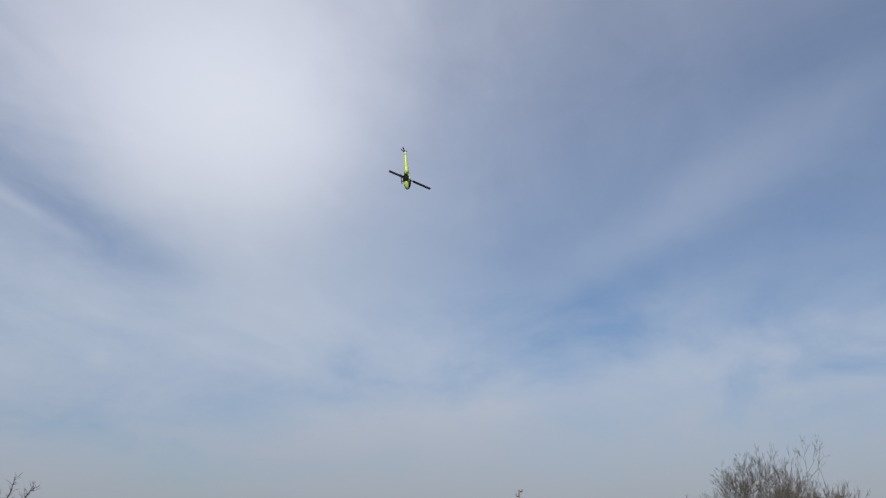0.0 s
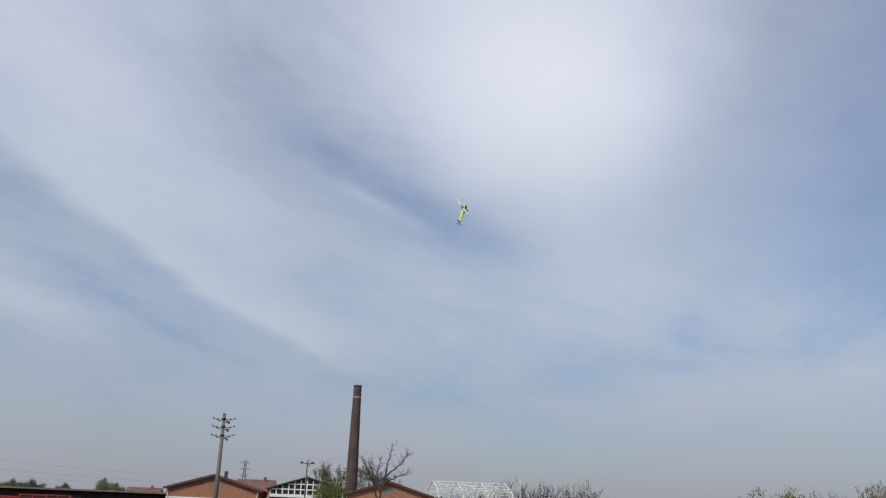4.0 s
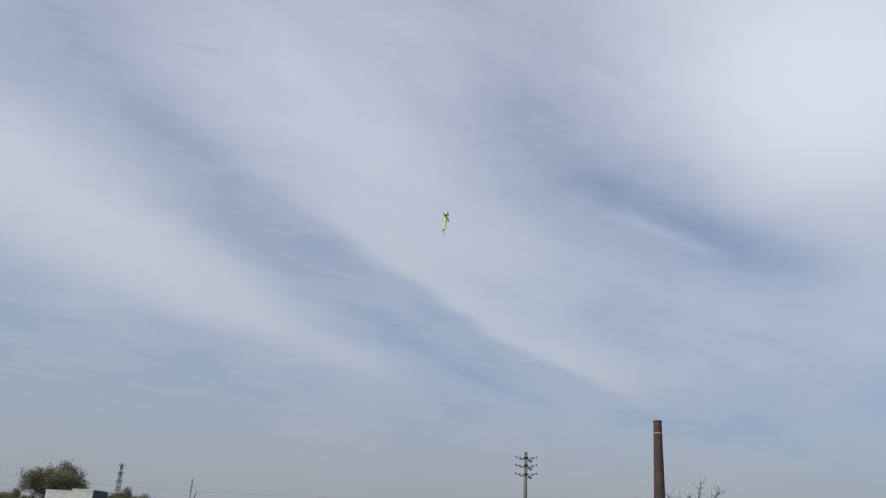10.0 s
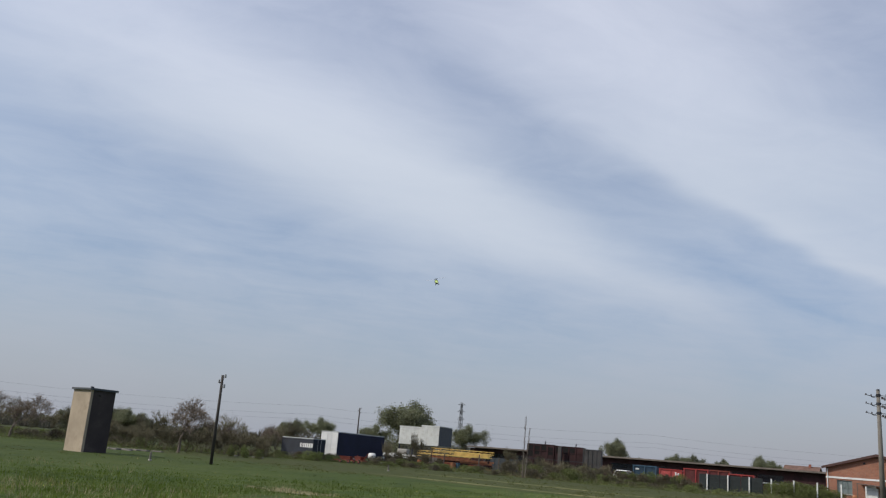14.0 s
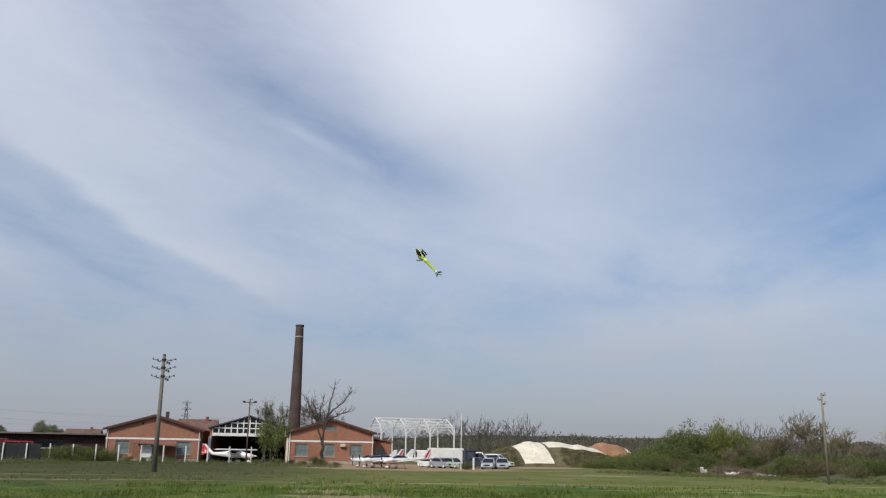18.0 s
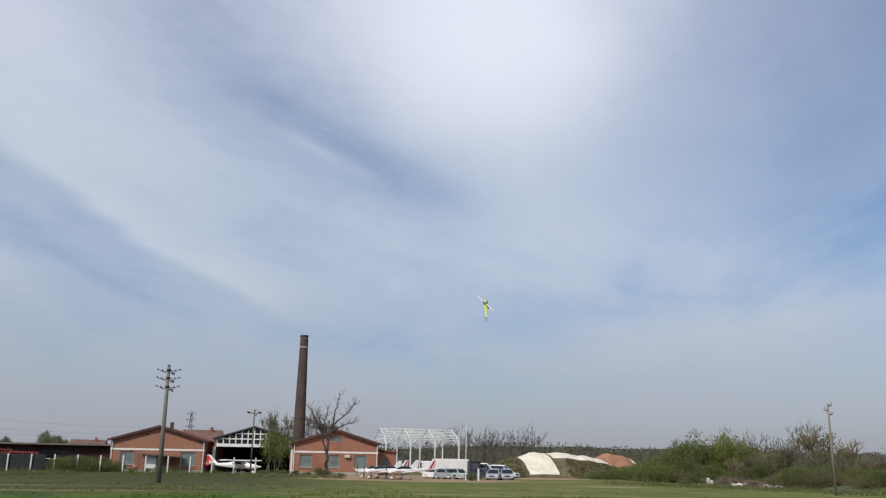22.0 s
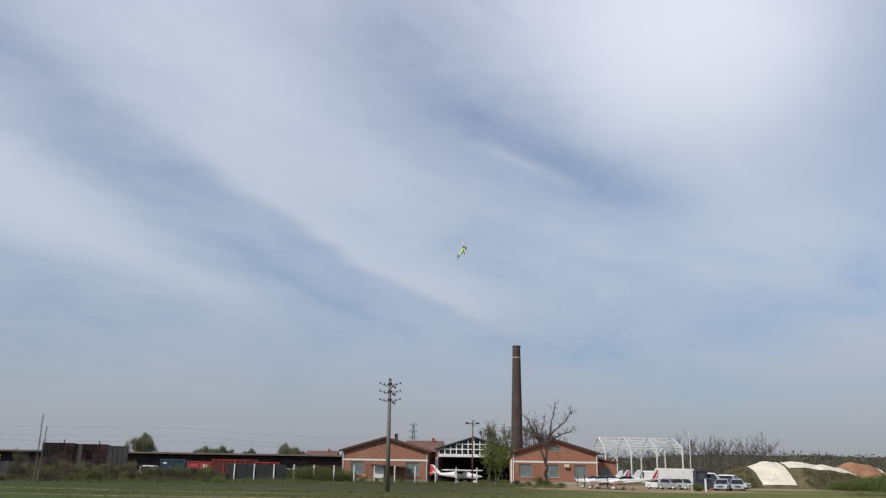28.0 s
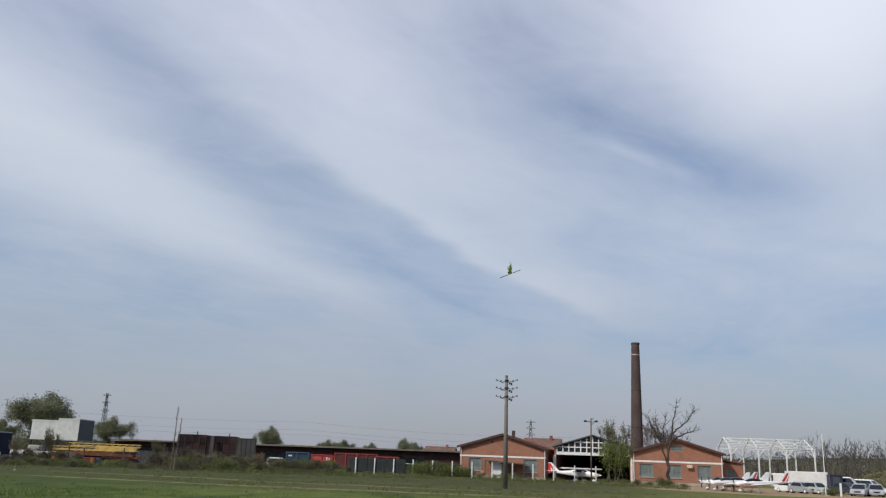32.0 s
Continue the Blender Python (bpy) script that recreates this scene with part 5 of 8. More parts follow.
def aeroplane(label, m, high, stripe=AIRRED, group="parked aircraft", low=0.88):
    """Light single-engined aeroplane, nose along +x."""
    t = thing("light_aircraft", label, "aeroplane", m @ Matrix.Diagonal((1, 1, low, 1)), group)
    body = [(-4.6, 0, 1.55, 0.05, 0.08), (-3.6, 0, 1.48, 0.13, 0.16), (-1.6, 0, 1.36, 0.34, 0.32), (-0.6, 0, 1.32, 0.48, 0.46), (0.5, 0, 1.30, 0.50, 0.48),
            (1.4, 0, 1.22, 0.47, 0.38), (2.2, 0, 1.17, 0.40, 0.32), (2.6, 0, 1.16, 0.22, 0.2)]
    if high:
        body = [(-4.6, 0, 1.50, 0.06, 0.10), (-3.6, 0, 1.42, 0.16, 0.20), (-1.8, 0, 1.36, 0.40, 0.42), (-0.7, 0, 1.40, 0.54, 0.62), (0.6, 0, 1.40, 0.56, 0.64),
                (1.3, 0, 1.22, 0.52, 0.46), (2.2, 0, 1.15, 0.42, 0.36), (2.6, 0, 1.14, 0.22, 0.2)]
    part("fuselage", Mesh().along(body, 16, 2.6), AIRWHITE, t, "", True)
    if high:
        for s in (-1, 1):
            part("cabin_window", Mesh().extrude([(-0.95, 1.55), (0.35, 1.52), (0.35, 1.92), (-0.60, 1.92)], min(0.50 * s, 0.575 * s), max(0.50 * s, 0.575 * s)), BLACKGLASS, t, "dark cabin side window")
        part("windscreen", Mesh().along([(0.42, 0, 1.72, 0.50, 0.30), (0.90, 0, 1.62, 0.50, 0.22), (1.30, 0, 1.52, 0.42, 0.10)], 14, 2.6), BLACKGLASS, t, "dark windscreen", True)
    else:
        glass = [(-1.25, 0, 1.62, 0.20, 0.10), (-0.6, 0, 1.72, 0.42, 0.27), (0.4, 0, 1.74, 0.45, 0.30), (1.15, 0, 1.55, 0.40, 0.14), (1.35, 0, 1.48, 0.3, 0.05)]
        part("canopy", Mesh().along(glass, 14, 2.4), BLACKGLASS, t, "tinted canopy glass", True)
    if high:
        part("wing", wing_mesh(10.4, 1.6, 1.1, 2.04, 0.1, 0.11, 0.015), AIRWHITE, t)
        for s in (-1, 1):
            part("wing_strut", Mesh().tube((0.1, 0.5 * s, 1.0), (0.2, 2.4 * s, 2.04), 0.04), AIRWHITE, t)
    else:
        part("wing", wing_mesh(9.2, 1.5, 1.0, 0.98, 0.2, dihedral=0.08), AIRWHITE, t)
    part("tailplane", wing_mesh(3.2, 0.95, 0.65, 1.62, -4.1, 0.07, 0.0), AIRWHITE, t)
    fin = part("fin", Mesh().extrude([(-4.75, 1.55), (-3.3, 1.6), (-4.55, 3.0), (-5.05, 3.0)], -0.05, 0.05), AIRWHITE, t)
    if high:
        part("rudder", Mesh().extrude([(-5.10, 1.20), (-4.70, 1.20), (-4.62, 2.55), (-5.02, 2.85)], -0.06, 0.06), stripe, fin, "red rudder")
    part("fin_stripe", Mesh().extrude([(-4.30, 1.62), (-3.85, 1.62), (-4.72, 2.9), (-4.98, 2.9)], -0.056, 0.056), stripe, fin, "red band on the fin")
    part("fin_stripe", Mesh().extrude([(-4.72, 1.62), (-4.48, 1.62), (-5.02, 2.6), (-5.0, 2.6)], -0.056, 0.056), stripe, fin)
    part("cheat_line", Mesh().along([(-3.6, 0, 1.42, 0.140, 0.07), (-1.6, 0, 1.30, 0.356, 0.11), (0.5, 0, 1.20, 0.516, 0.14), (2.2, 0, 1.08, 0.416, 0.12)], 16, 2.6), stripe, t, "red line along the fuselage", True)
    part("spinner", Mesh().along([(2.74, 0, 1.16, 0.16, 0.16), (2.95, 0, 1.16, 0.11, 0.11), (3.08, 0, 1.16, 0.02, 0.02)], 10), AIRWHITE, t, "", True)
    part("propeller", Mesh().box(2.8, 2.86, -0.06, 0.06, 0.3, 2.02), CARBON, t)
    for x, y in ((-0.2, 1.1), (-0.2, -1.1), (1.9, 0.0)):
        part("gear_leg", Mesh().tube((x, y * 0.4, 0.95), (x, y, 0.22), 0.05), AIRWHITE, t)
        part("wheel_spat", Mesh().along([(x - 0.35, y, 0.3, 0.02, 0.02), (x - 0.1, y, 0.26, 0.11, 0.16), (x + 0.15, y, 0.26, 0.11, 0.16), (x + 0.35, y, 0.26, 0.02, 0.03)], 8), AIRWHITE, t, "", True)
        wheel(t, x, y, 0.14, 0.14, 0.12)
    return t


aeroplane("white high-wing light aircraft with a red tail before the hangar", at(-3.62, 123.0, 0, -24, 1.03), True, low=0.80)
aeroplane("white low-wing light aircraft with red stripes parked on bare earth", at(6.98, 96.0, 0, 205, 0.82), False)
aeroplane("white and red low-wing aircraft parked beside another one", at(5.40, 98.0, 0, 212, 0.80), False)
aeroplane("plain white light aircraft behind the parked pair", at(5.95, 102.0, 0, 204, 0.82), False, AIRWHITE)
aeroplane("white light aircraft half hidden behind the others", at(4.95, 103.0, 0, 206, 0.78), False, AIRWHITE)


# ---- vehicles ----
def car(label, m, paint, length=4.0, width=1.7, height=1.48, estate=False, group="parked cars"):
    """Nose along -y, towards the field."""
    c = thing("car", label, "car", m, group)
    L, H = length / 2, height
    back = L * 0.92 if estate else L * 0.72
    low = [(-L, 0.32), (-L * 0.97, 0.66), (-L * 0.45, 0.88), (L * 0.97, 0.92), (L, 0.35)]
    body = Mesh()
    rings = []
    for x, q in ((-width / 2, 0.94), (-width / 2 + 0.06, 1.0), (width / 2 - 0.06, 1.0), (width / 2, 0.94)):
        rings.append([(x, y * q, z if z < 0.5 else z * (0.97 if q < 1 else 1.0)) for y, z in low + [(L * 0.9, 0.22), (-L * 0.9, 0.22)]])
    body.loft(rings)
    part("body", body, paint, c)
    cabin = Mesh()
    rings = []
    for z, a, b, w in ((0.86, -L * 0.5, back, width / 2 - 0.05), (H - 0.12, -L * 0.12, back - 0.28, width / 2 - 0.2), (H, -L * 0.02, back - 0.42, width / 2 - 0.3)):
        rings.append([(-w, a, z), (w, a, z), (w, b, z), (-w, b, z)])
    cabin.loft(rings[:2])
    part("glasshouse", cabin, BLACKGLASS, c, "dark windows all round")
    part("roof", Mesh().loft([[(x, y, z + 0.004) for x, y, z in rings[1]], [(x, y, z + 0.01) for x, y, z in rings[2]]]), paint, c)
    for s in (-1, 1):
        for p, q in ((rings[0], rings[1]),):
            i = 0 if s < 0 else 1
            j = 3 if s < 0 else 2
            part("pillar", Mesh().tube(p[i], q[i], 0.045, sides=4), paint, c)
            part("pillar", Mesh().tube(p[j], q[j], 0.055, sides=4), paint, c)
        part("headlight", Mesh().bevelled(s * width * 0.36 - 0.16, s * width * 0.36 + 0.16, -L * 0.985 - 0.02, -L * 0.9, 0.56, 0.74, 0.03), LAMP, c)
        part("mirror", Mesh().bevelled(s * (width / 2 + 0.02) - 0.09, s * (width / 2 + 0.02) + 0.09, -L * 0.42, -L * 0.36, 0.9, 1.03, 0.02), paint, c)
    part("grille", Mesh().box(-0.35, 0.35, -L - 0.012, -L * 0.95, 0.44, 0.60), CARBON, c)
    part("bumper", Mesh().bevelled(-width / 2 + 0.08, width / 2 - 0.08, -L - 0.05, -L * 0.94, 0.26, 0.42, 0.03), paint, c)
    for x in (-width / 2 + 0.10, width / 2 - 0.10):
        for y in (-L * 0.62, L * 0.62):
            t = part("wheel", Mesh().tube((x - 0.1, y, 0.30), (x + 0.1, y, 0.30), 0.30, sides=14), RUBBER, c)
            part("rim", Mesh().tube((x - 0.11, y, 0.30), (x + 0.11, y, 0.30), 0.18, sides=10), GALV, t)
    return c


car("silver hatchback parked on the earth yard", at(12.85, 104.0, 0, -20, 0.88), SILVER)
car("pale grey estate car parked beside the tarpaulin mound", at(13.72, 106.0, 0, -12, 0.88), SILVER, 4.2, 1.72, 1.5, True)
car("white hatchback parked behind the aircraft", at(9.05, 107.0, 0, 36, 0.86), CARWHITE)
car("pale silver small car parked near the flagpole", at(9.75, 105.5, 0, 34, 0.86), SILVER, 3.8, 1.65, 1.45)
car("pale green small car beside the flagpole", at(10.55, 105.0, 0, 30, 0.86), PALEGREEN, 3.7, 1.6, 1.5, True)
car("dark car parked behind the pale cars", at(12.2, 111.0, 0, 40, 0.9), CARDARK)
car("dark car parked among others at the yard's end", at(13.3, 112.0, 0, 20, 0.9), CARDARK)


def box_van(label, m, w, l, h, paint, group="box vans"):
    v = thing("box_van", label, "van", m, group)
    part("box", Mesh().bevelled(-w / 2, w / 2, -l / 2, l / 2, 0.75, h, 0.05), paint, v)
    part("chassis", Mesh().box(-w / 2 + 0.2, w / 2 - 0.2, -l / 2, l / 2 + 1.4, 0.5, 0.74), IRON, v)
    part("cab", Mesh().bevelled(-w / 2 + 0.1, w / 2 - 0.1, l / 2 + 0.1, l / 2 + 1.6, 0.55, 2.1, 0.12), paint, v)
    part("windscreen", Mesh().box(-w / 2 + 0.2, w / 2 - 0.2, l / 2 + 1.58, l / 2 + 1.615, 1.2, 1.9), BLACKGLASS, v)
    for y in (-l / 2 + 0.8, l / 2 + 0.8):
        wheel(v, -w / 2 + 0.25, y, 0.4, 0.4, 0.25)
        wheel(v, w / 2 - 0.25, y, 0.4, 0.4, 0.25)


box_van("white box van parked behind the small cars", at(9.98, 117.0, 0, 88), 2.1, 4.7, 2.42, WHITEPAINT)
car("white van with dark windows at the yard's end", at(12.35, 114.0, 0, 70), CARWHITE, 3.9, 1.8, 1.95, True, "box vans")
car("tall white estate with dark windows behind the silver cars", at(13.45, 118.0, 0, 55), CARWHITE, 4.2, 1.8, 1.75, True, "box vans")
kiosk = thing("site_cabin", "narrow navy site cabin beyond the flagpole", "cabin", at(11.55, 113.0, 0, 0))
part("body", Mesh().box(-0.68, 0.68, -1.0, 1.0, 0.0, 2.05), BLUECAB, kiosk)
part("roof", Mesh().bevelled(-0.74, 0.74, -1.1, 1.1, 2.054, 2.16, 0.03), BLUECAB, kiosk)
part("door", Mesh().box(-0.4, 0.4, -1.04, -1.004, 0.05, 1.95), DARKCAB, kiosk)
post = solid("marker_post", Mesh().bevelled(-0.10, 0.10, -0.06, 0.06, 0, 1.3, 0.02), WHITEPAINT, "short white post beside a bush in the yard", "post", at(11.85, 97.0))


def trailer(label, m, l, h, sidemat, backmat, sign):
    """Curtain-sided semi-trailer with its back at y=0, drawn out along +y."""
    t = thing("semi_trailer", label, "trailer", m, "parked trailers")
    w = 2.5
    part("side_curtain", Mesh().box(-w / 2, -w / 2 + 0.04, 0.12, l, 0.66, h - 0.12), sidemat, t)
    part("side_curtain", Mesh().box(w / 2 - 0.04, w / 2, 0.12, l, 0.66, h - 0.12), sidemat, t)
    part("front_panel", Mesh().box(-w / 2 + 0.05, w / 2 - 0.05, l - 0.06, l, 0.66, h - 0.12), backmat, t)
    part("roof", Mesh().bevelled(-w / 2 - 0.02, w / 2 + 0.02, 0, l + 0.02, h - 0.116, h, 0.03), GREYCAB, t)
    for s in (-1, 1):
        d = part("rear_door", Mesh().box(min(0.01 * s, s * (w / 2 - 0.02)), max(0.01 * s, s * (w / 2 - 0.02)), 0, 0.08, 0.68, h - 0.13), backmat, t)
        part("lock_rod", Mesh().tube((s * 0.3, -0.03, 0.8), (s * 0.3, -0.03, h - 0.2), 0.018), WHITEPAINT, d)
    part("bed", Mesh().box(-w / 2, w / 2, 0, l, 0.50, 0.656), IRON, t)
    part("rear_bumper", Mesh().box(-w / 2, w / 2, -0.08, 0.05, 0.30, 0.44), IRON, t)
    for y in (1.6, 2.9, 4.2):
        for s in (-1, 1):
            x = s * (w / 2 - 0.2)
            g = part("wheel", Mesh().tube((x - 0.16, y, 0.42), (x + 0.16, y, 0.42), 0.42, sides=16), RUBBER, t)
            part("rim", Mesh().tube((x - 0.17, y, 0.42), (x + 0.17, y, 0.42), 0.22, sides=10), GALV, g)
    part("landing_leg", Mesh().box(-w / 2 + 0.3, -w / 2 + 0.45, l - 3, l - 2.85, 0, 0.50), IRON, t)
    part("landing_leg", Mesh().box(w / 2 - 0.45, w / 2 - 0.3, l - 3, l - 2.85, 0, 0.50), IRON, t)
    if sign:
        # the firm's writing stands as plain pale bars
        for i, (a, b) in enumerate(((0.0, 0.5), (0.62, 1.1), (1.2, 1.5), (1.62, 1.95), (2.05, 2.5), (2.6, 2.75), (2.9, 3.3))):
            part("sign_bar", Mesh().box(w / 2 + 0.004, w / 2 + 0.012, l - 5.0 + a, l - 5.0 + b, 2.2, 2.72), WHITEPAINT, t)
    return t


trailer("semi-trailer with white rear doors and a navy side curtain", at(-42.85, 108.0, 0, 9.0), 11.4, 3.55, NAVY, WHITEPAINT, False)
gt = trailer("slate-coloured curtain-sided semi-trailer with pale lettering bars", at(-43.45, 102.0, 0, 82.0, 0.74), 8.2, 3.30, GREYCURTAIN, GREYCURTAIN, False)
for i, (a, b) in enumerate(((4.9, 5.3), (4.3, 4.75), (3.85, 4.15), (3.35, 3.7), (2.9, 3.2), (2.55, 2.7), (2.1, 2.4))):
    part("sign_bar", Mesh().box(-1.262, -1.254, 8.2 - b - 2.85, 8.2 - a - 2.85, 1.85, 2.50), WHITEPAINT, gt)


def red_machine(label, m, seed):
    """Low agricultural machine: frame, drawbar, drum and tines."""
    rnd = random.Random(seed)
    t = thing("farm_machine", label, "machine", m, "red machines")
    part("frame", Mesh().box(-1.6, 1.6, -0.5, 0.5, 0.45, 0.62).tube((-1.6, 0, 0.55), (-2.7, 0, 0.45), 0.06), DULLRED, t)
    part("hopper", Mesh().loft([[(-0.9, -0.4, 0.63), (0.9, -0.4, 0.63), (0.9, 0.4, 0.63), (-0.9, 0.4, 0.63)], [(-1.2, -0.6, 1.25), (1.2, -0.6, 1.25), (1.2, 0.6, 1.25), (-1.2, 0.6, 1.25)]]), DULLRED, t)
    for i in range(6):
        x = -1.4 + 0.56 * i
        part("tine", Mesh().line([(x, 0.5, 0.5), (x, 0.9, 0.6), (x, 1.0, 0.05)], 0.03), IRON, t)
    part("boom", Mesh().tube((1.2, 0, 0.6), (2.3, 0.2, 1.5 + 0.3 * rnd.random()), 0.07), DULLRED, t)
    wheel(t, -0.9, -0.7, 0.35, 0.35, 0.2, DULLRED)
    wheel(t, 0.9, -0.7, 0.35, 0.35, 0.2, DULLRED)
    return t


red_machine("red farm machine with a raised boom in the rough grass", at(-41.6, 101.0, 0, 12, 0.62), 1)
red_machine("red farm machine with tines standing beside another", at(-40.7, 102.0, 0, -20, 0.66), 2)
red_machine("faded red machine half hidden by weeds", at(-33.2, 118.0, 0, 8, 0.62), 3)
red_machine("faded red machine under the yellow beams", at(-34.8, 120.0, 0, -5, 0.62), 4)


def white_tank(m):
    t = thing("liquid_tank", "small white plastic tank on a stand behind the machines", "tank", m)
    part("vessel", Mesh().along([(-0.8, 0, 1.5, 0.2, 0.25), (-0.6, 0, 1.5, 0.6, 0.7), (0.6, 0, 1.5, 0.6, 0.7), (0.8, 0, 1.5, 0.2, 0.25)], 14), WHITEPAINT, t, "", True)
    part("stand", Mesh().box(-0.6, -0.5, -0.4, 0.4, 0, 0.85).box(0.5, 0.6, -0.4, 0.4, 0, 0.85), IRON, t)


white_tank(at(-39.95, 108.0, 0, 20, 0.6))


def cab_unit(label, m, w, d, h, lift):
    t = thing("site_cabin", label, "cabin", m, "grey cabins")
    part("body", Mesh().box(-w / 2, w / 2, 0.02, d, lift, lift + h), PALECAB, t)
    n = 3
    for i in range(n):
        x = -w / 2 + w * (i + 0.5) / n
        part("panel", Mesh().box(x - w / n / 2 + 0.006, x + w / n / 2 - 0.006, -0.02, 0.016, lift + 0.14, lift + h - 0.14), PALECAB, t)
    for z in (lift, lift + h - 0.12):
        part("rim", Mesh().box(-w / 2 - 0.02, w / 2 + 0.02, -0.06, 0.016, z, z + 0.12), PALECAB, t)
    part("side_panel", Mesh().box(w / 2 + 0.004, w / 2 + 0.04, 0.05, d - 0.05, lift + 0.05, lift + h - 0.05), DARKCAB, t)
    part("roof", Mesh().box(-w / 2 - 0.05, w / 2 + 0.05, -0.05, d + 0.05, lift + h + 0.004, lift + h + 0.09), PALECAB, t)
    for x in (-w / 2 + 0.1, w / 2 - 0.1):
        for y in (0.1, d - 0.3):
            part("leg", Mesh().box(x - 0.1, x + 0.1, y, y + 0.2, 0, lift - 0.004), IRON, t)


first_cabin = at(-37.55, 140.0, 0, 13)
cab_unit("pale grey sheet cabin raised on legs", first_cabin, 3.9, 5.5, 2.75, 3.05)
cab_unit("pale grey raised cabin with a dark side", first_cabin @ Matrix.Translation((3.62, -0.3, 0)), 3.1, 5.5, 3.05, 3.05)
for az, d, w, h in ((-38.75, 132.0, 2.2, 1.5), (-37.9, 133.0, 1.6, 2.2), (-39.4, 128.0, 1.3, 1.3), (-36.2, 130.0, 1.8, 1.5)):
    bale = thing("wrapped_stack", "stack of boards under a pale weathered sheet", "stack", at(az, d, 0, 20), "wrapped stacks")
    part("sheet", Mesh().bevelled(-w / 2, w / 2, -0.7, 0.7, 0.16, h, 0.14), CONCRETE, bale)
    part("pallet", Mesh().box(-w / 2, w / 2, -0.65, 0.65, 0, 0.156), WOODPOLE, bale)


def oil_drum(label, m, paint, h=0.9):
    t = thing("oil_drum", label, "drum", m, "oil drums")
    part("shell", Mesh().tube((0, 0, 0.02), (0, 0, h), 0.29, sides=16), paint, t, smooth=False)
    for z in (0.02, h * 0.34, h * 0.67, h - 0.03):
        part("hoop", Mesh().tube((0, 0, z), (0, 0, z + 0.03), 0.305, sides=16), paint, t)
    return t


def pallet_stack(label, m, n):
    t = thing("pallet_stack", label, "pallets", m, "pallet stacks")
    for k in range(n):
        z = 0.15 * k
        for y in (-0.5, 0.0, 0.5):
            part("bearer", Mesh().box(-0.6, 0.6, y - 0.05, y + 0.05, z, z + 0.098), PALEPOLE, t)
        for i in range(5):
            x = -0.52 + 0.26 * i
            part("board", Mesh().box(x - 0.06, x + 0.06, -0.55, 0.55, z + 0.1, z + 0.148), PALEPOLE, t)
    return t


def flat_trailer(m):
    """Low white flat trailer whose pale rails show below the cabins."""
    t = thing("flat_trailer", "low white flat trailer among the stacks below the cabins", "trailer", m)
    part("bed", Mesh().box(-3.2, 3.2, -1.0, 1.0, 1.05, 1.2), WOODPOLE, t)
    for y in (-1.03, 1.0):
        part("side_rail", Mesh().box(-3.25, 3.25, y, y + 0.03, 0.98, 1.42), WHITEPAINT, t)
    part("head_board", Mesh().box(-3.3, -3.252, -1.0, 1.0, 0.98, 1.9), WHITEPAINT, t)
    for x in (1.2, 2.2):
        for y in (-0.85, 0.85):
            wheel(t, x, y, 0.42, 0.42, 0.22)
    part("drawbar", Mesh().line([(-3.3, 0, 1.1), (-4.4, 0, 0.6), (-4.4, 0, 0.02)], 0.05), IRON, t)


flat_trailer(at(-38.55, 124.0, 0, 16))
pallet_stack("tall stack of bleached wooden pallets by the jibs", at(-35.9, 121.0, 0, 30), 9)
pallet_stack("stack of grey wooden pallets beside the machines", at(-37.2, 120.0, 0, 10), 7)
pallet_stack("low stack of wooden pallets in the weeds", at(-33.3, 124.0, 0, -15), 6)
for az, d, paint, label in ((-39.5, 116.0, WHITEPAINT, "white steel drum near the red machines"), (-39.25, 116.4, WHITEPAINT, "white steel drum beside another one"),
                            (-36.8, 117.5, FADED, "rusty orange steel drum in the yard"), (-34.6, 118.5, FADED, "rusty orange steel drum by the trestles"),
                            (-34.25, 118.9, BLUEPAINT, "blue steel drum by the trestles"), (-32.6, 121.5, DULLRED, "dull red steel drum beside the jibs")):
    oil_drum(label, at(az, d, 0, 0), paint)
for az, d, h in ((-39.05, 114.0, 2.1), (-36.05, 115.0, 2.4), (-35.2, 115.5, 1.9), (-32.9, 116.0, 2.2), (-31.6, 116.5, 2.0)):
    solid("wooden_post", Mesh().tube((0, 0, 0), (0.08, 0, h), 0.09, 0.07, 7), WOODPOLE, "old brown wooden fence post leaning a little", "post", at(az, d), "old posts")


def crane_beams():
    """Yellow lattice jibs lying on trestles."""
    for k, (az, d, z, rz, l) in enumerate(((-34.5, 128.0, 2.05, 36, 11.0), (-34.0, 130.5, 2.55, 33, 9.5), (-35.2, 126.0, 1.6, 37, 8.0))):
        t = thing("crane_jib", "yellow lattice crane jib lying on trestles", "crane jib", at(az, d, 0, rz), "crane jibs")
        s = 0.2
        for y, zz in ((-s, z - s), (s, z - s), (0, z + s * 0.7)):
            part("chord", Mesh().tube((-l / 2, y, zz), (l / 2, y, zz), 0.055, sides=5), YELLOWPAINT, t)
        n = int(l / 0.8)
        lace = Mesh()
        for i in range(n):
            a, b = -l / 2 + l * i / n, -l / 2 + l * (i + 1) / n
            lace.tube((a, -s, z - s), (b, 0, z + s * 0.7), 0.025, sides=3).tube((a, s, z - s), (b, 0, z + s * 0.7), 0.025, sides=3).tube((a, -s, z - s), (b, s, z - s), 0.025, sides=3)
        part("lacing", lace, YELLOWPAINT, t)
        for x in (-l * 0.35, l * 0.35):
            part("trestle", Mesh().tube((x, -0.6, 0), (x, -0.2, z - s - 0.09), 0.07).tube((x, 0.6, 0), (x, 0.2, z - s - 0.09), 0.07).box(x - 0.08, x + 0.08, -0.7, 0.7, z - s - 0.22, z - s - 0.09), IRON, t)


crane_beams()


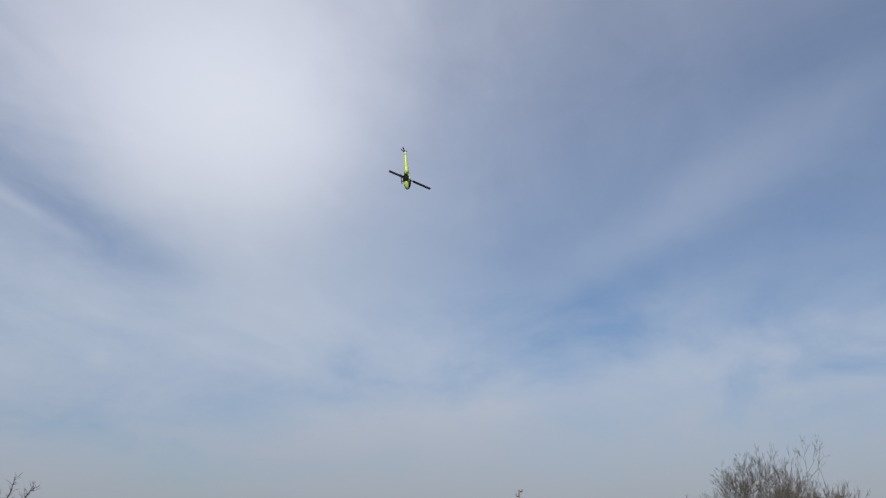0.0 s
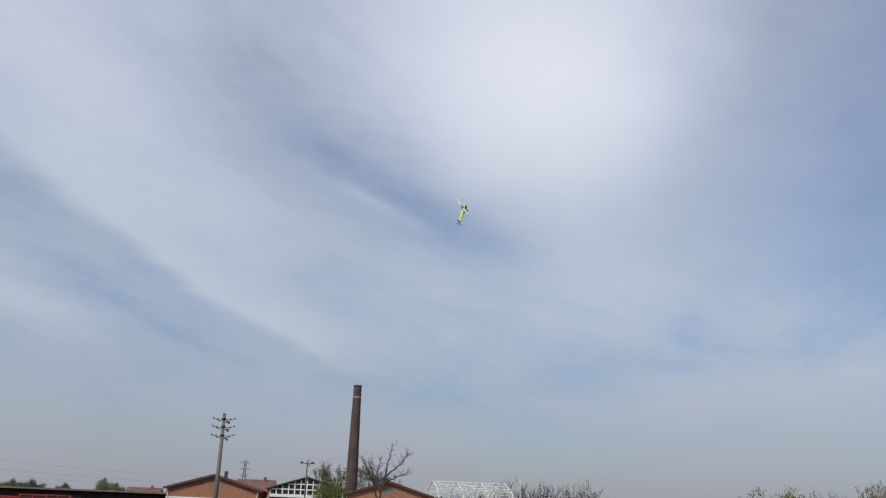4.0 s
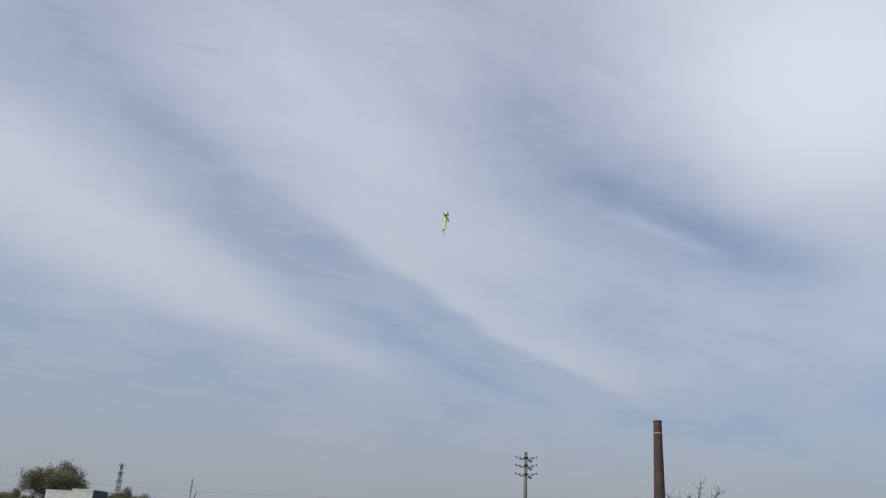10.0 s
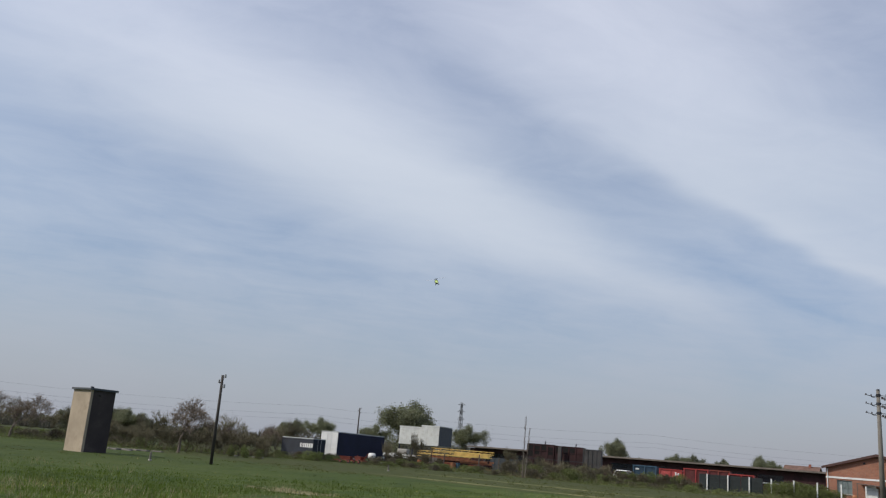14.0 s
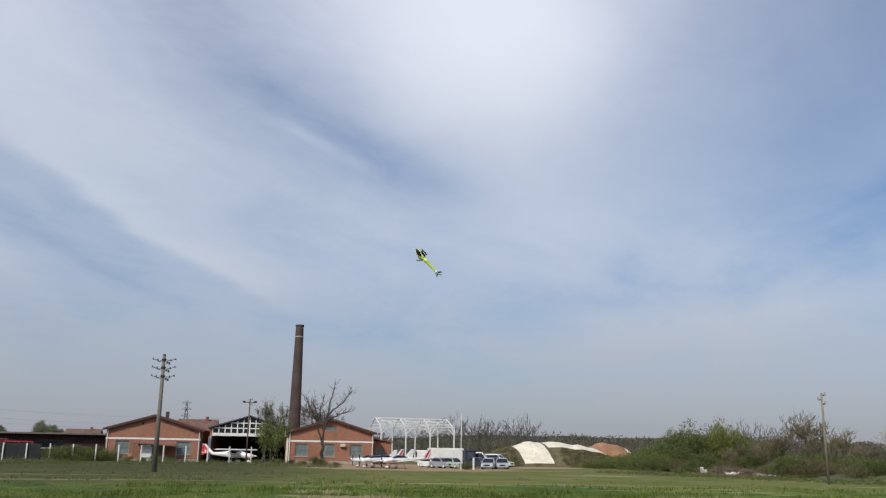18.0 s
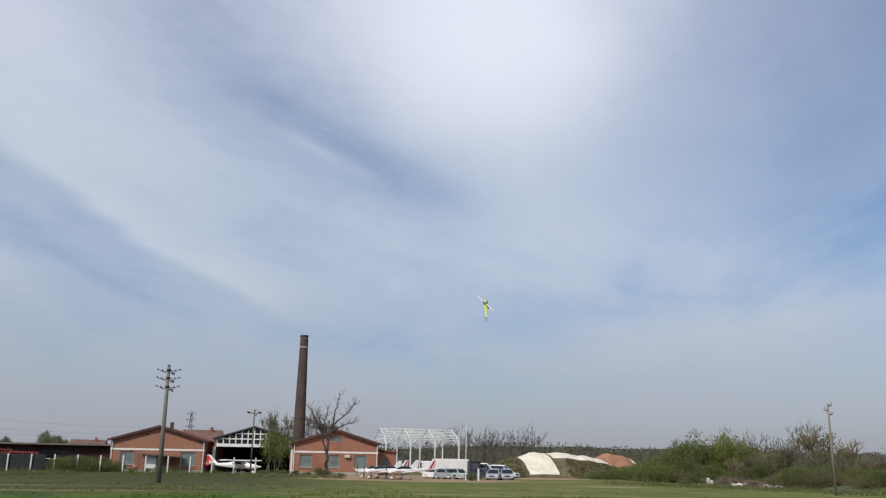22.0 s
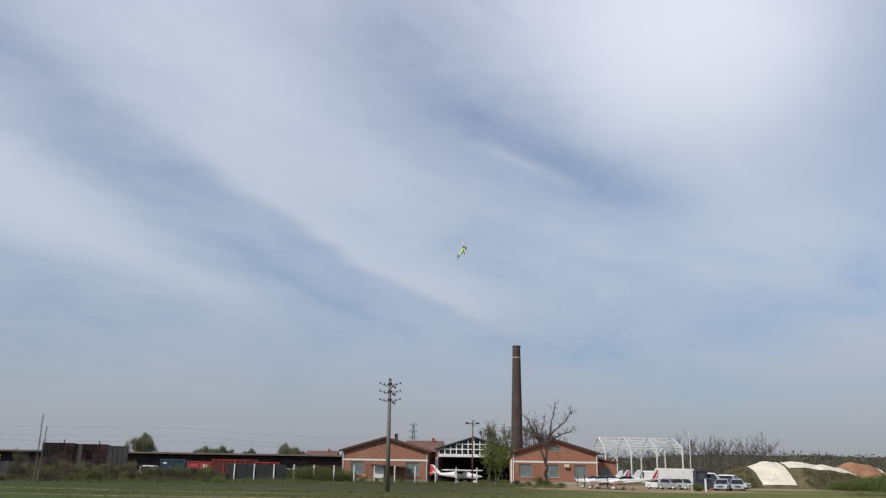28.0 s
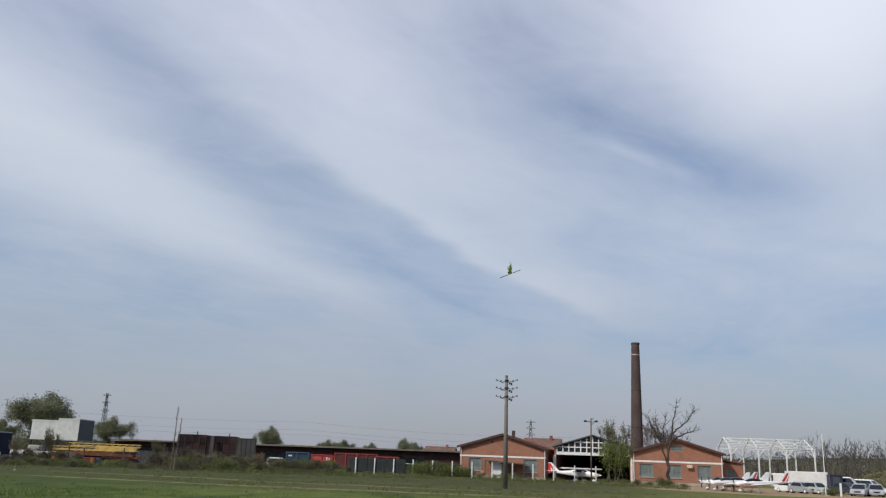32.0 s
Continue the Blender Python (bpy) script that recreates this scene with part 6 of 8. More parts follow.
def beam_stack(m, rows, length, seed):
    """Rusty steel sections piled on bearers."""
    rnd = random.Random(seed)
    t = thing("beam_stack", "pile of rusty orange-brown steel sections in the yard", "steel beams", m, "beam stacks")
    for x in (-length * 0.3, length * 0.3):
        part("bearer", Mesh().box(x - 0.1, x + 0.1, -0.9, 0.9, 0, 0.16), WOODPOLE, t)
    for k in range(rows):
        for i in range(5 - k % 2):
            y, z, off = -0.7 + 0.36 * i + 0.18 * (k % 2), 0.164 + 0.24 * k, rnd.uniform(-0.4, 0.4)
            part("beam", Mesh().box(off - length / 2, off + length / 2, y, y + 0.22, z, z + 0.04).box(off - length / 2, off + length / 2, y + 0.09, y + 0.13, z + 0.04, z + 0.18).box(off - length / 2, off + length / 2, y, y + 0.22, z + 0.18, z + 0.22), rnd.choice((FADED, FADED, RUST)), t)


girder = thing("box_girder", "heavy yellow box girder lying on top of the jibs", "girder", at(-33.35, 127.0, 0, 30), "crane jibs")
part("web", Mesh().bevelled(-2.6, 2.6, -0.35, 0.35, 1.75, 2.42, 0.05), YELLOWPAINT, girder)
for x in (-2.5, -0.85, 0.85, 2.5):
    part("stiffener", Mesh().box(x - 0.06, x + 0.06, -0.40, -0.352, 1.76, 2.40), YELLOWPAINT, girder)
for x in (-1.9, 1.9):
    part("trestle", Mesh().tube((x, -0.6, 0), (x, -0.2, 1.70), 0.07).tube((x, 0.6, 0), (x, 0.2, 1.70), 0.07).box(x - 0.08, x + 0.08, -0.6, 0.6, 1.62, 1.748), IRON, girder)
beam_stack(at(-34.9, 121.5, 0, 28), 6, 5.5, 1)
beam_stack(at(-33.2, 120.5, 0, 22), 5, 4.5, 2)
beam_stack(at(-36.4, 123.5, 0, 25), 4, 4.0, 3)


def container(label, m, w, h, d, paint, ribs=True, group="skips and containers", z=0.0):
    """Skip or container: ribbed sides over a base, its long side towards the field."""
    t = thing("container", label, "container", m, group)
    part("shell", Mesh().box(-w / 2, w / 2, 0.05, d, z + 0.12, z + h - 0.1), paint, t)
    part("top_rail", Mesh().box(-w / 2 - 0.03, w / 2 + 0.03, 0.0, 0.12, z + h - 0.098, z + h), paint, t)
    part("roof", Mesh().box(-w / 2, w / 2, 0.122, d, z + h - 0.098, z + h - 0.03), paint, t)
    part("skid", Mesh().box(-w / 2, w / 2, 0.02, 0.2, z, z + 0.118), IRON, t)
    part("skid", Mesh().box(-w / 2, w / 2, d - 0.2, d, z, z + 0.118), IRON, t)
    n = max(3, int(w / (1.05 if paint is RUST else 0.6)))
    rnd = random.Random(int(w * 100 + z * 37 + m.translation.x * 10))
    for i in range(n + 1):
        x = -w / 2 + w * i / n + (rnd.uniform(-0.12, 0.12) if paint is RUST and 0 < i < n else 0.0)
        part("rib", Mesh().box(x - 0.05, x + 0.05, -0.02, 0.046, z + 0.12, z + h - 0.1), paint, t)
    if paint is RUST:
        # black plates of uneven size between the posts; their colour stands for shade inside openings
        for i in range(n):
            x = -w / 2 + w * (i + 0.5) / n
            if rnd.random() < 0.8:
                lo = z + h * rnd.choice((0.15, 0.30, 0.50))
                part("dark_plate", Mesh().box(x - w / n / 2 + 0.14, x + w / n / 2 - 0.14, 0.036, 0.047, lo, z + h - rnd.uniform(0.16, 0.5)), BLACKIN, t, "black plate between the posts, coloured as an unlit opening")
        part("cross_rail", Mesh().box(-w / 2, w / 2, -0.06, -0.022, z + h * 0.55, z + h * 0.55 + 0.09), paint, t)
    return t


def skip(label, m, w, h, d, paint, panel, marks=()):
    """Open-topped steel skip: a heavy frame round sunken panels, its long side towards the field."""
    t = thing("container", label, "container", m, "skips and containers")
    b = 0.16
    part("back_wall", Mesh().box(-w / 2, w / 2, d - 0.1, d, 0.2, h - 0.05), paint, t)
    for s in (-1, 1):
        part("side_wall", Mesh().box(min(s * w / 2, s * (w / 2 - 0.1)), max(s * w / 2, s * (w / 2 - 0.1)), 0.16, d - 0.102, 0.2, h - 0.05), paint, t)
    part("floor", Mesh().box(-w / 2, w / 2, 0.0, d, 0.10, 0.198), paint, t)
    part("top_rail", Mesh().box(-w / 2 - 0.04, w / 2 + 0.04, -0.05, 0.15, h - b, h), paint, t)
    part("bottom_rail", Mesh().box(-w / 2 - 0.02, w / 2 + 0.02, -0.03, 0.15, 0.2, 0.2 + b), paint, t)
    n = 2
    for i in range(n + 1):
        x = -w / 2 + 0.08 + (w - 0.16) * i / n
        part("post", Mesh().box(x - 0.08, x + 0.08, -0.04, 0.15, 0.202 + b, h - b - 0.002), paint, t)
    for i in range(n):
        x0, x1 = -w / 2 + 0.162 + (w - 0.16) * i / n, -w / 2 - 0.002 + (w - 0.16) * (i + 1) / n
        part("panel", Mesh().box(x0, x1, 0.08, 0.13, 0.202 + b, h - b - 0.002), panel, t)
    for x, z, sx, sz in marks:
        part("mark", Mesh().box(x, x + sx, -0.02, 0.076, z, z + sz), WHITEPAINT, t, "plain white mark on the skip's side")
    for x in (-w / 2 + 0.3, w / 2 - 0.5):
        part("runner", Mesh().box(x, x + 0.2, 0.05, d - 0.05, 0, 0.098), IRON, t)
    return t


skip("blue steel skip with sunken dark panels in the yard", at(-22.2, 150, 0, 14), 3.9, 2.75, 2.3, BLUEPAINT, BLUESHADE, [(-1.5, 2.0, 0.6, 0.25)])
skip("red steel skip with pale red panels and white marks", at(-20.6, 149, 0, 12), 3.7, 2.5, 2.3, REDPAINT, PALERED, [(0.75, 1.5, 0.22, 0.55), (1.15, 1.5, 0.22, 0.45)])
skip("dull red steel skip with dark panels in a row", at(-19.05, 147, 0, 10), 3.9, 2.85, 2.3, REDPAINT, REDSHADE)
skip("red steel skip rising behind the dark screens", at(-16.35, 140, 0, 10), 3.7, 2.5, 2.3, REDPAINT, REDSHADE)
skip("dull red skip beyond the screens", at(-17.7, 150, 0, 10), 3.6, 2.9, 2.3, DULLRED, REDSHADE)
pipe_rack = thing("pipe_rack", "rack of pale steel pipes and rods behind the fence", "rack", at(-14.6, 134, 0, 8), "yard clutter")
for x in (-1.6, 1.6):
    part("upright", Mesh().box(x - 0.06, x + 0.06, -0.06, 0.06, 0, 2.1), IRON, pipe_rack)
    part("foot", Mesh().box(x - 0.05, x + 0.05, -0.5, 0.5, 0, 0.08), IRON, pipe_rack)
    part("arm", Mesh().box(x - 0.05, x + 0.05, -0.5, -0.062, 1.4, 1.5), IRON, pipe_rack)
for k in range(5):
    part("pipe", Mesh().tube((-2.3 + 0.1 * k, -0.14 - 0.08 * k, 1.545), (2.2 + 0.12 * (k % 3), -0.14 - 0.08 * k, 1.545), 0.04, sides=6), (GALV, DULLSTEEL)[k % 2], pipe_rack)
container("dark grey skip at the end of the row", at(-31.3, 140, 0, 18), 4.2, 2.0, 2.2, DARKCAB)
for k in range(2):
    container("rust-brown open-sided steel bin stacked on another", at(-28.9, 138.5, 0, 16), 4.3, 2.35, 3.0, RUST, z=2.37 * k, group="rusty bins")
    container("rust-brown dented steel bin, part of a stack", at(-27.05, 137.5, 0, 16), 4.3, 2.30, 3.0, RUST, z=2.32 * k, group="rusty bins")
container("weathered grey steel container at the end of the rusty stack", at(-25.55, 136.0, 0, 20), 2.7, 4.4, 3.0, OLDSHEET, group="rusty bins")
pillar = solid("steel_pillar", Mesh().bevelled(-0.28, 0.28, -0.28, 0.02, 0, 4.55, 0.04), OLDSHEET, "pale grey steel pillar before the rusty stack", "pillar", at(-27.62, 137.2, 0, 16))
for az, z in ((-28.6, 4.74), (-26.6, 4.64)):
    solid("vent_pipe", Mesh().tube((0, 0, 0), (0, 0, 0.45), 0.08, sides=8).tube((0, 0, 0.452), (0, 0, 0.56), 0.14, 0.05, 8), IRON, "short iron vent pipe on top of the rusty stack", "pipe", at(az, 138.8, z - 0.10))
car("white van-like car parked between the skips", at(-23.3, 142, 0, 80), CARWHITE, 4.2, 1.75, 1.7, True)


# ---- mound, heap and rubble ----
def mound_height(x, half, h, lumps, seed):
    f = max(0.0, 1 - (x / half) ** 2)
    return h * f ** 0.42 * (1 + lumps * noise.noise(Vector((x * 0.45, seed, 0.0))))


def heap(name, label, m, half, depth, h, material, seed, lumps=0.12, nx=36, ny=14, lift=0.0, span=(-1.0, 1.0), front=(-1.0, 1.0), slant=(0.0, 0.0), category="mound"):
    """A ridge-shaped heap; lift, span and front give a sheet that lies over part of it."""
    me = Mesh()
    for j in range(ny + 1):
        v = front[0] + (front[1] - front[0]) * j / ny
        for i in range(nx + 1):
            w = 1 - j / ny
            u0, u1 = span[0] + slant[0] * w, span[1] + slant[1] * w
            u = u0 + (u1 - u0) * i / nx + (0.012 * noise.noise(Vector((v * 9, u0 * 7 + i % nx, 2.0))) if lift and i in (0, nx) else 0.0)
            z = mound_height(u * half, half, h, lumps, seed) * max(0.0, 1 - abs(v) ** 1.7)
            z += 0.12 * noise.noise(Vector((u * half * 1.1, v * depth * 1.1, seed))) * (1 - abs(v))
            me.v.append((u * half, v * depth, max(z, 0.0) + lift))
    for j in range(ny):
        for i in range(nx):
            a = j * (nx + 1) + i
            me.f.append((a, a + 1, a + nx + 2, a + nx + 1))
    return solid(name, me, material, label, category, m, smooth=True)


MOUND = at(16.75, 135.0)
heap("earth_mound", "long overgrown earth mound with rank weeds", MOUND, 10.3, 6.3, 3.6, DRYTURF, 3.0)


def mound_weeds(name, material, label, count, seed, size):
    """Low growth on the mound wherever no sheet covers it."""
    rnd = random.Random(seed)
    me = Mesh()
    for _ in range(count):
        u, v = rnd.uniform(-0.97, 0.97), -rnd.random() ** 0.6 * 0.97
        if not (u < -0.60 or (u > 0.06 and v < -0.50)) or noise.noise(Vector((u * 9, v * 5, seed))) < rnd.uniform(-0.5, 0.3):
            continue
        z = mound_height(u * 10.3, 10.3, 3.6, 0.12, 3.0) * max(0.0, 1 - abs(v) ** 1.7)
        for _ in range(5):
            leaf_faces(me.v, me.f, rnd, MOUND @ Vector((u * 10.3 + rnd.gauss(0, 0.2), v * 6.3 + rnd.gauss(0, 0.2), max(z, 0) + rnd.uniform(0.0, 0.35))), size)
    solid(name, me, material, label, "weeds", kind="stuff")


mound_weeds("mound_weeds", DRYLEAF, "dry brown weeds on the bare flanks of the mound", 2600, 61, 0.10)
mound_weeds("mound_nettles", GREENLEAF, "fresh green weeds scattered over the mound", 900, 62, 0.09)
heap("tarpaulin", "pale cream tarpaulin draped down the front of the mound", MOUND, 10.3, 6.3, 3.6, TARP, 3.0, lift=0.10, span=(-0.58, -0.17), slant=(0.07, 0.10), front=(-0.93, 0.12), nx=26, ny=26, category="tarpaulin")
heap("tarpaulin", "strip of pale tarpaulin along the crest of the mound", MOUND, 10.3, 6.3, 3.6, TARP, 3.0, lift=0.09, span=(-0.165, 0.80), slant=(0.10, 0.06), front=(-0.42, 0.15), nx=30, ny=12, category="tarpaulin")
heap("earth_heap", "bare heap of reddish earth", at(20.5, 146.0), 4.9, 4.0, 3.75, EARTH, 8.0, 0.10)
heap("tarpaulin_scrap", "crumpled scrap of white sheeting on the earth heap", at(20.5, 146.0), 4.9, 4.0, 3.75, TARP, 8.0, 0.10, lift=0.10, span=(0.50, 0.80), slant=(0.10, 0.0), front=(-0.45, 0.1), nx=8, ny=8, category="tarpaulin")
heap("bramble_bank", "low bank overgrown with brambles and grass", at(42.0, 100.0, 0, -40), 11, 5.0, 1.1, TURF, 12.0, 0.4, 60, 12, category="bank")
heap("bramble_bank", "overgrown bank below the bare trees", at(50.0, 86.0, 0, -50), 26, 6.0, 1.0, TURF, 17.0, 0.4, 50, 12, category="bank")


def rubble():
    rnd = random.Random(8)
    for az, d, n, s in ((26.2, 104.0, 6, 0.22), (27.6, 104.0, 16, 0.26), (28.5, 102.0, 40, 0.34), (29.6, 99.5, 26, 0.30), (30.2, 97.5, 12, 0.28)):
        for _ in range(n):
            w, q, h = rnd.uniform(0.3, 1.0) * s, rnd.uniform(0.3, 1.0) * s, rnd.uniform(0.3, 0.8) * s
            m = at(az + rnd.gauss(0, 0.35), d + rnd.gauss(0, 1.0), 0, rnd.uniform(0, 180))
            me = Mesh()
            ring = lambda z, k: [(w * k * math.cos(t) * rnd.uniform(0.7, 1.1), q * k * math.sin(t) * rnd.uniform(0.7, 1.1), z) for t in (i * 1.0472 for i in range(6))]
            me.loft([ring(0, 1), ring(h * 0.6, 1.05), ring(h, 0.6)])
            solid("stone", me, rnd.choice((CONCRETE, WHITEPAINT, CONCRETE, POLEGREY)), "pale broken piece of rubble at the bank's foot", "rubble", m, "rubble heap")
    ch = thing("armchair", "discarded white armchair standing among the rubble", "chair", at(26.5, 105.0, 0, 15, 0.6))
    part("seat", Mesh().bevelled(-0.4, 0.4, -0.45, 0.3, 0.15, 0.5, 0.06), WHITEPAINT, ch)
    part("backrest", Mesh().bevelled(-0.42, 0.42, 0.302, 0.5, 0.15, 1.15, 0.08), WHITEPAINT, ch)
    part("armrest", Mesh().bevelled(-0.56, -0.404, -0.45, 0.3, 0.1, 0.72, 0.05), WHITEPAINT, ch)
    part("armrest", Mesh().bevelled(0.404, 0.56, -0.45, 0.3, 0.1, 0.72, 0.05), WHITEPAINT, ch)
    for x, y in ((-0.35, -0.4), (0.35, -0.4), (-0.35, 0.4), (0.35, 0.4)):
        part("leg", Mesh().tube((x, y, 0), (x, y, 0.15), 0.03), IRON, ch)


rubble()


# ---- trees and scrub ----
def far_woods():
    """Bare far woods as masses of twigs, higher and lower along the horizon."""
    rnd = random.Random(21)
    me = Mesh()
    top = lambda az: (1.15 + 0.16 * noise.noise(Vector((az * 0.25, 3.0, 0)))) + (0.22 if 9 < az < 30 else 0.0) - (0.45 if az < -10 else 0.0) - (0.25 if az < -44 else 0.0)
    az = -75.0
    while az < 72:
        az += rnd.uniform(0.06, 0.26)
        d = rnd.uniform(285, 345)
        peak = 1.8 + d * math.tan(radians(top(az) + rnd.gauss(0, 0.09)))
        wide = rnd.uniform(1.2, 2.8)
        for _ in range(16):
            # upright twigs fanning to a rounded top
            off = rnd.gauss(0, wide * 0.55)
            tip = peak * (1.0 - 0.30 * min(1.0, abs(off) / wide) - 0.22 * rnd.random())
            p = at(az, d + rnd.uniform(-4, 4)).translation
            side = Vector((p.y, -p.x, 0)).normalized()
            foot, top_at = p + side * off * 0.6, p + side * (off * 1.25) + Vector((0, 0, tip))
            mid = foot.lerp(top_at, 0.55)
            n = len(me.v)
            w = rnd.uniform(0.04, 0.11)
            me.v += [tuple(foot - side * w), tuple(foot + side * w), tuple(mid + side * w * 1.7), tuple(top_at), tuple(mid - side * w * 1.7)]
            me.f.append((n, n + 1, n + 2, n + 3, n + 4))
        for _ in range(70):
            h = rnd.random() ** 0.8
            p = at(az, d, peak * (0.06 + 0.84 * h)).translation
            leaf_faces(me.v, me.f, rnd, p + Vector((rnd.gauss(0, wide), rnd.gauss(0, wide), 0)), 0.42)
    solid("far_woods", me, WOODLEAF, "far belt of still bare woodland along the horizon", "woods", kind="stuff")
    # added upright sheet behind the twigs; its dark colour stands for the woods' shade
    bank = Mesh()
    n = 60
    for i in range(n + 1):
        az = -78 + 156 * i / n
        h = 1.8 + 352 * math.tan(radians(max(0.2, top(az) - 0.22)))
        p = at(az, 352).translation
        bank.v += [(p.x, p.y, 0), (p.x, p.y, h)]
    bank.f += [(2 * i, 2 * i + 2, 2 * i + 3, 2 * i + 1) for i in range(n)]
    solid("wood_shade", bank, surface("wood_shade_tone", (0.058, 0.056, 0.042), 0.95, var=0.4, scale=0.15, fine=1.5), "added dark sheet behind the far woods, coloured as the shade among them", "woods", kind="stuff")


far_woods()

# tall bare trees beyond the bramble bank
grove = [tree("tall bare tree with fine grey-brown twigs beyond the brambles", at(48.5, 88), 31, 11.6, BARK, level=5, spread=0.46, kids=2, trunk=0.27, trunks=3, thick=0.011, lift=0.16, least=0.012, ivy=0.55),
         tree("tall bare tree with ivy on its limbs beyond the brambles", at(47.3, 90, 0, 180), 32, 11.2, BARK, level=5, spread=0.46, kids=2, trunk=0.28, trunks=3, thick=0.012, lift=0.16, least=0.012, ivy=0.50),
         tree("bare many-stemmed tree with a wide open crown", at(45.25, 86), 33, 7.2, BARK, level=4, spread=0.42, trunk=0.27, trunks=6, thick=0.009, lift=0.20, least=0.012)]
for whole in grove:
    whole.scale = (0.75, 0.75, 1.0)
for az, d, h, k in ((49.3, 92, 11.0, 0), (50.1, 90, 10.2, 1), (49.9, 96, 8.6, 2), (47.6, 93, 9.4, 1), (50.0, 87, 8.6, 1), (45.9, 91, 6.9, 2), (44.6, 92, 5.2, 2), (47.9, 89, 11.2, 0), (49.0, 95, 10.4, 0), (51.2, 96, 6.8, 2), (51.3, 88, 12.2, 0),
                    (52.0, 92, 9.0, 1), (53.2, 90, 8.2, 2), (54.4, 92, 6.6, 2), (56.0, 88, 6.0, 1), (57.8, 92, 6.4, 2), (59.6, 88, 6.0, 1), (61.5, 90, 6.2, 2), (63.5, 92, 6.4, 1), (55.2, 95, 6.4, 2), (46.3, 94, 6.9, 2), (48.1, 91, 10.8, 1), (48.9, 86, 9.6, 1), (50.5, 93, 8.0, 0)):
    base = (11.6, 11.2, 7.2)[k]
    put_copy(grove[k], at(az, d, 0, az * 77 % 360), h / base * 0.72, h / base * 0.72, h / base)
tree("small tree in pale blossom below the bare grove", at(48.6, 83.0), 57, 3.4, PALEBARK, PALELEAF, 6, 0.06, 0.22, level=4, spread=0.5, trunk=0.26, trunks=3, thick=0.010, lift=0.2)

def dead_tree():
    """An old stem that forks low, with a few long crooked limbs and short broken twigs."""
    t = thing("tree", "dead bare tree with a few long crooked limbs before the shed", "tree", at(1.85, 117.0, 0, 0, 0.94), "trees")
    rnd = random.Random(77)
    limbs = (("trunk", 0.27, 0.20, ((0, 0, 0), (-0.10, 0, 1.5), (0.0, 0.05, 2.9))),
             ("limb", 0.145, 0.036, ((0, 0.05, 2.8), (-0.6, -0.2, 4.6), (-1.3, -0.1, 6.6), (-2.1, 0.3, 8.2), (-2.7, 0.4, 9.4))),
             ("limb", 0.175, 0.036, ((0, 0.05, 2.8), (0.25, 0.2, 5.0), (0.7, 0.1, 7.0), (0.9, -0.3, 9.0), (1.4, -0.2, 11.2))),
             ("limb", 0.12, 0.040, ((0.33, 0.18, 5.4), (1.5, 0.9, 6.7), (2.6, 1.2, 7.2), (3.6, 1.3, 7.5))),
             ("limb", 0.12, 0.040, ((0.7, 0.1, 7.0), (1.9, -0.5, 8.0), (2.9, -0.8, 9.0), (3.8, -0.7, 10.1))),
             ("limb", 0.11, 0.040, ((0.1, 0.1, 4.0), (-0.35, 0.8, 6.2), (-0.5, 1.0, 7.7), (-0.1, 1.2, 9.3))),
             ("limb", 0.08, 0.035, ((-1.2, -0.1, 6.4), (-1.2, -0.8, 7.6), (-1.5, -1.1, 8.9))))
    for name, r0, r1, path in limbs:
        # bend each limb a little between its joints
        pts = [Vector(path[0])]
        for a, b in zip(path, path[1:]):
            for w in (0.34, 0.67, 1.0):
                j = 0.10 if w < 1 else 0.0
                pts.append(Vector(a).lerp(Vector(b), w) + Vector((rnd.gauss(0, j), rnd.gauss(0, j), rnd.gauss(0, j * 0.5))))
        me, n = Mesh(), len(pts) - 1
        for i in range(n):
            me.tube(pts[i], pts[i + 1], r0 + (r1 - r0) * i / n, r0 + (r1 - r0) * (i + 1) / n, 7)
        if name == "limb":
            for i in range(3, n + 1):
                for _ in range(4 if i < n else 5):
                    run = (pts[i] - pts[i - 1]).normalized()
                    d = (run * 0.7 + Vector((rnd.gauss(0, 0.75), rnd.gauss(0, 0.75), rnd.gauss(0.35, 0.4)))).normalized()
                    long = rnd.uniform(0.5, 1.8)
                    mid = pts[i] + d * long * 0.5
                    d2 = (d + Vector((rnd.gauss(0, 0.4), rnd.gauss(0, 0.4), rnd.gauss(0.2, 0.3)))).normalized()
                    me.tube(pts[i], mid, 0.026, 0.019, 4)
                    me.tube(mid, mid + d2 * long * 0.5, 0.019, 0.010, 4)
                    d3 = (d + Vector((rnd.gauss(0, 0.8), rnd.gauss(0, 0.8), 0.2))).normalized()
                    me.tube(mid, mid + d3 * long * 0.4, 0.017, 0.009, 4)
        part(name, me, DARKBARK, t)


dead_tree()
tree("young tree in fresh leaf with a slim open crown", at(-1.95, 113.0), 14, 8.2, BARK, SPRINGLEAF, 2, 0.085, 0.24, low=0.6, level=4, spread=0.30, kink=0.2, trunk=0.30, trunks=2, thick=0.009, lift=0.55)
tree("slender young tree in fresh leaf beside another one", at(-0.95, 112.0), 19, 7.4, BARK, SPRINGLEAF, 2, 0.085, 0.24, low=0.6, level=4, spread=0.30, kink=0.2, trunk=0.30, trunks=1, thick=0.010, lift=0.6)
tree("low young tree in fresh leaf between two taller ones", at(-1.5, 111.5), 23, 5.2, BARK, SPRINGLEAF, 3, 0.085, 0.28, low=0.8, level=3, spread=0.34, trunk=0.26, trunks=3, thick=0.010, lift=0.35)
tree("bare tree behind the brick shed", at(0.95, 152.0), 15, 10.9, BARK, level=5, spread=0.5, trunk=0.28, trunks=3, thick=0.013, least=0.022)
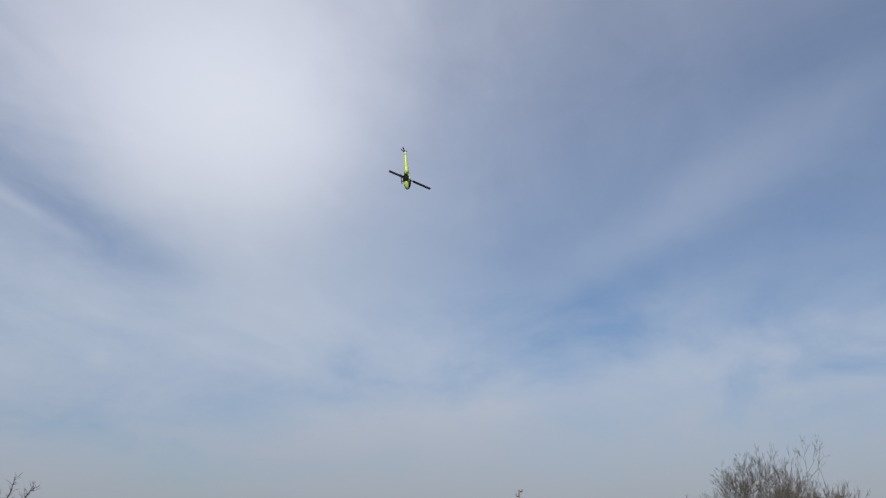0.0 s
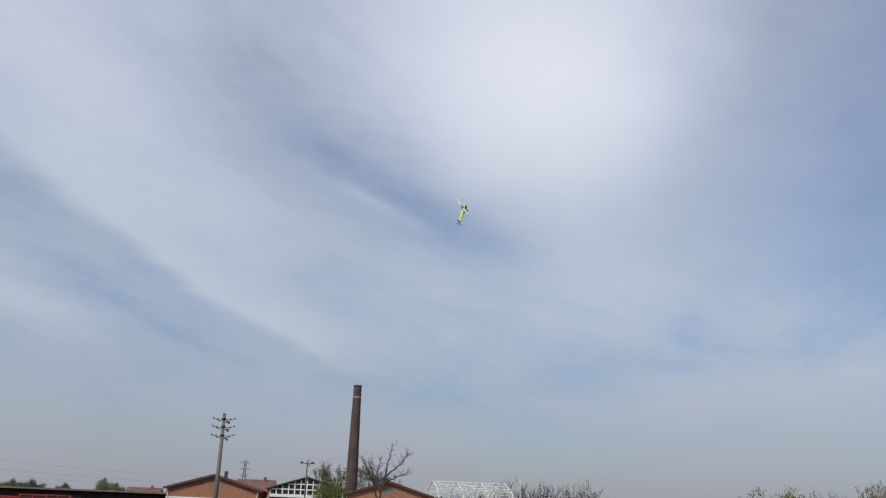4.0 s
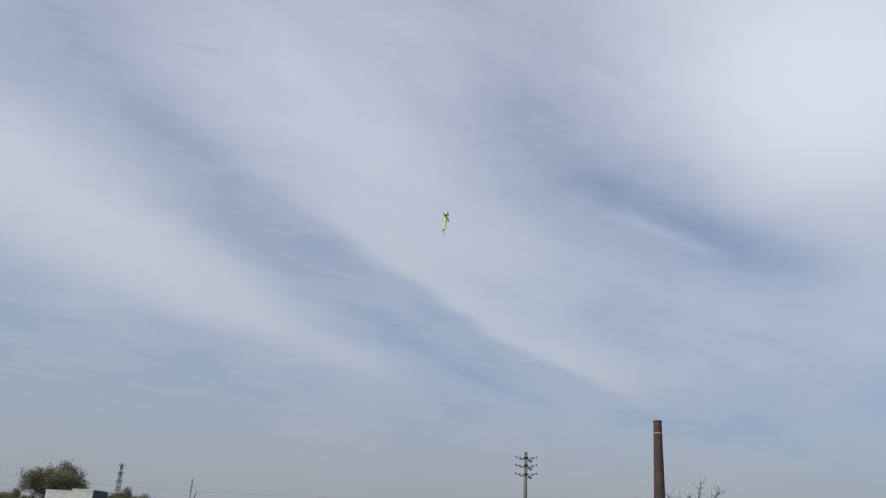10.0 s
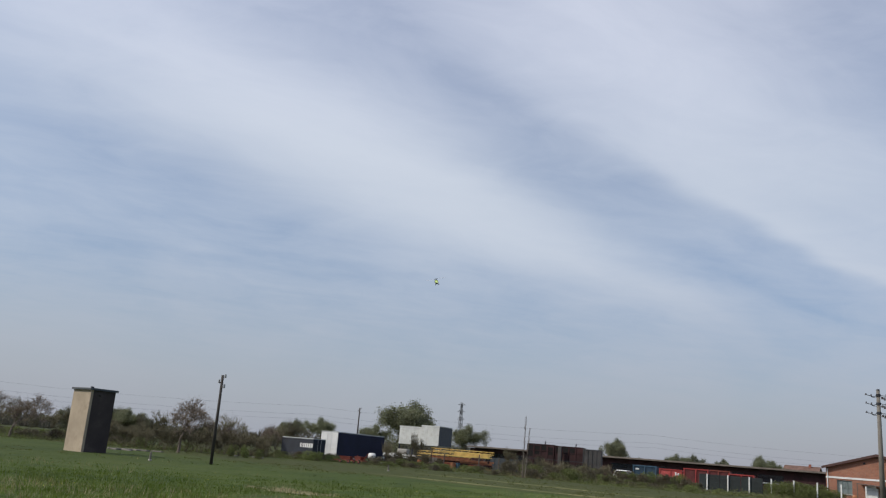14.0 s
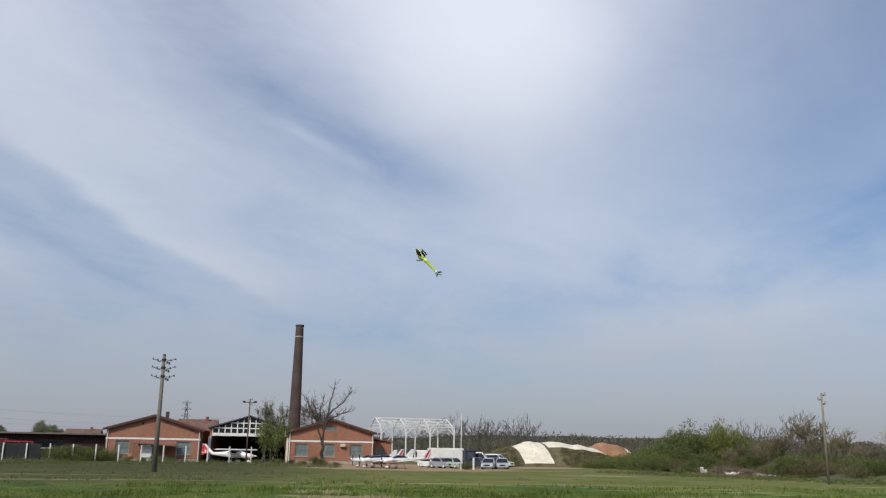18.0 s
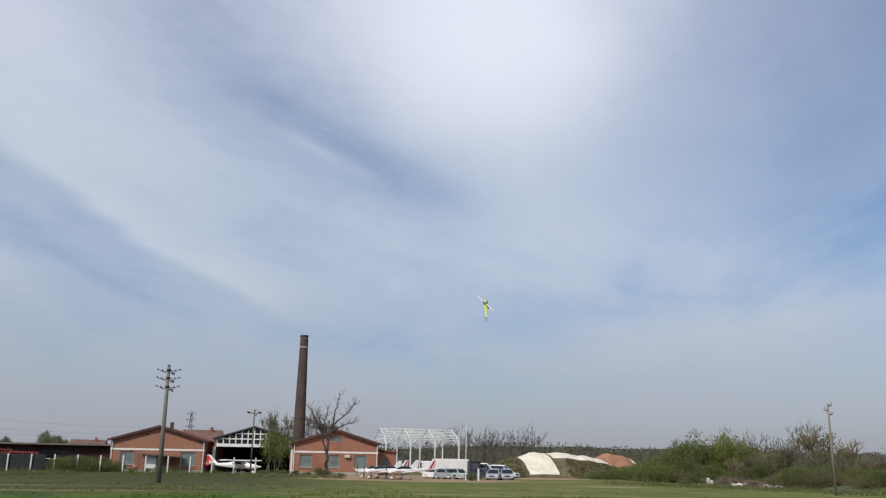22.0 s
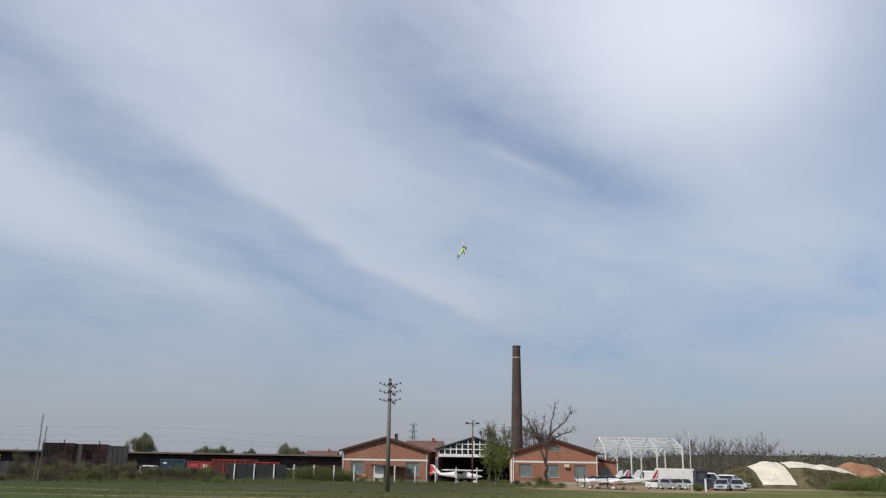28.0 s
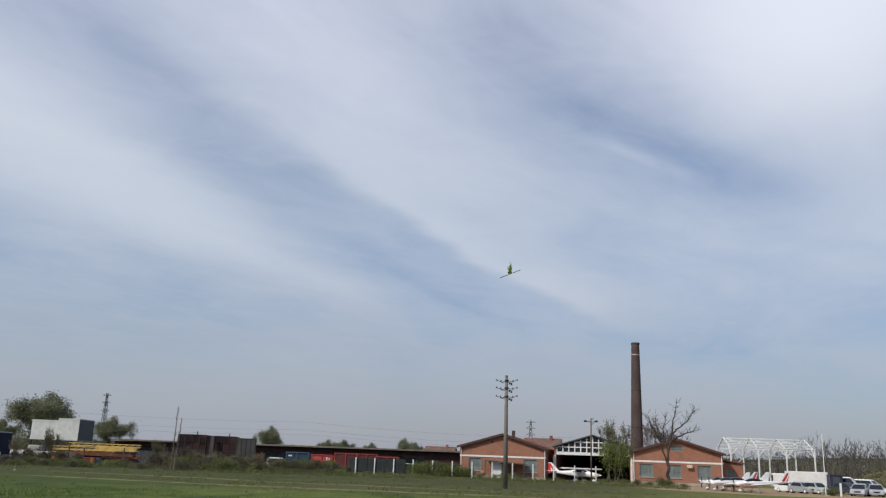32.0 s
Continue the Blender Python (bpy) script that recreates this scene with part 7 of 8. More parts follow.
big = tree("broad tree in full spring leaf behind the yard", at(-38.3, 165.0, 0, 150), 41, 11.6, BARK, BROADLEAF, 44, 0.135, 0.46, level=4, spread=0.62, trunk=0.24, trunks=3, thick=0.016, lift=0.08)
big.scale = (1.15, 1.15, 0.95)
for az, d, h, k in ((-45.4, 200, 7.0, 0.0), (-43.6, 190, 7.6, 0.0), (-33.6, 185, 8.4, 0), (-24.3, 190, 8.1, 0), (-17.6, 235, 6.4, 0), (-19.4, 240, 7.0, 0), (-20.2, 235, 6.8, 0), (-22.4, 240, 5.2, 0), (-14.9, 225, 7.6, 0), (-14.3, 228, 6.6, 0), (-39.9, 172, 6.6, 0), (-46.3, 195, 5.0, 0)):
    put_copy(big, at(az, d, 0, az * 53 % 360), h / 11.8 * 0.85, h / 11.8 * 0.85, h / 11.8)
poplar = thing("tree", "thin pale poplar with short bare upright twigs in the yard scrub", "tree", at(-30.0, 97.0), "trees")
prnd = random.Random(44)
for px, top, lean in ((0.0, 6.7, 0.05), (0.32, 5.4, 0.30)):
    stem = Mesh()
    foot, tip = Vector((px, 0, 0)), Vector((px + lean, 0.1, top))
    stem.tube(foot, tip, 0.065, 0.018, 6)
    for i in range(60):
        f = 0.12 + 0.86 * i / 59
        base, q = foot.lerp(tip, f), prnd.uniform(0, 6.283)
        long = prnd.uniform(0.3, 0.75) * (1.15 - 0.7 * f)
        bend = base + Vector((0.45 * math.cos(q), 0.45 * math.sin(q), 0.75)) * long * 0.6
        stem.tube(base, bend, 0.022, 0.017, 3, False)
        stem.tube(bend, bend + Vector((0.25 * math.cos(q + 0.5), 0.25 * math.sin(q + 0.5), 0.9)) * long * 0.5, 0.017, 0.009, 3, False)
    part("stem", stem, PALEBARK, poplar)
spread_tree = tree("small spreading tree in pale bud at the field's edge", at(-52.25, 86.0, 0, 90), 46, 5.2, BUDTWIG, BUDLEAF, 3, 0.045, 0.18, level=5, spread=0.62, trunk=0.24, thick=0.020, lift=0.06, least=0.016)
spread_tree.scale = (1.1, 1.1, 1.0)
put_copy(spread_tree, at(-49.0, 112, 0, 40), 0.62)
put_copy(spread_tree, at(-47.0, 108, 0, 90), 0.72)
put_copy(spread_tree, at(-62.0, 100, 0, 160), 0.9)
for az, d, h in ((-55.4, 128, 4.6), (-56.7, 132, 5.2), (-54.6, 136, 3.6), (-58.9, 130, 4.2), (-50.6, 140, 3.4)):
    put_copy(big, at(az, d, 0, az * 71 % 360), h / 11.8, h / 11.8, h / 11.8)
put_copy(spread_tree, at(-64.5, 104, 0, 200), 1.0)
tree("slim tree in pale blossom among the scrub", at(37.28, 96.0), 51, 5.0, PALEBARK, PALELEAF, 18, 0.07, 0.25, level=3, spread=0.3, trunk=0.35, thick=0.010, lift=0.35)
russet = tree("bushy bare tree with russet twigs behind the utility pole", at(32.9, 104.0), 53, 7.2, TWIG, DRYLEAF, 1, 0.05, 0.2, level=4, spread=0.42, trunk=0.26, trunks=5, thick=0.009, lift=0.3)
for az, d, s in ((31.2, 108, 0.78), (34.4, 108, 0.75), (30.4, 104, 0.6), (35.6, 106, 0.52), (36.4, 110, 0.5), (41.0, 98, 0.38), (42.3, 96, 0.42), (43.4, 92, 0.44), (38.9, 112, 0.42)):
    put_copy(russet, at(az, d, 0, az * 91 % 360), s)
# bare trees beyond the mound
bare = tree("slender bare tree beyond the earth mound", at(12.9, 200.0), 34, 10.0, FARBARK, level=4, spread=0.40, kink=0.3, trunk=0.28, trunks=3, thick=0.010, lift=0.22, least=0.024, kids=2, group="far bare trees")
for az, d, s in ((10.6, 205, 0.95), (11.3, 215, 0.9), (11.9, 208, 0.8), (13.7, 222, 0.85), (14.5, 215, 0.75), (15.3, 212, 1.0), (16.0, 226, 0.8), (9.4, 225, 0.85), (8.2, 235, 0.75), (12.4, 206, 0.9), (12.7, 212, 0.85), (15.0, 220, 0.9), (7.0, 240, 0.7), (28.9, 170, 0.75), (29.9, 165, 0.7)):
    put_copy(bare, at(az, d, 0, az * 63 % 360), s * 1.1, s * 1.1, s * 1.22)

bramble = [shrub("bramble", "tangled dark green bramble bush on the bank", at(44.0, 73), 61, DARKLEAF, 11000, 0.020, 20),
           shrub("bramble", "low bramble with fresh green shoots", at(46.0, 74), 62, GREENLEAF, 10000, 0.019, 18),
           shrub("bramble", "dry russet scrub among the brambles", at(48.0, 75), 63, DRYLEAF, 6000, 0.018, 15)]
bramble[0].scale, bramble[1].scale, bramble[2].scale = (2.6, 2.2, 1.7), (2.4, 2.2, 1.5), (2.2, 2.2, 1.6)
rnd = random.Random(77)
for i in range(150):
    f = i / 149
    az = 22.5 + 41 * f
    dist = 112 - 39 * min(1.0, f * 1.9) ** 0.8 + rnd.uniform(-1, 11)
    dist += 9.0 if 25.6 < az < 30.2 else 0.0
    k = rnd.choice((0, 0, 1, 1, 2, 2))
    s = rnd.uniform(1.5, 2.8)
    lift = 0.25 if dist > 80 else 0.0
    put_copy(bramble[k], at(az + rnd.uniform(-0.4, 0.4), dist, lift, rnd.uniform(0, 360)), s * 1.1, s * 1.1, s * rnd.uniform(0.55, 0.95))
# the big green thicket to the right of the mound
thicket = [shrub("thicket", "tall dense thicket of green leaves on the bank", at(25.7, 119.0), 65, GREENLEAF, 15000, 0.019, 30, group="thickets"),
           shrub("thicket", "tall thicket in young yellow-green leaf", at(27.6, 118.0), 66, YOUNGLEAF, 9000, 0.020, 22, group="thickets"),
           shrub("thicket", "tall thicket with mixed spring leaves", at(23.6, 120.0), 67, DARKLEAF, 13000, 0.019, 26, group="thickets")]
for t, s in zip(thicket, ((4.4, 4.0, 6.8), (3.0, 3.0, 8.4), (4.2, 4.0, 3.8))):
    t.scale = s
for az, d, k, sx, sz in ((26.6, 121, 0, 4.0, 6.2), (24.7, 120, 0, 3.8, 5.6), (28.7, 119, 2, 3.6, 5.6), (22.6, 122, 0, 4.2, 2.7), (21.4, 128, 2, 3.6, 2.3), (25.2, 114, 0, 3.4, 3.8), (27.2, 123, 0, 4.5, 6.2), (29.6, 120, 0, 3.4, 4.0), (23.4, 132, 0, 4.6, 3.4), (22.9, 116, 0, 3.2, 2.5), (23.8, 115, 2, 2.8, 2.6), (19.6, 126, 2, 2.8, 1.3), (20.6, 130, 0, 3.0, 1.9), (13.0, 128, 0, 2.8, 2.0), (13.9, 124, 2, 2.3, 1.5),
                         (31.0, 112, 2, 3.4, 3.4), (33.0, 108, 0, 3.6, 3.0), (35.2, 104, 2, 3.2, 2.6), (37.5, 100, 0, 3.2, 2.4), (39.5, 95, 0, 3.0, 2.2), (41.5, 93, 2, 3.0, 2.6), (43.2, 90, 0, 3.0, 2.6)):
    put_copy(thicket[k], at(az, d, 0, az * 37 % 360), sx, sx * 0.8, sz)
for i in range(20):
    put_copy(russet, at(-65.0 + 1.05 * i, 118 + (i * 7) % 13, 0, i * 83), 0.42 + 0.09 * (i % 4))
for i in range(14):
    put_copy(russet, at(44.2 + 1.4 * i, 91 + (i * 5) % 7, 0, i * 50), 0.44 + 0.06 * (i % 3))
for az, d, s in ((-37.05, 114.5, 0.62), (-38.9, 113.0, 0.42), (-31.0, 116.0, 0.5), (-29.0, 113.0, 0.4)):
    put_copy(russet, at(az, d, 0, az * 17 % 360), s * 0.7, s * 0.7, s)
# bare hedge along the west end of the field
for i in range(30):
    put_copy(russet, at(-56.6 + 0.34 * i, 93 + (i * 5) % 7, 0, i * 61), 0.36 + 0.05 * (i % 3), None, 0.27 + 0.04 * (i * 7 % 4))
# undergrowth between the stems of the bare grove
for i in range(16):
    az = 44.0 + 1.3 * i
    put_copy((bramble[2], thicket[0], bramble[2])[i % 3], at(az, 89 + (i * 7) % 9, 0, i * 40), 2.8, 2.4, 2.1 + 0.6 * (i % 3))
# low growth over the rubble
for i in range(26):
    put_copy(bramble[(0, 2, 1)[i % 3]], at(25.0 + 0.27 * i, 103 + (i * 5) % 9, 0, i * 70), 1.3, 1.2, 0.55 + 0.25 * (i % 3))
for i in range(4):
    put_copy(russet, at(28.2 + 0.8 * i, 114 + (i * 7) % 5, 0, i * 65), 0.45 + 0.07 * (i % 3))
# cut brushwood piled by the rubble
def brush_heap(m, n, half, tall, seed):
    rnd = random.Random(seed)
    me = Mesh()
    for _ in range(n):
        q, k = rnd.uniform(0, 6.283), rnd.random() ** 0.6
        x, y = half * k * math.cos(q), half * 0.7 * k * math.sin(q)
        z = tall * (1 - k * k) * rnd.uniform(0.1, 1.0)
        d = Vector((rnd.gauss(0, 1), rnd.gauss(0, 1), rnd.gauss(0, 0.35))).normalized() * rnd.uniform(0.3, 0.8)
        a, b = Vector((x, y, z)) - d, Vector((x, y, z)) + d
        a.z, b.z = max(a.z, 0.02), max(b.z, 0.02)
        me.tube(a, b, 0.022, 0.010, 4, False)
    solid("brushwood", me, CUTWOOD, "pile of cut pale brushwood at the foot of the bank", "brushwood", m, "brush heaps")


brush_heap(at(28.3, 103.0), 260, 1.7, 0.95, 3)
brush_heap(at(27.4, 102.5), 220, 1.3, 0.9, 4)
brush_heap(at(29.2, 99.5), 160, 1.2, 0.6, 5)


def young_conifer(label, m, h, wide, seed):
    """Whorls of drooping sprays round a straight stem."""
    rnd = random.Random(seed)
    t = thing("conifer", label, "tree", m, "conifers")
    part("trunk", Mesh().tube((0, 0, 0), (0, 0, h), 0.07, 0.015, 6), DARKBARK, t)
    me = Mesh()
    n = 16
    for i in range(n):
        f = i / (n - 1)
        z, reach = h * (0.10 + 0.88 * f), wide * (1.02 - f) * rnd.uniform(0.75, 1.15)
        for k in range(8):
            q = rnd.uniform(0, 6.283)
            for j in range(12):
                w = reach * (j + 1) / 12
                leaf_faces(me.v, me.f, rnd, Vector((w * math.cos(q), w * math.sin(q), z - 0.25 * w + rnd.gauss(0, 0.05))), 0.085)
    part("sprays", me, DARKLEAF, t, "dark green needle sprays")
    return t


young_conifer("narrow dark conifer on the bank before the bare grove", at(40.2, 96.0), 4.1, 0.75, 5)
young_conifer("bushy dark conifer in the scrub", at(39.56, 97.0), 4.5, 1.15, 8)
young_conifer("small dark conifer among the brambles", at(38.75, 99.0), 3.2, 0.6, 6)
for k, (az, d, hh) in enumerate(((-49.0, 88.0, 1.25), (-48.15, 86.0, 1.35), (-47.25, 84.0, 1.2))):
    b = shrub("round_bush", "dense dark clipped bush in a row at the field's edge", at(az, d, 0, 50 * k), 91 + k, DARKLEAF, 1500, 0.045, 10, group="round bushes")
    b.scale = (0.62, 0.62, hh)
srnd = random.Random(12)
for az, d, n in ((-55.45, 80.0, 7), (-54.3, 82.0, 4), (-48.6, 90.0, 2), (-47.7, 89.0, 2)):
    for _ in range(n):
        w, q, hh = srnd.uniform(0.25, 0.7), srnd.uniform(0.15, 0.35), srnd.uniform(0.06, 0.16)
        solid("concrete_slab", Mesh().bevelled(-w, w, -q, q, 0, hh, 0.03), POLEGREY, "pale broken concrete slab lying in the grass", "slab", at(az + srnd.gauss(0, 0.5), d + srnd.gauss(0, 0.8), 0, srnd.uniform(-25, 25)), "concrete slabs")
# scrub along the yard's edge
scrub = [shrub("scrub_bush", "brown-green scrub bush at the yard's edge", at(-28.0, 111), 71, DULLSCRUB, 2600, 0.03, 12, group="scrub"),
         shrub("scrub_bush", "dull green scrub bush at the yard's edge", at(-26.0, 112), 72, DARKLEAF, 2600, 0.03, 12, group="scrub")]
scrub[0].scale, scrub[1].scale = (2.2, 1.8, 2.0), (2.4, 1.8, 2.2)
for i in range(120):
    az = -66 + 52 * i / 119 + rnd.uniform(-0.5, 0.5)
    if -42.6 < az < -39.6 or az > -18.5 or -55.6 < az < -45.5 and i % 3:
        continue
    near = -31 < az < -24
    s = rnd.uniform(1.4, 2.3) * (1.1 if near and i % 2 else 0.85)
    s *= 0.75 if az > -24 else 1.0
    put_copy(scrub[(0, 0, 1)[i % 3] if near or az > -24 else i % 2], at(az, rnd.uniform(98, 108) if az > -48 else rnd.uniform(98, 125), 0, rnd.uniform(0, 360)), s, s, s * rnd.uniform(0.7, 1.0) * (1.0 if near or az < -46 else 0.75))
for i in range(15):
    put_copy(scrub[i % 2], at(-23.6 + 0.33 * i, 107 + (i * 5) % 4, 0, i * 47), 1.5, 1.2, (1.75 + 0.25 * (i % 3)) * (1.0 if i < 13 else 0.6))
for i in range(22):
    put_copy(russet, at(-30.8 + 0.33 * i, 109 + (i * 5) % 7, 0, i * 77), 0.26 + 0.03 * (i % 3), None, 0.22 + 0.04 * (i % 4))
for az, d, s in ((-12.0, 122.5, 2.2), (-13.9, 122.5, 2.9), (-14.3, 123.5, 2.6), (-13.2, 121.5, 1.4), (-12.6, 121.5, 1.3), (-14.6, 118.0, 0.7), (-16.2, 117.5, 0.7), (-17.6, 117.8, 0.7), (-12.9, 123.0, 3.0), (-13.4, 124.0, 3.4), (-11.4, 123.0, 2.4), (-11.0, 122.5, 1.9), (-12.3, 124.0, 3.1), (-8.4, 122, 1.5), (-9.3, 122, 1.0), (-10.2, 121, 1.0), (-7.6, 121.5, 1.0), (-5.2, 120, 0.8), (-1.0, 111, 1.2), (-2.3, 112, 1.1), (11.42, 98.0, 1.35)):
    put_copy(scrub[1], at(az, d, 0, az * 41 % 360), s * 1.2, s, s * 0.75)
for az, d, s in ((-38.9, 118, 1.6), (-38.2, 117, 2.0), (-37.4, 118, 1.7), (-36.6, 119, 1.9), (-35.6, 118, 1.5)):
    put_copy(scrub[0], at(az, d, 0, az * 31 % 360), s, s, s * 1.15)
for az, d, w, hh in ((0.7, 113.0, 0.9, 0.6), (1.45, 111.5, 1.0, 1.3), (1.95, 112.0, 1.1, 0.9), (2.8, 113.0, 0.9, 0.5), (-0.1, 112.5, 0.9, 0.8)):
    put_copy(bramble[1], at(az, d, 0, az * 90), w, w, hh)
put_copy(bramble[0], at(40.53, 54.0, 0, 10), 0.40, 0.40, 0.62)


# rough weeds along the far side of the field
def weeds(name, material, label, count, seed, band, tall):
    rnd = random.Random(seed)
    me = Mesh()
    for _ in range(count):
        az = rnd.uniform(-66, 64)
        if 3 < az < 20 or noise.noise(Vector((az * 0.22, seed, 0.0))) < rnd.uniform(-0.45, 0.35):
            continue
        p = at(az, band(az) + rnd.gauss(0, 3.2)).translation
        s = tall * rnd.uniform(0.3, 1.2) * (0.45 if 24 < az < 36 else 1.0)
        for _ in range(9):
            leaf_faces(me.v, me.f, rnd, p + Vector((rnd.gauss(0, 0.25), rnd.gauss(0, 0.25), abs(rnd.gauss(0, 0.4)) * s)), 0.06)
    solid(name, me, material, label, "weeds", kind="stuff")


edge = lambda az: 103 - 4 * math.sin(az * 0.2) if az < 8 else max(68.0, 108 - 1.25 * max(0.0, az - 11))
weeds("weeds", DARKLEAF, "rank dark weeds along the far edge of the meadow", 7500, 31, edge, 0.7)
weeds("green_weeds", GREENLEAF, "fresh green weeds along the far edge of the meadow", 4500, 33, lambda az: edge(az) - 2, 0.5)
weeds("dry_weeds", DRYLEAF, "dry brown stalks along the far edge of the meadow", 5500, 32, lambda az: edge(az) + 1, 0.6)


# ---- the model helicopter ----
for dull in (CARBON, BLADE):
    dull.node_tree.nodes["Principled BSDF"].inputs["Specular IOR Level"].default_value = 0.12


def make_helicopter():
    """Nose along +x, mast at the origin."""
    h = thing("model_helicopter", "fluorescent yellow radio-controlled helicopter with black blades and skids, flying", "helicopter", pose(0, 30, 12))
    shift, fat = 0.08, 1.22
    moved = lambda rows: [(x + shift, y, z, a, b) for x, y, z, a, b in rows]
    shell = lambda rows: [(x + shift, y * fat, (z + 0.08) * fat - 0.08, a * fat, b * fat) for x, y, z, a, b in rows]
    side = lambda rows: [(x + shift, z) for x, z in rows]
    can = [(0.335, 0, -0.11, 0.008, 0.010), (0.30, 0, -0.108, 0.036, 0.040), (0.22, 0, -0.100, 0.064, 0.076), (0.10, 0, -0.086, 0.080, 0.100), (-0.02, 0, -0.076, 0.078, 0.100), (-0.14, 0, -0.070, 0.064, 0.078), (-0.24, 0, -0.068, 0.050, 0.052)]
    part("canopy", Mesh().along(shell(can), 18, 2.2), NEON, h, "glossy fluorescent yellow canopy", True)
    # black panes on both sides of the nose, with the yellow spine left between them
    for s in (-1, 1):
        win = [(0.332, 0.006 * s, -0.108, 0.012, 0.014), (0.29, 0.026 * s, -0.100, 0.022, 0.034), (0.20, 0.044 * s, -0.088, 0.032, 0.058), (0.10, 0.053 * s, -0.078, 0.035, 0.066), (0.0, 0.057 * s, -0.068, 0.028, 0.050), (-0.07, 0.058 * s, -0.062, 0.012, 0.018)]
        part("windscreen", Mesh().along(shell(win), 14, 2.2), CARBON, h, "black painted windscreen pane", True)
        part("side_flash", Mesh().along(shell([(0.12, 0.077 * s, -0.100, 0.004, 0.006), (0.06, 0.079 * s, -0.094, 0.006, 0.012), (-0.06, 0.074 * s, -0.086, 0.006, 0.012), (-0.14, 0.062 * s, -0.080, 0.004, 0.005)]), 8), AIRWHITE, h, "white flash on the canopy's side", True)
        part("side_frame", Mesh().along(shell([(0.13, 0.046 * s, -0.152, 0.010, 0.012), (0.06, 0.056 * s, -0.150, 0.018, 0.030), (-0.07, 0.056 * s, -0.142, 0.018, 0.030), (-0.15, 0.042 * s, -0.128, 0.008, 0.010)]), 8), CARBON, h, "black side frame below the canopy", True)
    part("spine_panel", Mesh().along(shell([(0.315, 0, -0.078, 0.008, 0.008), (0.26, 0, -0.050, 0.022, 0.014), (0.18, 0, -0.018, 0.026, 0.014), (0.10, 0, 0.006, 0.022, 0.014), (0.06, 0, 0.012, 0.008, 0.006)]), 10), AIRWHITE, h, "white stripe along the top of the nose", True)
    part("head_housing", Mesh().along(shell([(0.05, 0, 0.010, 0.020, 0.010), (0.0, 0, 0.018, 0.044, 0.020), (-0.10, 0, 0.010, 0.044, 0.020), (-0.15, 0, 0.000, 0.016, 0.010)]), 10), CARBON, h, "black housing below the rotor head", True)
    part("boom_cap", Mesh().along(moved([(-0.16, 0, 0.000, 0.010, 0.006), (-0.20, 0, -0.010, 0.032, 0.014), (-0.27, 0, -0.014, 0.010, 0.006)]), 8), AIRWHITE, h, "white fairing at the root of the boom", True)
    boom = [(-0.18, 0, -0.074, 0.078, 0.084), (-0.30, 0, -0.070, 0.070, 0.074), (-0.45, 0, -0.066, 0.060, 0.064), (-0.70, 0, -0.058, 0.050, 0.052), (-0.93, 0, -0.052, 0.038, 0.040), (-0.99, 0, -0.052, 0.014, 0.016)]
    part("tail_boom", Mesh().along(moved(boom), 14), NEON, h, "", True)
    part("boom_band", Mesh().along(moved([(-0.84, 0, -0.055, 0.046, 0.047), (-0.92, 0, -0.053, 0.041, 0.043)]), 14), AIRWHITE, h, "white band near the end of the boom", True)
    part("belly", Mesh().along(shell([(0.13, 0, -0.150, 0.020, 0.020), (0.09, 0, -0.158, 0.050, 0.036), (0.0, 0, -0.160, 0.056, 0.038), (-0.10, 0, -0.146, 0.048, 0.034), (-0.17, 0, -0.122, 0.030, 0.024)]), 14, 2.4), CARBON, h, "black undertray between the skids", True)
    part("tail_fin", Mesh().extrude(side([(-0.90, -0.052), (-0.97, -0.052), (-1.06, -0.20), (-1.0, -0.20)]), -0.007, 0.007).extrude(side([(-0.93, -0.05), (-0.99, -0.05), (-1.05, 0.08), (-1.0, 0.08)]), -0.007, 0.007), CARBON, h, "black swept tail fin")
    for s in (-1, 1):
        sk = part("skid", Mesh().line([(0.26, 0.10 * s, -0.255), (0.22, 0.10 * s, -0.268), (-0.06, 0.10 * s, -0.268)], 0.013, 6), CARBON, h)
        part("strut", Mesh().line([(0.17, 0.05 * s, -0.19), (0.18, 0.08 * s, -0.225), (0.18, 0.10 * s, -0.265)], 0.011, 5), CARBON, sk)
        part("strut", Mesh().line([(0.0, 0.05 * s, -0.19), (-0.01, 0.08 * s, -0.225), (-0.01, 0.10 * s, -0.265)], 0.011, 5), CARBON, sk)
    part("mast", Mesh().tube((0, 0, -0.01), (0, 0, 0.11), 0.011, sides=8), HEADMETAL, h)
    part("swashplate", Mesh().tube((0, 0, 0.035), (0, 0, 0.055), 0.04, sides=12), HEADMETAL, h)
    rotor = part("main_rotor", Mesh().box(-0.055, 0.055, -0.022, 0.022, 0.085, 0.125), HEADMETAL, h, "metal rotor head with two black blades")
    for s in (-1, 1):
        part("grip", Mesh().box(min(0.056 * s, 0.14 * s), max(0.056 * s, 0.14 * s), -0.017, 0.017, 0.09, 0.12), HEADMETAL, rotor)
        prof = [(-0.034, 0.0), (-0.02, 0.004), (0.012, 0.005), (0.034, 0.001), (0.012, -0.003), (-0.02, -0.002)]
        rings = [[(x * s, y * k * s, 0.105 + z) for y, z in prof] for x, k in ((0.10, 0.6), (0.17, 1.0), (0.76, 1.0), (0.79, 0.75))]
        blade = part("blade", Mesh().loft(rings), BLADE, rotor, "carbon blade with sun glare coloured pale on its upper face")
        # thin pale layer on top: the sun's glare on the blade, put into colour
        top = [[(x * s, y * k * 0.94 * s, 0.1062 + z) for y, z in prof[:4]] + [(x * s, 0.0, 0.1052)] for x, k in ((0.13, 0.7), (0.17, 1.0), (0.75, 1.0), (0.78, 0.8))]
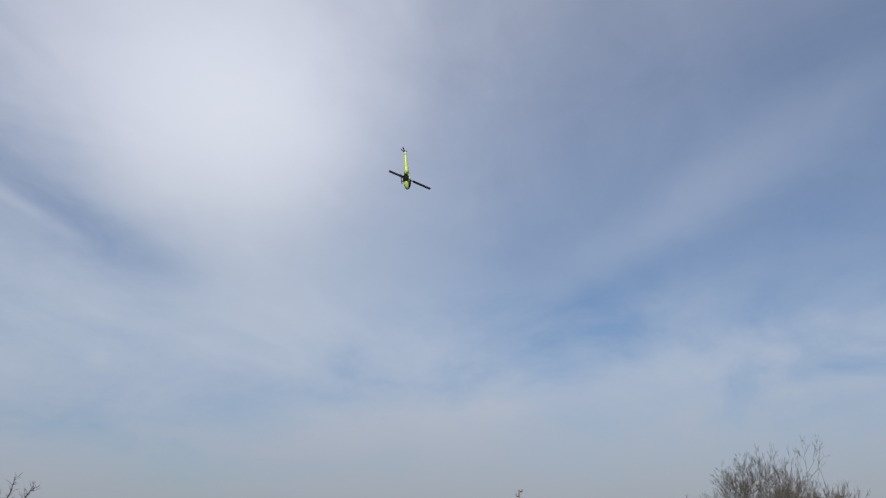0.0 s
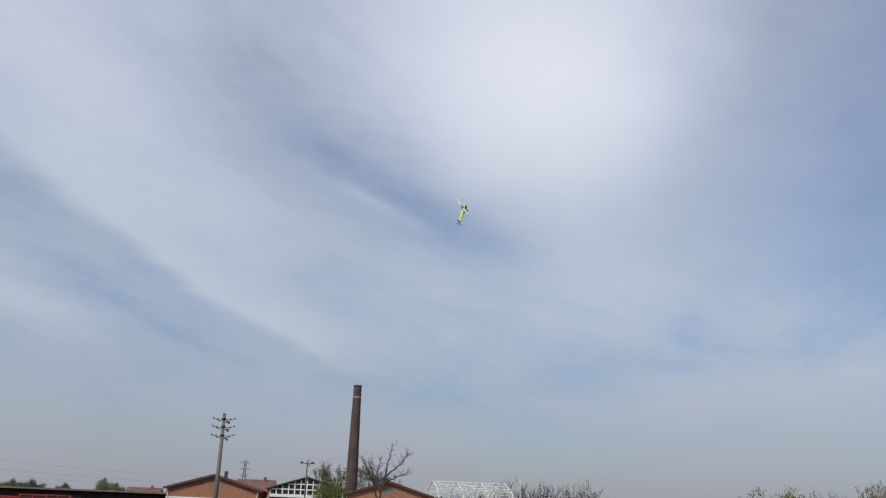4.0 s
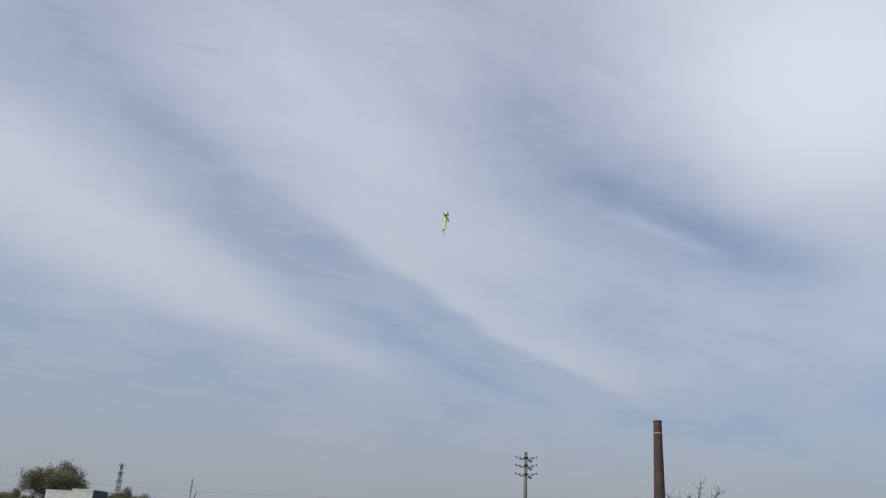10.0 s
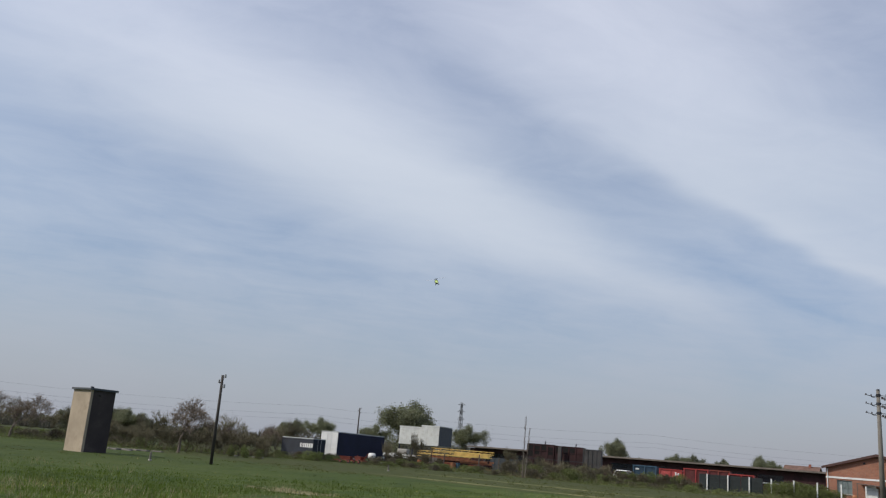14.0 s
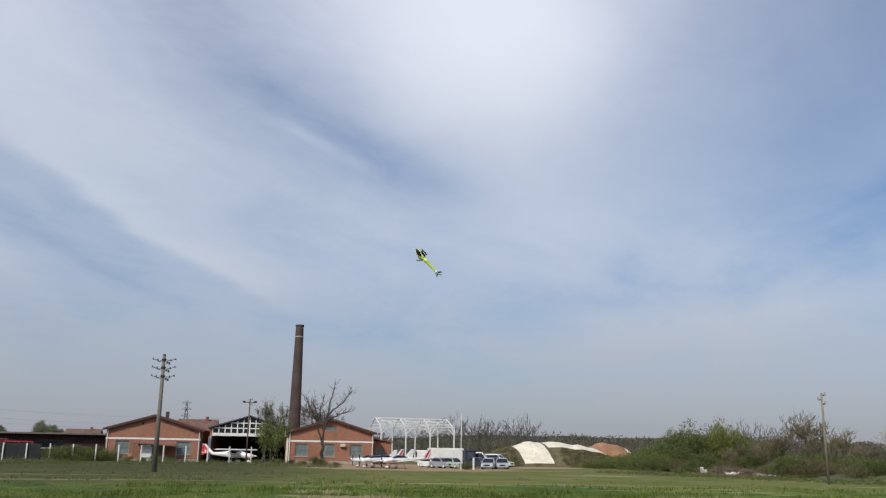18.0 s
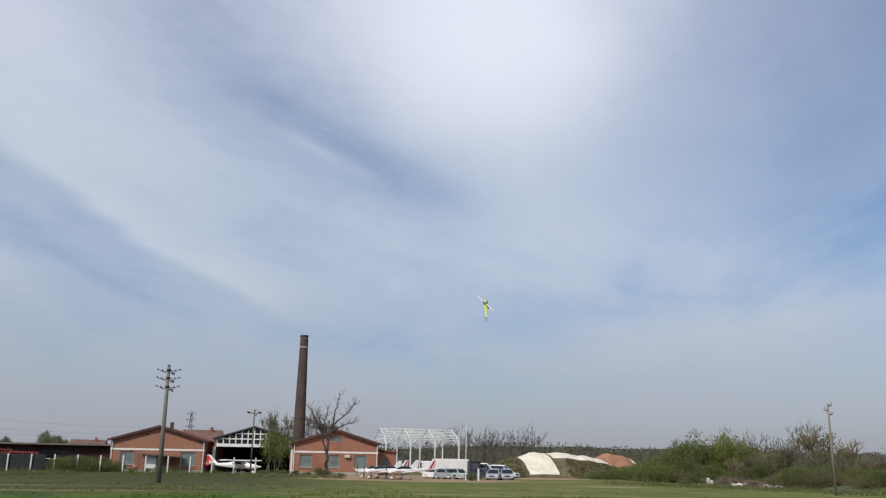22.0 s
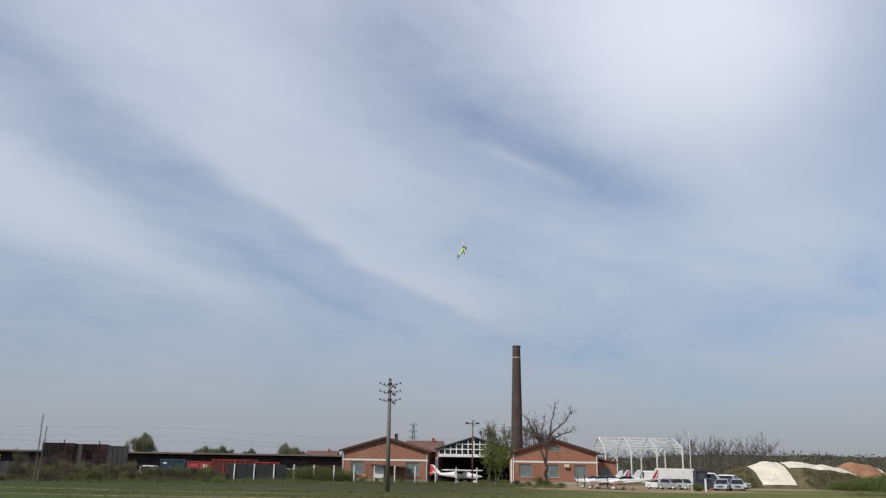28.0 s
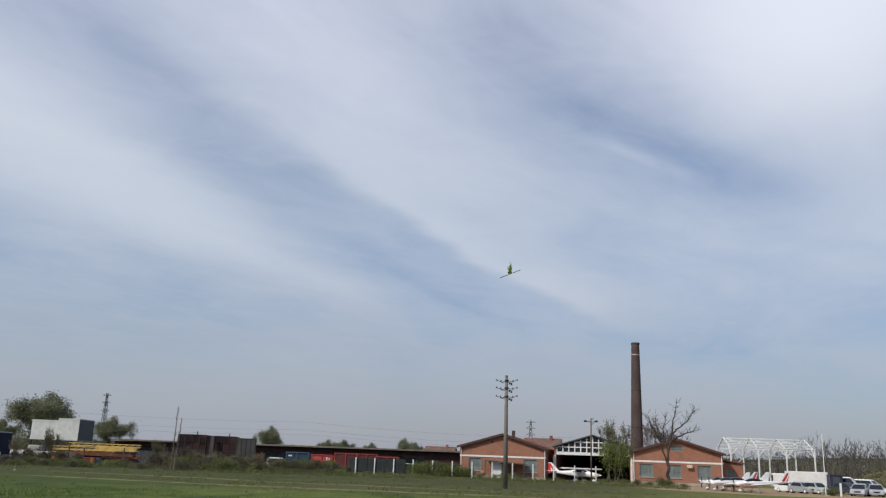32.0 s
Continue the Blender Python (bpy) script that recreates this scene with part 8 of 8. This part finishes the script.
        part("upper_face", Mesh().loft(top), GLAREBLADE, blade)
    tail = part("tail_rotor", Mesh().tube((0, 0.0, 0), (0, 0.045, 0), 0.012, sides=8), HEADMETAL, h, m=pose(-0.92, 0.03, -0.045))
    for s in (-1, 1):
        part("blade", Mesh().box(-0.014, 0.014, 0.034, 0.040, min(0.015 * s, 0.135 * s), max(0.015 * s, 0.135 * s)), BLADE, tail)
    return h, rotor, tail


helicopter, main_rotor, tail_rotor = make_helicopter()

FLIGHT = [  # seconds, place, turn as a quaternion
    (0.00, (9.99, 20.27, 12.21), (0.673, -0.272, 0.657, 0.205)),
    (0.10, (9.90, 20.49, 12.59), (0.701, -0.217, 0.631, 0.251)),
    (0.20, (9.87, 20.79, 12.73), (0.695, -0.198, 0.634, 0.274)),
    (0.30, (9.87, 21.16, 12.65), (0.676, -0.187, 0.650, 0.293)),
    (0.40, (9.87, 21.53, 12.49), (0.608, -0.234, 0.710, 0.266)),
    (0.50, (9.89, 21.93, 12.16), (0.488, -0.316, 0.786, 0.213)),
    (0.60, (9.71, 22.43, 11.86), (0.345, -0.369, 0.845, 0.175)),
    (0.70, (9.50, 22.93, 11.63), (0.240, -0.386, 0.878, 0.151)),
    (0.80, (9.22, 23.33, 11.76), (-0.019, -0.412, 0.908, 0.072)),
    (0.90, (8.95, 23.68, 12.05), (-0.168, -0.397, 0.902, 0.016)),
    (1.00, (8.71, 23.94, 12.47), (-0.292, -0.361, 0.884, -0.048)),
    (1.10, (8.41, 24.21, 12.87), (-0.394, -0.369, 0.837, -0.095)),
    (1.20, (8.18, 24.52, 13.26), (-0.540, -0.306, 0.756, -0.208)),
    (1.30, (8.00, 24.87, 13.43), (-0.625, -0.275, 0.674, -0.283)),
    (1.40, (7.87, 25.18, 13.49), (-0.661, -0.294, 0.630, -0.281)),
    (1.50, (7.64, 25.67, 13.36), (-0.706, -0.239, 0.553, -0.372)),
    (1.60, (7.80, 26.14, 13.07), (-0.740, -0.240, 0.504, -0.375)),
    (1.80, (7.62, 27.38, 12.09), (-0.770, -0.186, 0.394, -0.466)),
    (2.00, (6.87, 28.52, 11.60), (-0.779, -0.119, 0.186, -0.587)),
    (2.20, (6.48, 29.10, 12.07), (-0.756, -0.006, -0.253, -0.603)),
    (2.40, (6.17, 29.35, 13.22), (-0.691, 0.074, -0.470, -0.544)),
    (2.60, (5.79, 29.38, 13.56), (-0.625, 0.192, -0.620, -0.434)),
    (2.80, (5.48, 29.69, 13.23), (-0.542, 0.302, -0.707, -0.340)),
    (3.00, (5.16, 30.09, 12.56), (-0.345, 0.500, -0.772, -0.184)),
    (3.20, (4.75, 30.44, 12.30), (0.016, 0.627, -0.777, -0.054)),
    (3.40, (4.47, 30.56, 13.08), (0.390, 0.522, -0.752, 0.102)),
    (3.60, (4.21, 30.72, 13.93), (0.590, 0.425, -0.645, 0.235)),
    (3.80, (3.94, 31.08, 14.14), (0.678, 0.342, -0.554, 0.342)),
    (4.00, (3.74, 31.68, 13.67), (0.748, 0.224, -0.387, 0.490)),
    (4.20, (3.68, 32.31, 12.86), (0.747, 0.141, -0.248, 0.601)),
    (4.40, (3.30, 32.48, 13.22), (0.755, 0.218, -0.364, 0.500)),
    (4.50, (2.95, 32.41, 13.71), (0.697, 0.304, -0.504, 0.410)),
    (5.00, (2.34, 32.63, 13.11), (0.522, 0.446, -0.686, 0.239)),
    (5.40, (1.76, 32.96, 13.02), (0.634, 0.300, -0.566, 0.433)),
    (5.80, (0.96, 33.40, 12.48), (0.697, 0.146, -0.277, 0.645)),
    (6.20, (0.12, 33.60, 12.20), (0.712, 0.029, 0.069, 0.698)),
    (6.50, (-0.43, 33.53, 12.42), (0.704, -0.076, 0.300, 0.640)),
    (6.70, (-0.63, 32.96, 12.73), (0.602, -0.321, 0.588, 0.435)),
    (6.90, (-0.85, 32.74, 12.37), (0.505, -0.442, 0.662, 0.334)),
    (7.00, (-0.96, 32.71, 11.95), (0.431, -0.506, 0.694, 0.276)),
    (7.20, (-1.51, 32.55, 11.39), (0.213, -0.667, 0.701, 0.134)),
    (7.40, (-1.89, 32.22, 11.93), (-0.285, -0.633, 0.714, -0.091)),
    (7.60, (-2.22, 32.03, 12.63), (-0.395, -0.596, 0.681, -0.158)),
    (7.80, (-2.68, 32.22, 12.87), (-0.644, -0.308, 0.482, -0.508)),
    (8.00, (-3.26, 32.34, 12.55), (-0.692, -0.203, 0.306, -0.621)),
    (8.20, (-4.01, 32.31, 12.44), (-0.702, -0.155, 0.211, -0.662)),
    (8.40, (-4.53, 31.95, 13.17), (-0.675, -0.267, 0.379, -0.574)),
    (8.60, (-5.10, 31.60, 13.61), (-0.602, -0.397, 0.528, -0.449)),
    (8.80, (-5.81, 31.31, 13.46), (-0.390, -0.604, 0.664, -0.205)),
    (9.00, (-6.37, 31.38, 13.09), (-0.222, -0.647, 0.723, -0.098)),
    (9.20, (-6.72, 31.46, 12.84), (-0.045, -0.677, 0.734, 0.022)),
    (9.40, (-7.23, 31.30, 13.69), (-0.303, -0.615, 0.708, -0.169)),
    (9.60, (-7.55, 31.16, 14.65), (-0.415, -0.546, 0.568, -0.455)),
    (9.80, (-8.19, 32.54, 15.49), (-0.493, -0.491, 0.485, -0.529)),
    (10.00, (-9.01, 34.17, 15.63), (-0.574, -0.375, 0.364, -0.631)),
    (10.20, (-9.92, 35.98, 15.10), (-0.620, -0.249, 0.242, -0.703)),
    (10.40, (-10.92, 37.48, 15.06), (-0.650, 0.062, -0.068, -0.754)),
    (10.60, (-11.93, 37.94, 15.68), (-0.629, 0.268, -0.245, -0.687)),
    (10.80, (-12.93, 38.42, 15.80), (-0.481, 0.576, -0.453, -0.481)),
    (11.00, (-13.78, 39.27, 15.43), (-0.317, 0.666, -0.573, -0.356)),
    (11.20, (-15.13, 39.75, 14.58), (-0.162, 0.733, -0.633, -0.189)),
    (11.40, (-16.40, 39.97, 14.94), (0.131, 0.694, -0.682, 0.190)),
    (11.60, (-17.46, 40.08, 15.77), (0.218, 0.672, -0.636, 0.312)),
    (11.80, (-19.38, 42.08, 16.63), (0.445, 0.444, -0.416, 0.658)),
    (12.00, (-21.65, 43.84, 16.87), (0.452, 0.429, -0.388, 0.680)),
    (12.20, (-23.31, 45.11, 16.49), (0.441, 0.366, -0.353, 0.739)),
    (12.40, (-25.41, 46.17, 15.90), (0.424, 0.283, -0.294, 0.808)),
    (12.60, (-27.52, 47.07, 15.59), (0.452, 0.259, -0.249, 0.816)),
    (12.80, (-28.68, 46.33, 14.87), (0.450, 0.199, -0.197, 0.848)),
    (13.00, (-29.69, 45.57, 14.31), (0.455, 0.176, -0.172, 0.856)),
    (13.20, (-30.62, 44.80, 13.87), (0.372, 0.153, -0.179, 0.898)),
    (13.40, (-31.13, 44.23, 13.59), (0.314, 0.145, -0.190, 0.919)),
    (13.50, (-31.31, 43.98, 13.49), (0.270, 0.152, -0.213, 0.926)),
    (14.00, (-29.71, 39.89, 11.93), (0.412, 0.046, -0.225, 0.882)),
    (14.50, (-26.57, 36.81, 10.66), (0.567, 0.039, -0.125, 0.813)),
    (15.00, (-20.73, 33.26, 9.47), (0.792, -0.008, -0.059, 0.608)),
    (15.50, (-15.46, 28.91, 8.07), (0.989, -0.067, 0.131, 0.036)),
    (15.70, (-13.71, 28.98, 7.67), (0.988, -0.066, 0.135, 0.028)),
    (15.90, (-11.98, 28.93, 7.36), (0.997, -0.037, 0.066, 0.009)),
    (16.00, (-11.14, 28.85, 7.23), (0.998, -0.035, 0.058, -0.001)),
    (16.20, (-9.40, 29.43, 7.30), (0.997, -0.033, 0.071, -0.002)),
    (16.40, (-7.65, 29.90, 7.39), (0.998, -0.024, 0.055, -0.017)),
    (16.60, (-5.88, 30.29, 7.56), (0.998, -0.009, 0.021, 0.053)),
    (16.80, (-4.00, 30.54, 7.71), (0.999, -0.008, 0.046, 0.028)),
    (17.00, (-1.85, 30.70, 7.71), (0.997, -0.010, 0.078, -0.025)),
    (17.20, (0.10, 30.68, 7.76), (0.990, -0.008, 0.040, -0.132)),
    (17.40, (2.07, 30.59, 8.67), (0.876, 0.032, -0.456, 0.152)),
    (17.60, (3.14, 30.90, 9.31), (0.688, -0.025, -0.724, 0.052)),
    (17.80, (3.56, 31.36, 9.39), (0.443, -0.019, -0.895, -0.052)),
    (18.00, (4.53, 31.89, 9.20), (0.377, -0.087, -0.921, -0.047)),
    (18.20, (5.85, 31.97, 8.91), (0.242, -0.189, -0.950, -0.057)),
    (18.40, (7.42, 31.74, 9.23), (0.193, -0.136, -0.967, -0.092)),
    (18.60, (9.21, 31.41, 9.81), (0.346, -0.245, -0.904, -0.052)),
    (18.80, (11.05, 30.94, 10.14), (0.591, -0.171, -0.788, -0.033)),
    (19.00, (12.65, 30.62, 9.88), (0.738, 0.062, -0.656, 0.147)),
    (19.20, (12.84, 30.25, 8.87), (0.843, 0.059, -0.497, 0.199)),
    (19.40, (12.98, 29.83, 8.03), (0.942, 0.069, -0.230, 0.232)),
    (19.60, (12.52, 29.42, 7.98), (0.969, 0.072, 0.093, 0.217)),
    (19.80, (11.93, 28.89, 8.72), (0.881, 0.243, 0.335, 0.232)),
    (20.00, (11.78, 28.00, 8.88), (0.714, 0.003, 0.686, -0.141)),
    (20.20, (12.31, 28.98, 9.08), (0.602, -0.085, 0.780, -0.149)),
    (20.40, (12.19, 30.30, 9.07), (0.295, -0.179, 0.938, -0.010)),
    (20.60, (11.38, 31.88, 9.18), (0.031, -0.198, 0.976, 0.088)),
    (20.80, (10.31, 33.36, 10.04), (-0.255, -0.182, 0.949, 0.039)),
    (21.00, (9.85, 34.29, 11.15), (-0.384, -0.266, 0.883, 0.043)),
    (21.20, (9.55, 35.47, 11.93), (-0.629, -0.029, 0.746, -0.217)),
    (21.40, (9.37, 36.06, 12.02), (-0.647, -0.162, 0.636, -0.388)),
    (21.60, (9.34, 36.76, 11.42), (-0.666, -0.175, 0.616, -0.382)),
    (21.80, (9.18, 37.67, 10.27), (-0.701, -0.228, 0.434, -0.518)),
    (22.00, (8.39, 38.61, 9.18), (-0.705, -0.214, 0.405, -0.542)),
    (22.20, (7.81, 39.44, 8.09), (-0.669, -0.180, 0.402, -0.599)),
    (22.40, (7.13, 40.25, 7.37), (-0.692, -0.085, 0.196, -0.689)),
    (22.60, (6.47, 40.92, 7.07), (-0.753, -0.029, 0.045, -0.656)),
    (22.80, (6.16, 41.39, 7.48), (-0.718, 0.076, -0.182, -0.668)),
    (23.00, (5.36, 39.67, 8.84), (-0.669, 0.167, -0.371, -0.622)),
    (23.20, (4.27, 37.78, 10.12), (-0.522, 0.385, -0.638, -0.415)),
    (23.40, (3.55, 37.25, 10.64), (-0.523, 0.344, -0.626, -0.465)),
    (23.60, (2.70, 36.67, 10.61), (-0.354, 0.491, -0.742, -0.288)),
    (23.80, (1.81, 36.14, 10.61), (-0.170, 0.650, -0.731, -0.117)),
    (24.00, (0.91, 35.54, 11.35), (0.224, 0.623, -0.737, 0.137)),
    (24.20, (0.04, 35.61, 12.63), (0.547, 0.416, -0.568, 0.453)),
    (24.40, (-0.81, 35.50, 13.35), (0.534, 0.463, -0.571, 0.418)),
    (24.60, (-1.68, 35.71, 13.34), (0.593, 0.391, -0.491, 0.505)),
    (24.80, (-2.56, 36.10, 12.67), (0.651, 0.264, -0.346, 0.622)),
    (25.00, (-3.47, 36.42, 11.96), (0.663, 0.179, -0.239, 0.686)),
    (25.20, (-4.30, 36.78, 10.83), (0.640, 0.006, 0.002, 0.768)),
    (25.40, (-4.93, 36.96, 10.23), (0.621, -0.087, 0.148, 0.765)),
    (25.50, (-5.25, 37.04, 10.11), (0.601, -0.122, 0.205, 0.763)),
    (25.90, (-5.87, 37.32, 9.95), (0.618, -0.361, 0.404, 0.570)),
    (26.20, (-6.27, 37.32, 10.32), (0.427, -0.605, 0.574, 0.351)),
    (26.50, (-6.54, 37.41, 10.86), (0.129, -0.753, 0.637, 0.109)),
    (26.80, (-5.79, 37.78, 11.57), (-0.174, -0.729, 0.653, -0.109)),
    (27.20, (-4.83, 38.42, 12.10), (-0.395, -0.605, 0.620, -0.304)),
    (27.50, (-4.10, 38.82, 12.31), (-0.224, -0.686, 0.528, -0.447)),
    (27.70, (-3.14, 39.06, 12.50), (-0.469, -0.546, 0.338, -0.607)),
    (27.90, (-2.64, 39.22, 12.29), (-0.606, -0.473, 0.232, -0.596)),
    (28.00, (-2.53, 39.31, 12.17), (-0.711, -0.315, 0.151, -0.610)),
    (28.07, (-2.44, 39.26, 12.36), (-0.640, -0.574, -0.218, -0.462)),
    (28.13, (-2.35, 39.21, 12.55), (-0.421, -0.701, -0.537, -0.208)),
    (28.20, (-2.26, 39.16, 12.73), (-0.105, -0.667, -0.732, 0.094)),
    (28.40, (-1.79, 38.87, 13.52), (0.018, -0.251, -0.965, 0.074)),
    (28.50, (-1.60, 38.96, 13.57), (0.326, -0.075, -0.879, 0.341)),
    (28.60, (-1.40, 39.06, 13.62), (0.566, 0.117, -0.613, 0.539)),
    (28.80, (-1.22, 39.36, 13.20), (0.751, 0.357, -0.257, 0.493)),
    (29.00, (-0.72, 39.63, 12.61), (0.908, 0.241, -0.192, 0.283)),
    (29.20, (-0.66, 39.95, 11.87), (0.952, 0.205, -0.086, 0.209)),
    (29.40, (-0.83, 40.05, 11.94), (0.972, 0.165, -0.080, 0.147)),
    (29.60, (-1.56, 39.93, 12.97), (0.912, 0.178, -0.320, 0.182)),
    (29.80, (-2.56, 39.72, 13.89), (0.612, 0.308, -0.680, 0.260)),
    (29.85, (-2.70, 39.75, 14.00), (0.584, 0.079, -0.807, -0.041)),
    (29.90, (-2.86, 39.78, 14.13), (0.463, -0.163, -0.804, -0.336)),
    (29.95, (-3.02, 39.82, 14.27), (0.395, -0.279, -0.844, -0.233)),
    (30.00, (-3.17, 39.85, 14.39), (0.315, -0.386, -0.858, -0.123)),
    (30.05, (-3.43, 39.83, 14.39), (0.289, -0.577, -0.737, -0.200)),
    (30.10, (-3.69, 39.81, 14.38), (0.247, -0.735, -0.573, -0.265)),
    (30.15, (-3.95, 39.79, 14.38), (-0.042, -0.893, -0.308, -0.326)),
    (30.20, (-4.21, 39.77, 14.37), (0.323, 0.888, -0.013, 0.327)),
    (30.40, (-5.38, 39.88, 14.42), (0.034, 0.888, 0.457, -0.025)),
    (30.60, (-6.20, 39.33, 13.51), (-0.052, 0.696, 0.425, -0.576)),
    (30.70, (-6.69, 39.20, 12.75), (0.149, 0.659, 0.123, -0.726)),
    (30.80, (-7.17, 39.07, 12.00), (0.327, 0.520, -0.197, -0.764)),
    (30.90, (-7.67, 38.85, 11.18), (0.460, 0.226, 0.105, -0.852)),
    (31.00, (-8.17, 38.63, 10.37), (0.499, -0.115, 0.386, -0.767)),
    (31.10, (-8.36, 38.13, 10.00), (0.557, -0.179, 0.234, -0.777)),
    (31.20, (-8.56, 37.64, 9.62), (0.597, -0.238, 0.074, -0.763)),
    (31.30, (-8.41, 37.37, 10.01), (0.349, -0.521, 0.127, -0.768)),
    (31.40, (-8.27, 37.10, 10.40), (0.051, -0.729, 0.161, -0.663)),
    (31.60, (-7.74, 38.53, 10.99), (-0.339, -0.726, 0.286, -0.525)),
    (31.80, (-6.73, 40.34, 10.73), (-0.791, -0.256, 0.224, -0.509)),
    (31.87, (-6.55, 40.80, 10.95), (-0.709, -0.539, -0.183, -0.416)),
    (31.93, (-6.37, 41.25, 11.18), (-0.442, -0.681, -0.543, -0.214)),
    (32.00, (-6.20, 41.71, 11.40), (-0.059, -0.645, -0.760, 0.043)),
]
SPIN = [  # seconds, angle of the blades in degrees
    (0.0, 127),
    (0.1, 205),
    (0.2, 292),
    (0.3, 368),
    (0.4, 288),
    (0.5, 358),
    (0.6, 316),
    (0.7, 373),
    (0.8, 314),
    (0.9, 268),
    (1.0, 355),
    (1.1, 280),
    (1.2, 333),
    (1.3, 254),
    (1.4, 337),
    (1.5, 407),
    (1.6, 491),
    (1.8, 419),
    (2.0, 377),
    (2.2, 400),
    (2.4, 405),
    (2.6, 375),
    (2.8, 356),
    (3.0, 358),
    (3.2, 381),
    (3.4, 440),
    (3.6, 422),
    (3.8, 397),
    (4.0, 388),
    (4.2, 371),
    (4.4, 315),
    (4.5, 232),
    (5.0, 265),
    (5.4, 244),
    (5.8, 218),
    (6.2, 226),
    (6.5, 287),
    (6.7, 297),
    (6.9, 295),
    (7.0, 354),
    (7.2, 373),
    (7.4, 437),
    (7.6, 419),
    (7.8, 381),
    (8.0, 366),
    (8.2, 364),
    (8.4, 417),
    (8.6, 406),
    (8.8, 383),
    (9.0, 391),
    (9.2, 409),
    (9.4, 497),
    (9.6, 480),
    (9.8, 444),
    (10.0, 407),
    (10.2, 357),
    (10.4, 280),
    (10.6, 347),
    (10.8, 323),
    (11.0, 316),
    (11.2, 362),
    (11.4, 362),
    (11.6, 364),
    (11.8, 341),
    (12.0, 301),
    (12.2, 330),
    (12.4, 376),
    (12.6, 375),
    (12.8, 346),
    (13.0, 373),
    (13.2, 361),
    (13.4, 357),
    (13.5, 352),
    (14.0, 405),
    (14.5, 326),
    (15.0, 364),
    (15.5, 362),
    (15.7, 359),
    (15.9, 310),
    (16.0, 365),
    (16.2, 356),
    (16.4, 313),
    (16.6, 251),
    (16.8, 292),
    (17.0, 291),
    (17.2, 320),
    (17.4, 407),
    (17.6, 435),
    (17.8, 433),
    (18.0, 434),
    (18.2, 425),
    (18.4, 437),
    (18.6, 443),
    (18.8, 446),
    (19.0, 423),
    (19.2, 430),
    (19.4, 372),
    (19.6, 357),
    (19.8, 388),
    (20.0, 420),
    (20.2, 506),
    (20.4, 478),
    (20.6, 457),
    (20.8, 441),
    (21.0, 463),
    (21.2, 407),
    (21.4, 390),
    (21.6, 356),
    (21.8, 326),
    (22.0, 391),
    (22.2, 364),
    (22.4, 363),
    (22.6, 314),
    (22.8, 286),
    (23.0, 287),
    (23.2, 254),
    (23.4, 230),
    (23.6, 198),
    (23.8, 162),
    (24.0, 101),
    (24.2, 92),
    (24.4, 89),
    (24.6, 68),
    (24.8, 70),
    (25.0, 5),
    (25.2, -59),
    (25.4, -68),
    (25.5, -156),
    (25.9, -83),
    (26.2, -66),
    (26.5, -42),
    (26.8, -81),
    (27.2, -93),
    (27.5, -163),
    (27.7, -79),
    (27.9, -36),
    (28.0, 22),
    (28.2, -45),
    (28.4, -13),
    (28.6, 23),
    (28.8, 72),
    (29.0, 77),
    (29.2, 87),
    (29.4, 94),
    (29.6, 55),
    (29.8, 67),
    (30.0, 149),
    (30.2, 178),
    (30.4, 225),
    (30.6, 285),
    (30.8, 336),
    (31.0, 348),
    (31.2, 405),
    (31.4, 400),
    (31.6, 413),
    (31.8, 375),
    (32.0, 319),
]


def motions():
    rows = [(t, Matrix.Translation(p) @ Quaternion(q).to_matrix().to_4x4()) for t, p, q in FLIGHT]
    walk(helicopter, rows)
    walk(main_rotor, [(t, pose(0, 0, 0, 0, 0, a)) for t, a in SPIN])
    walk(tail_rotor, [(t, pose(-0.92, 0.03, -0.045, 0, 35 * i, 0)) for i, (t, a) in enumerate(SPIN)])


motions()
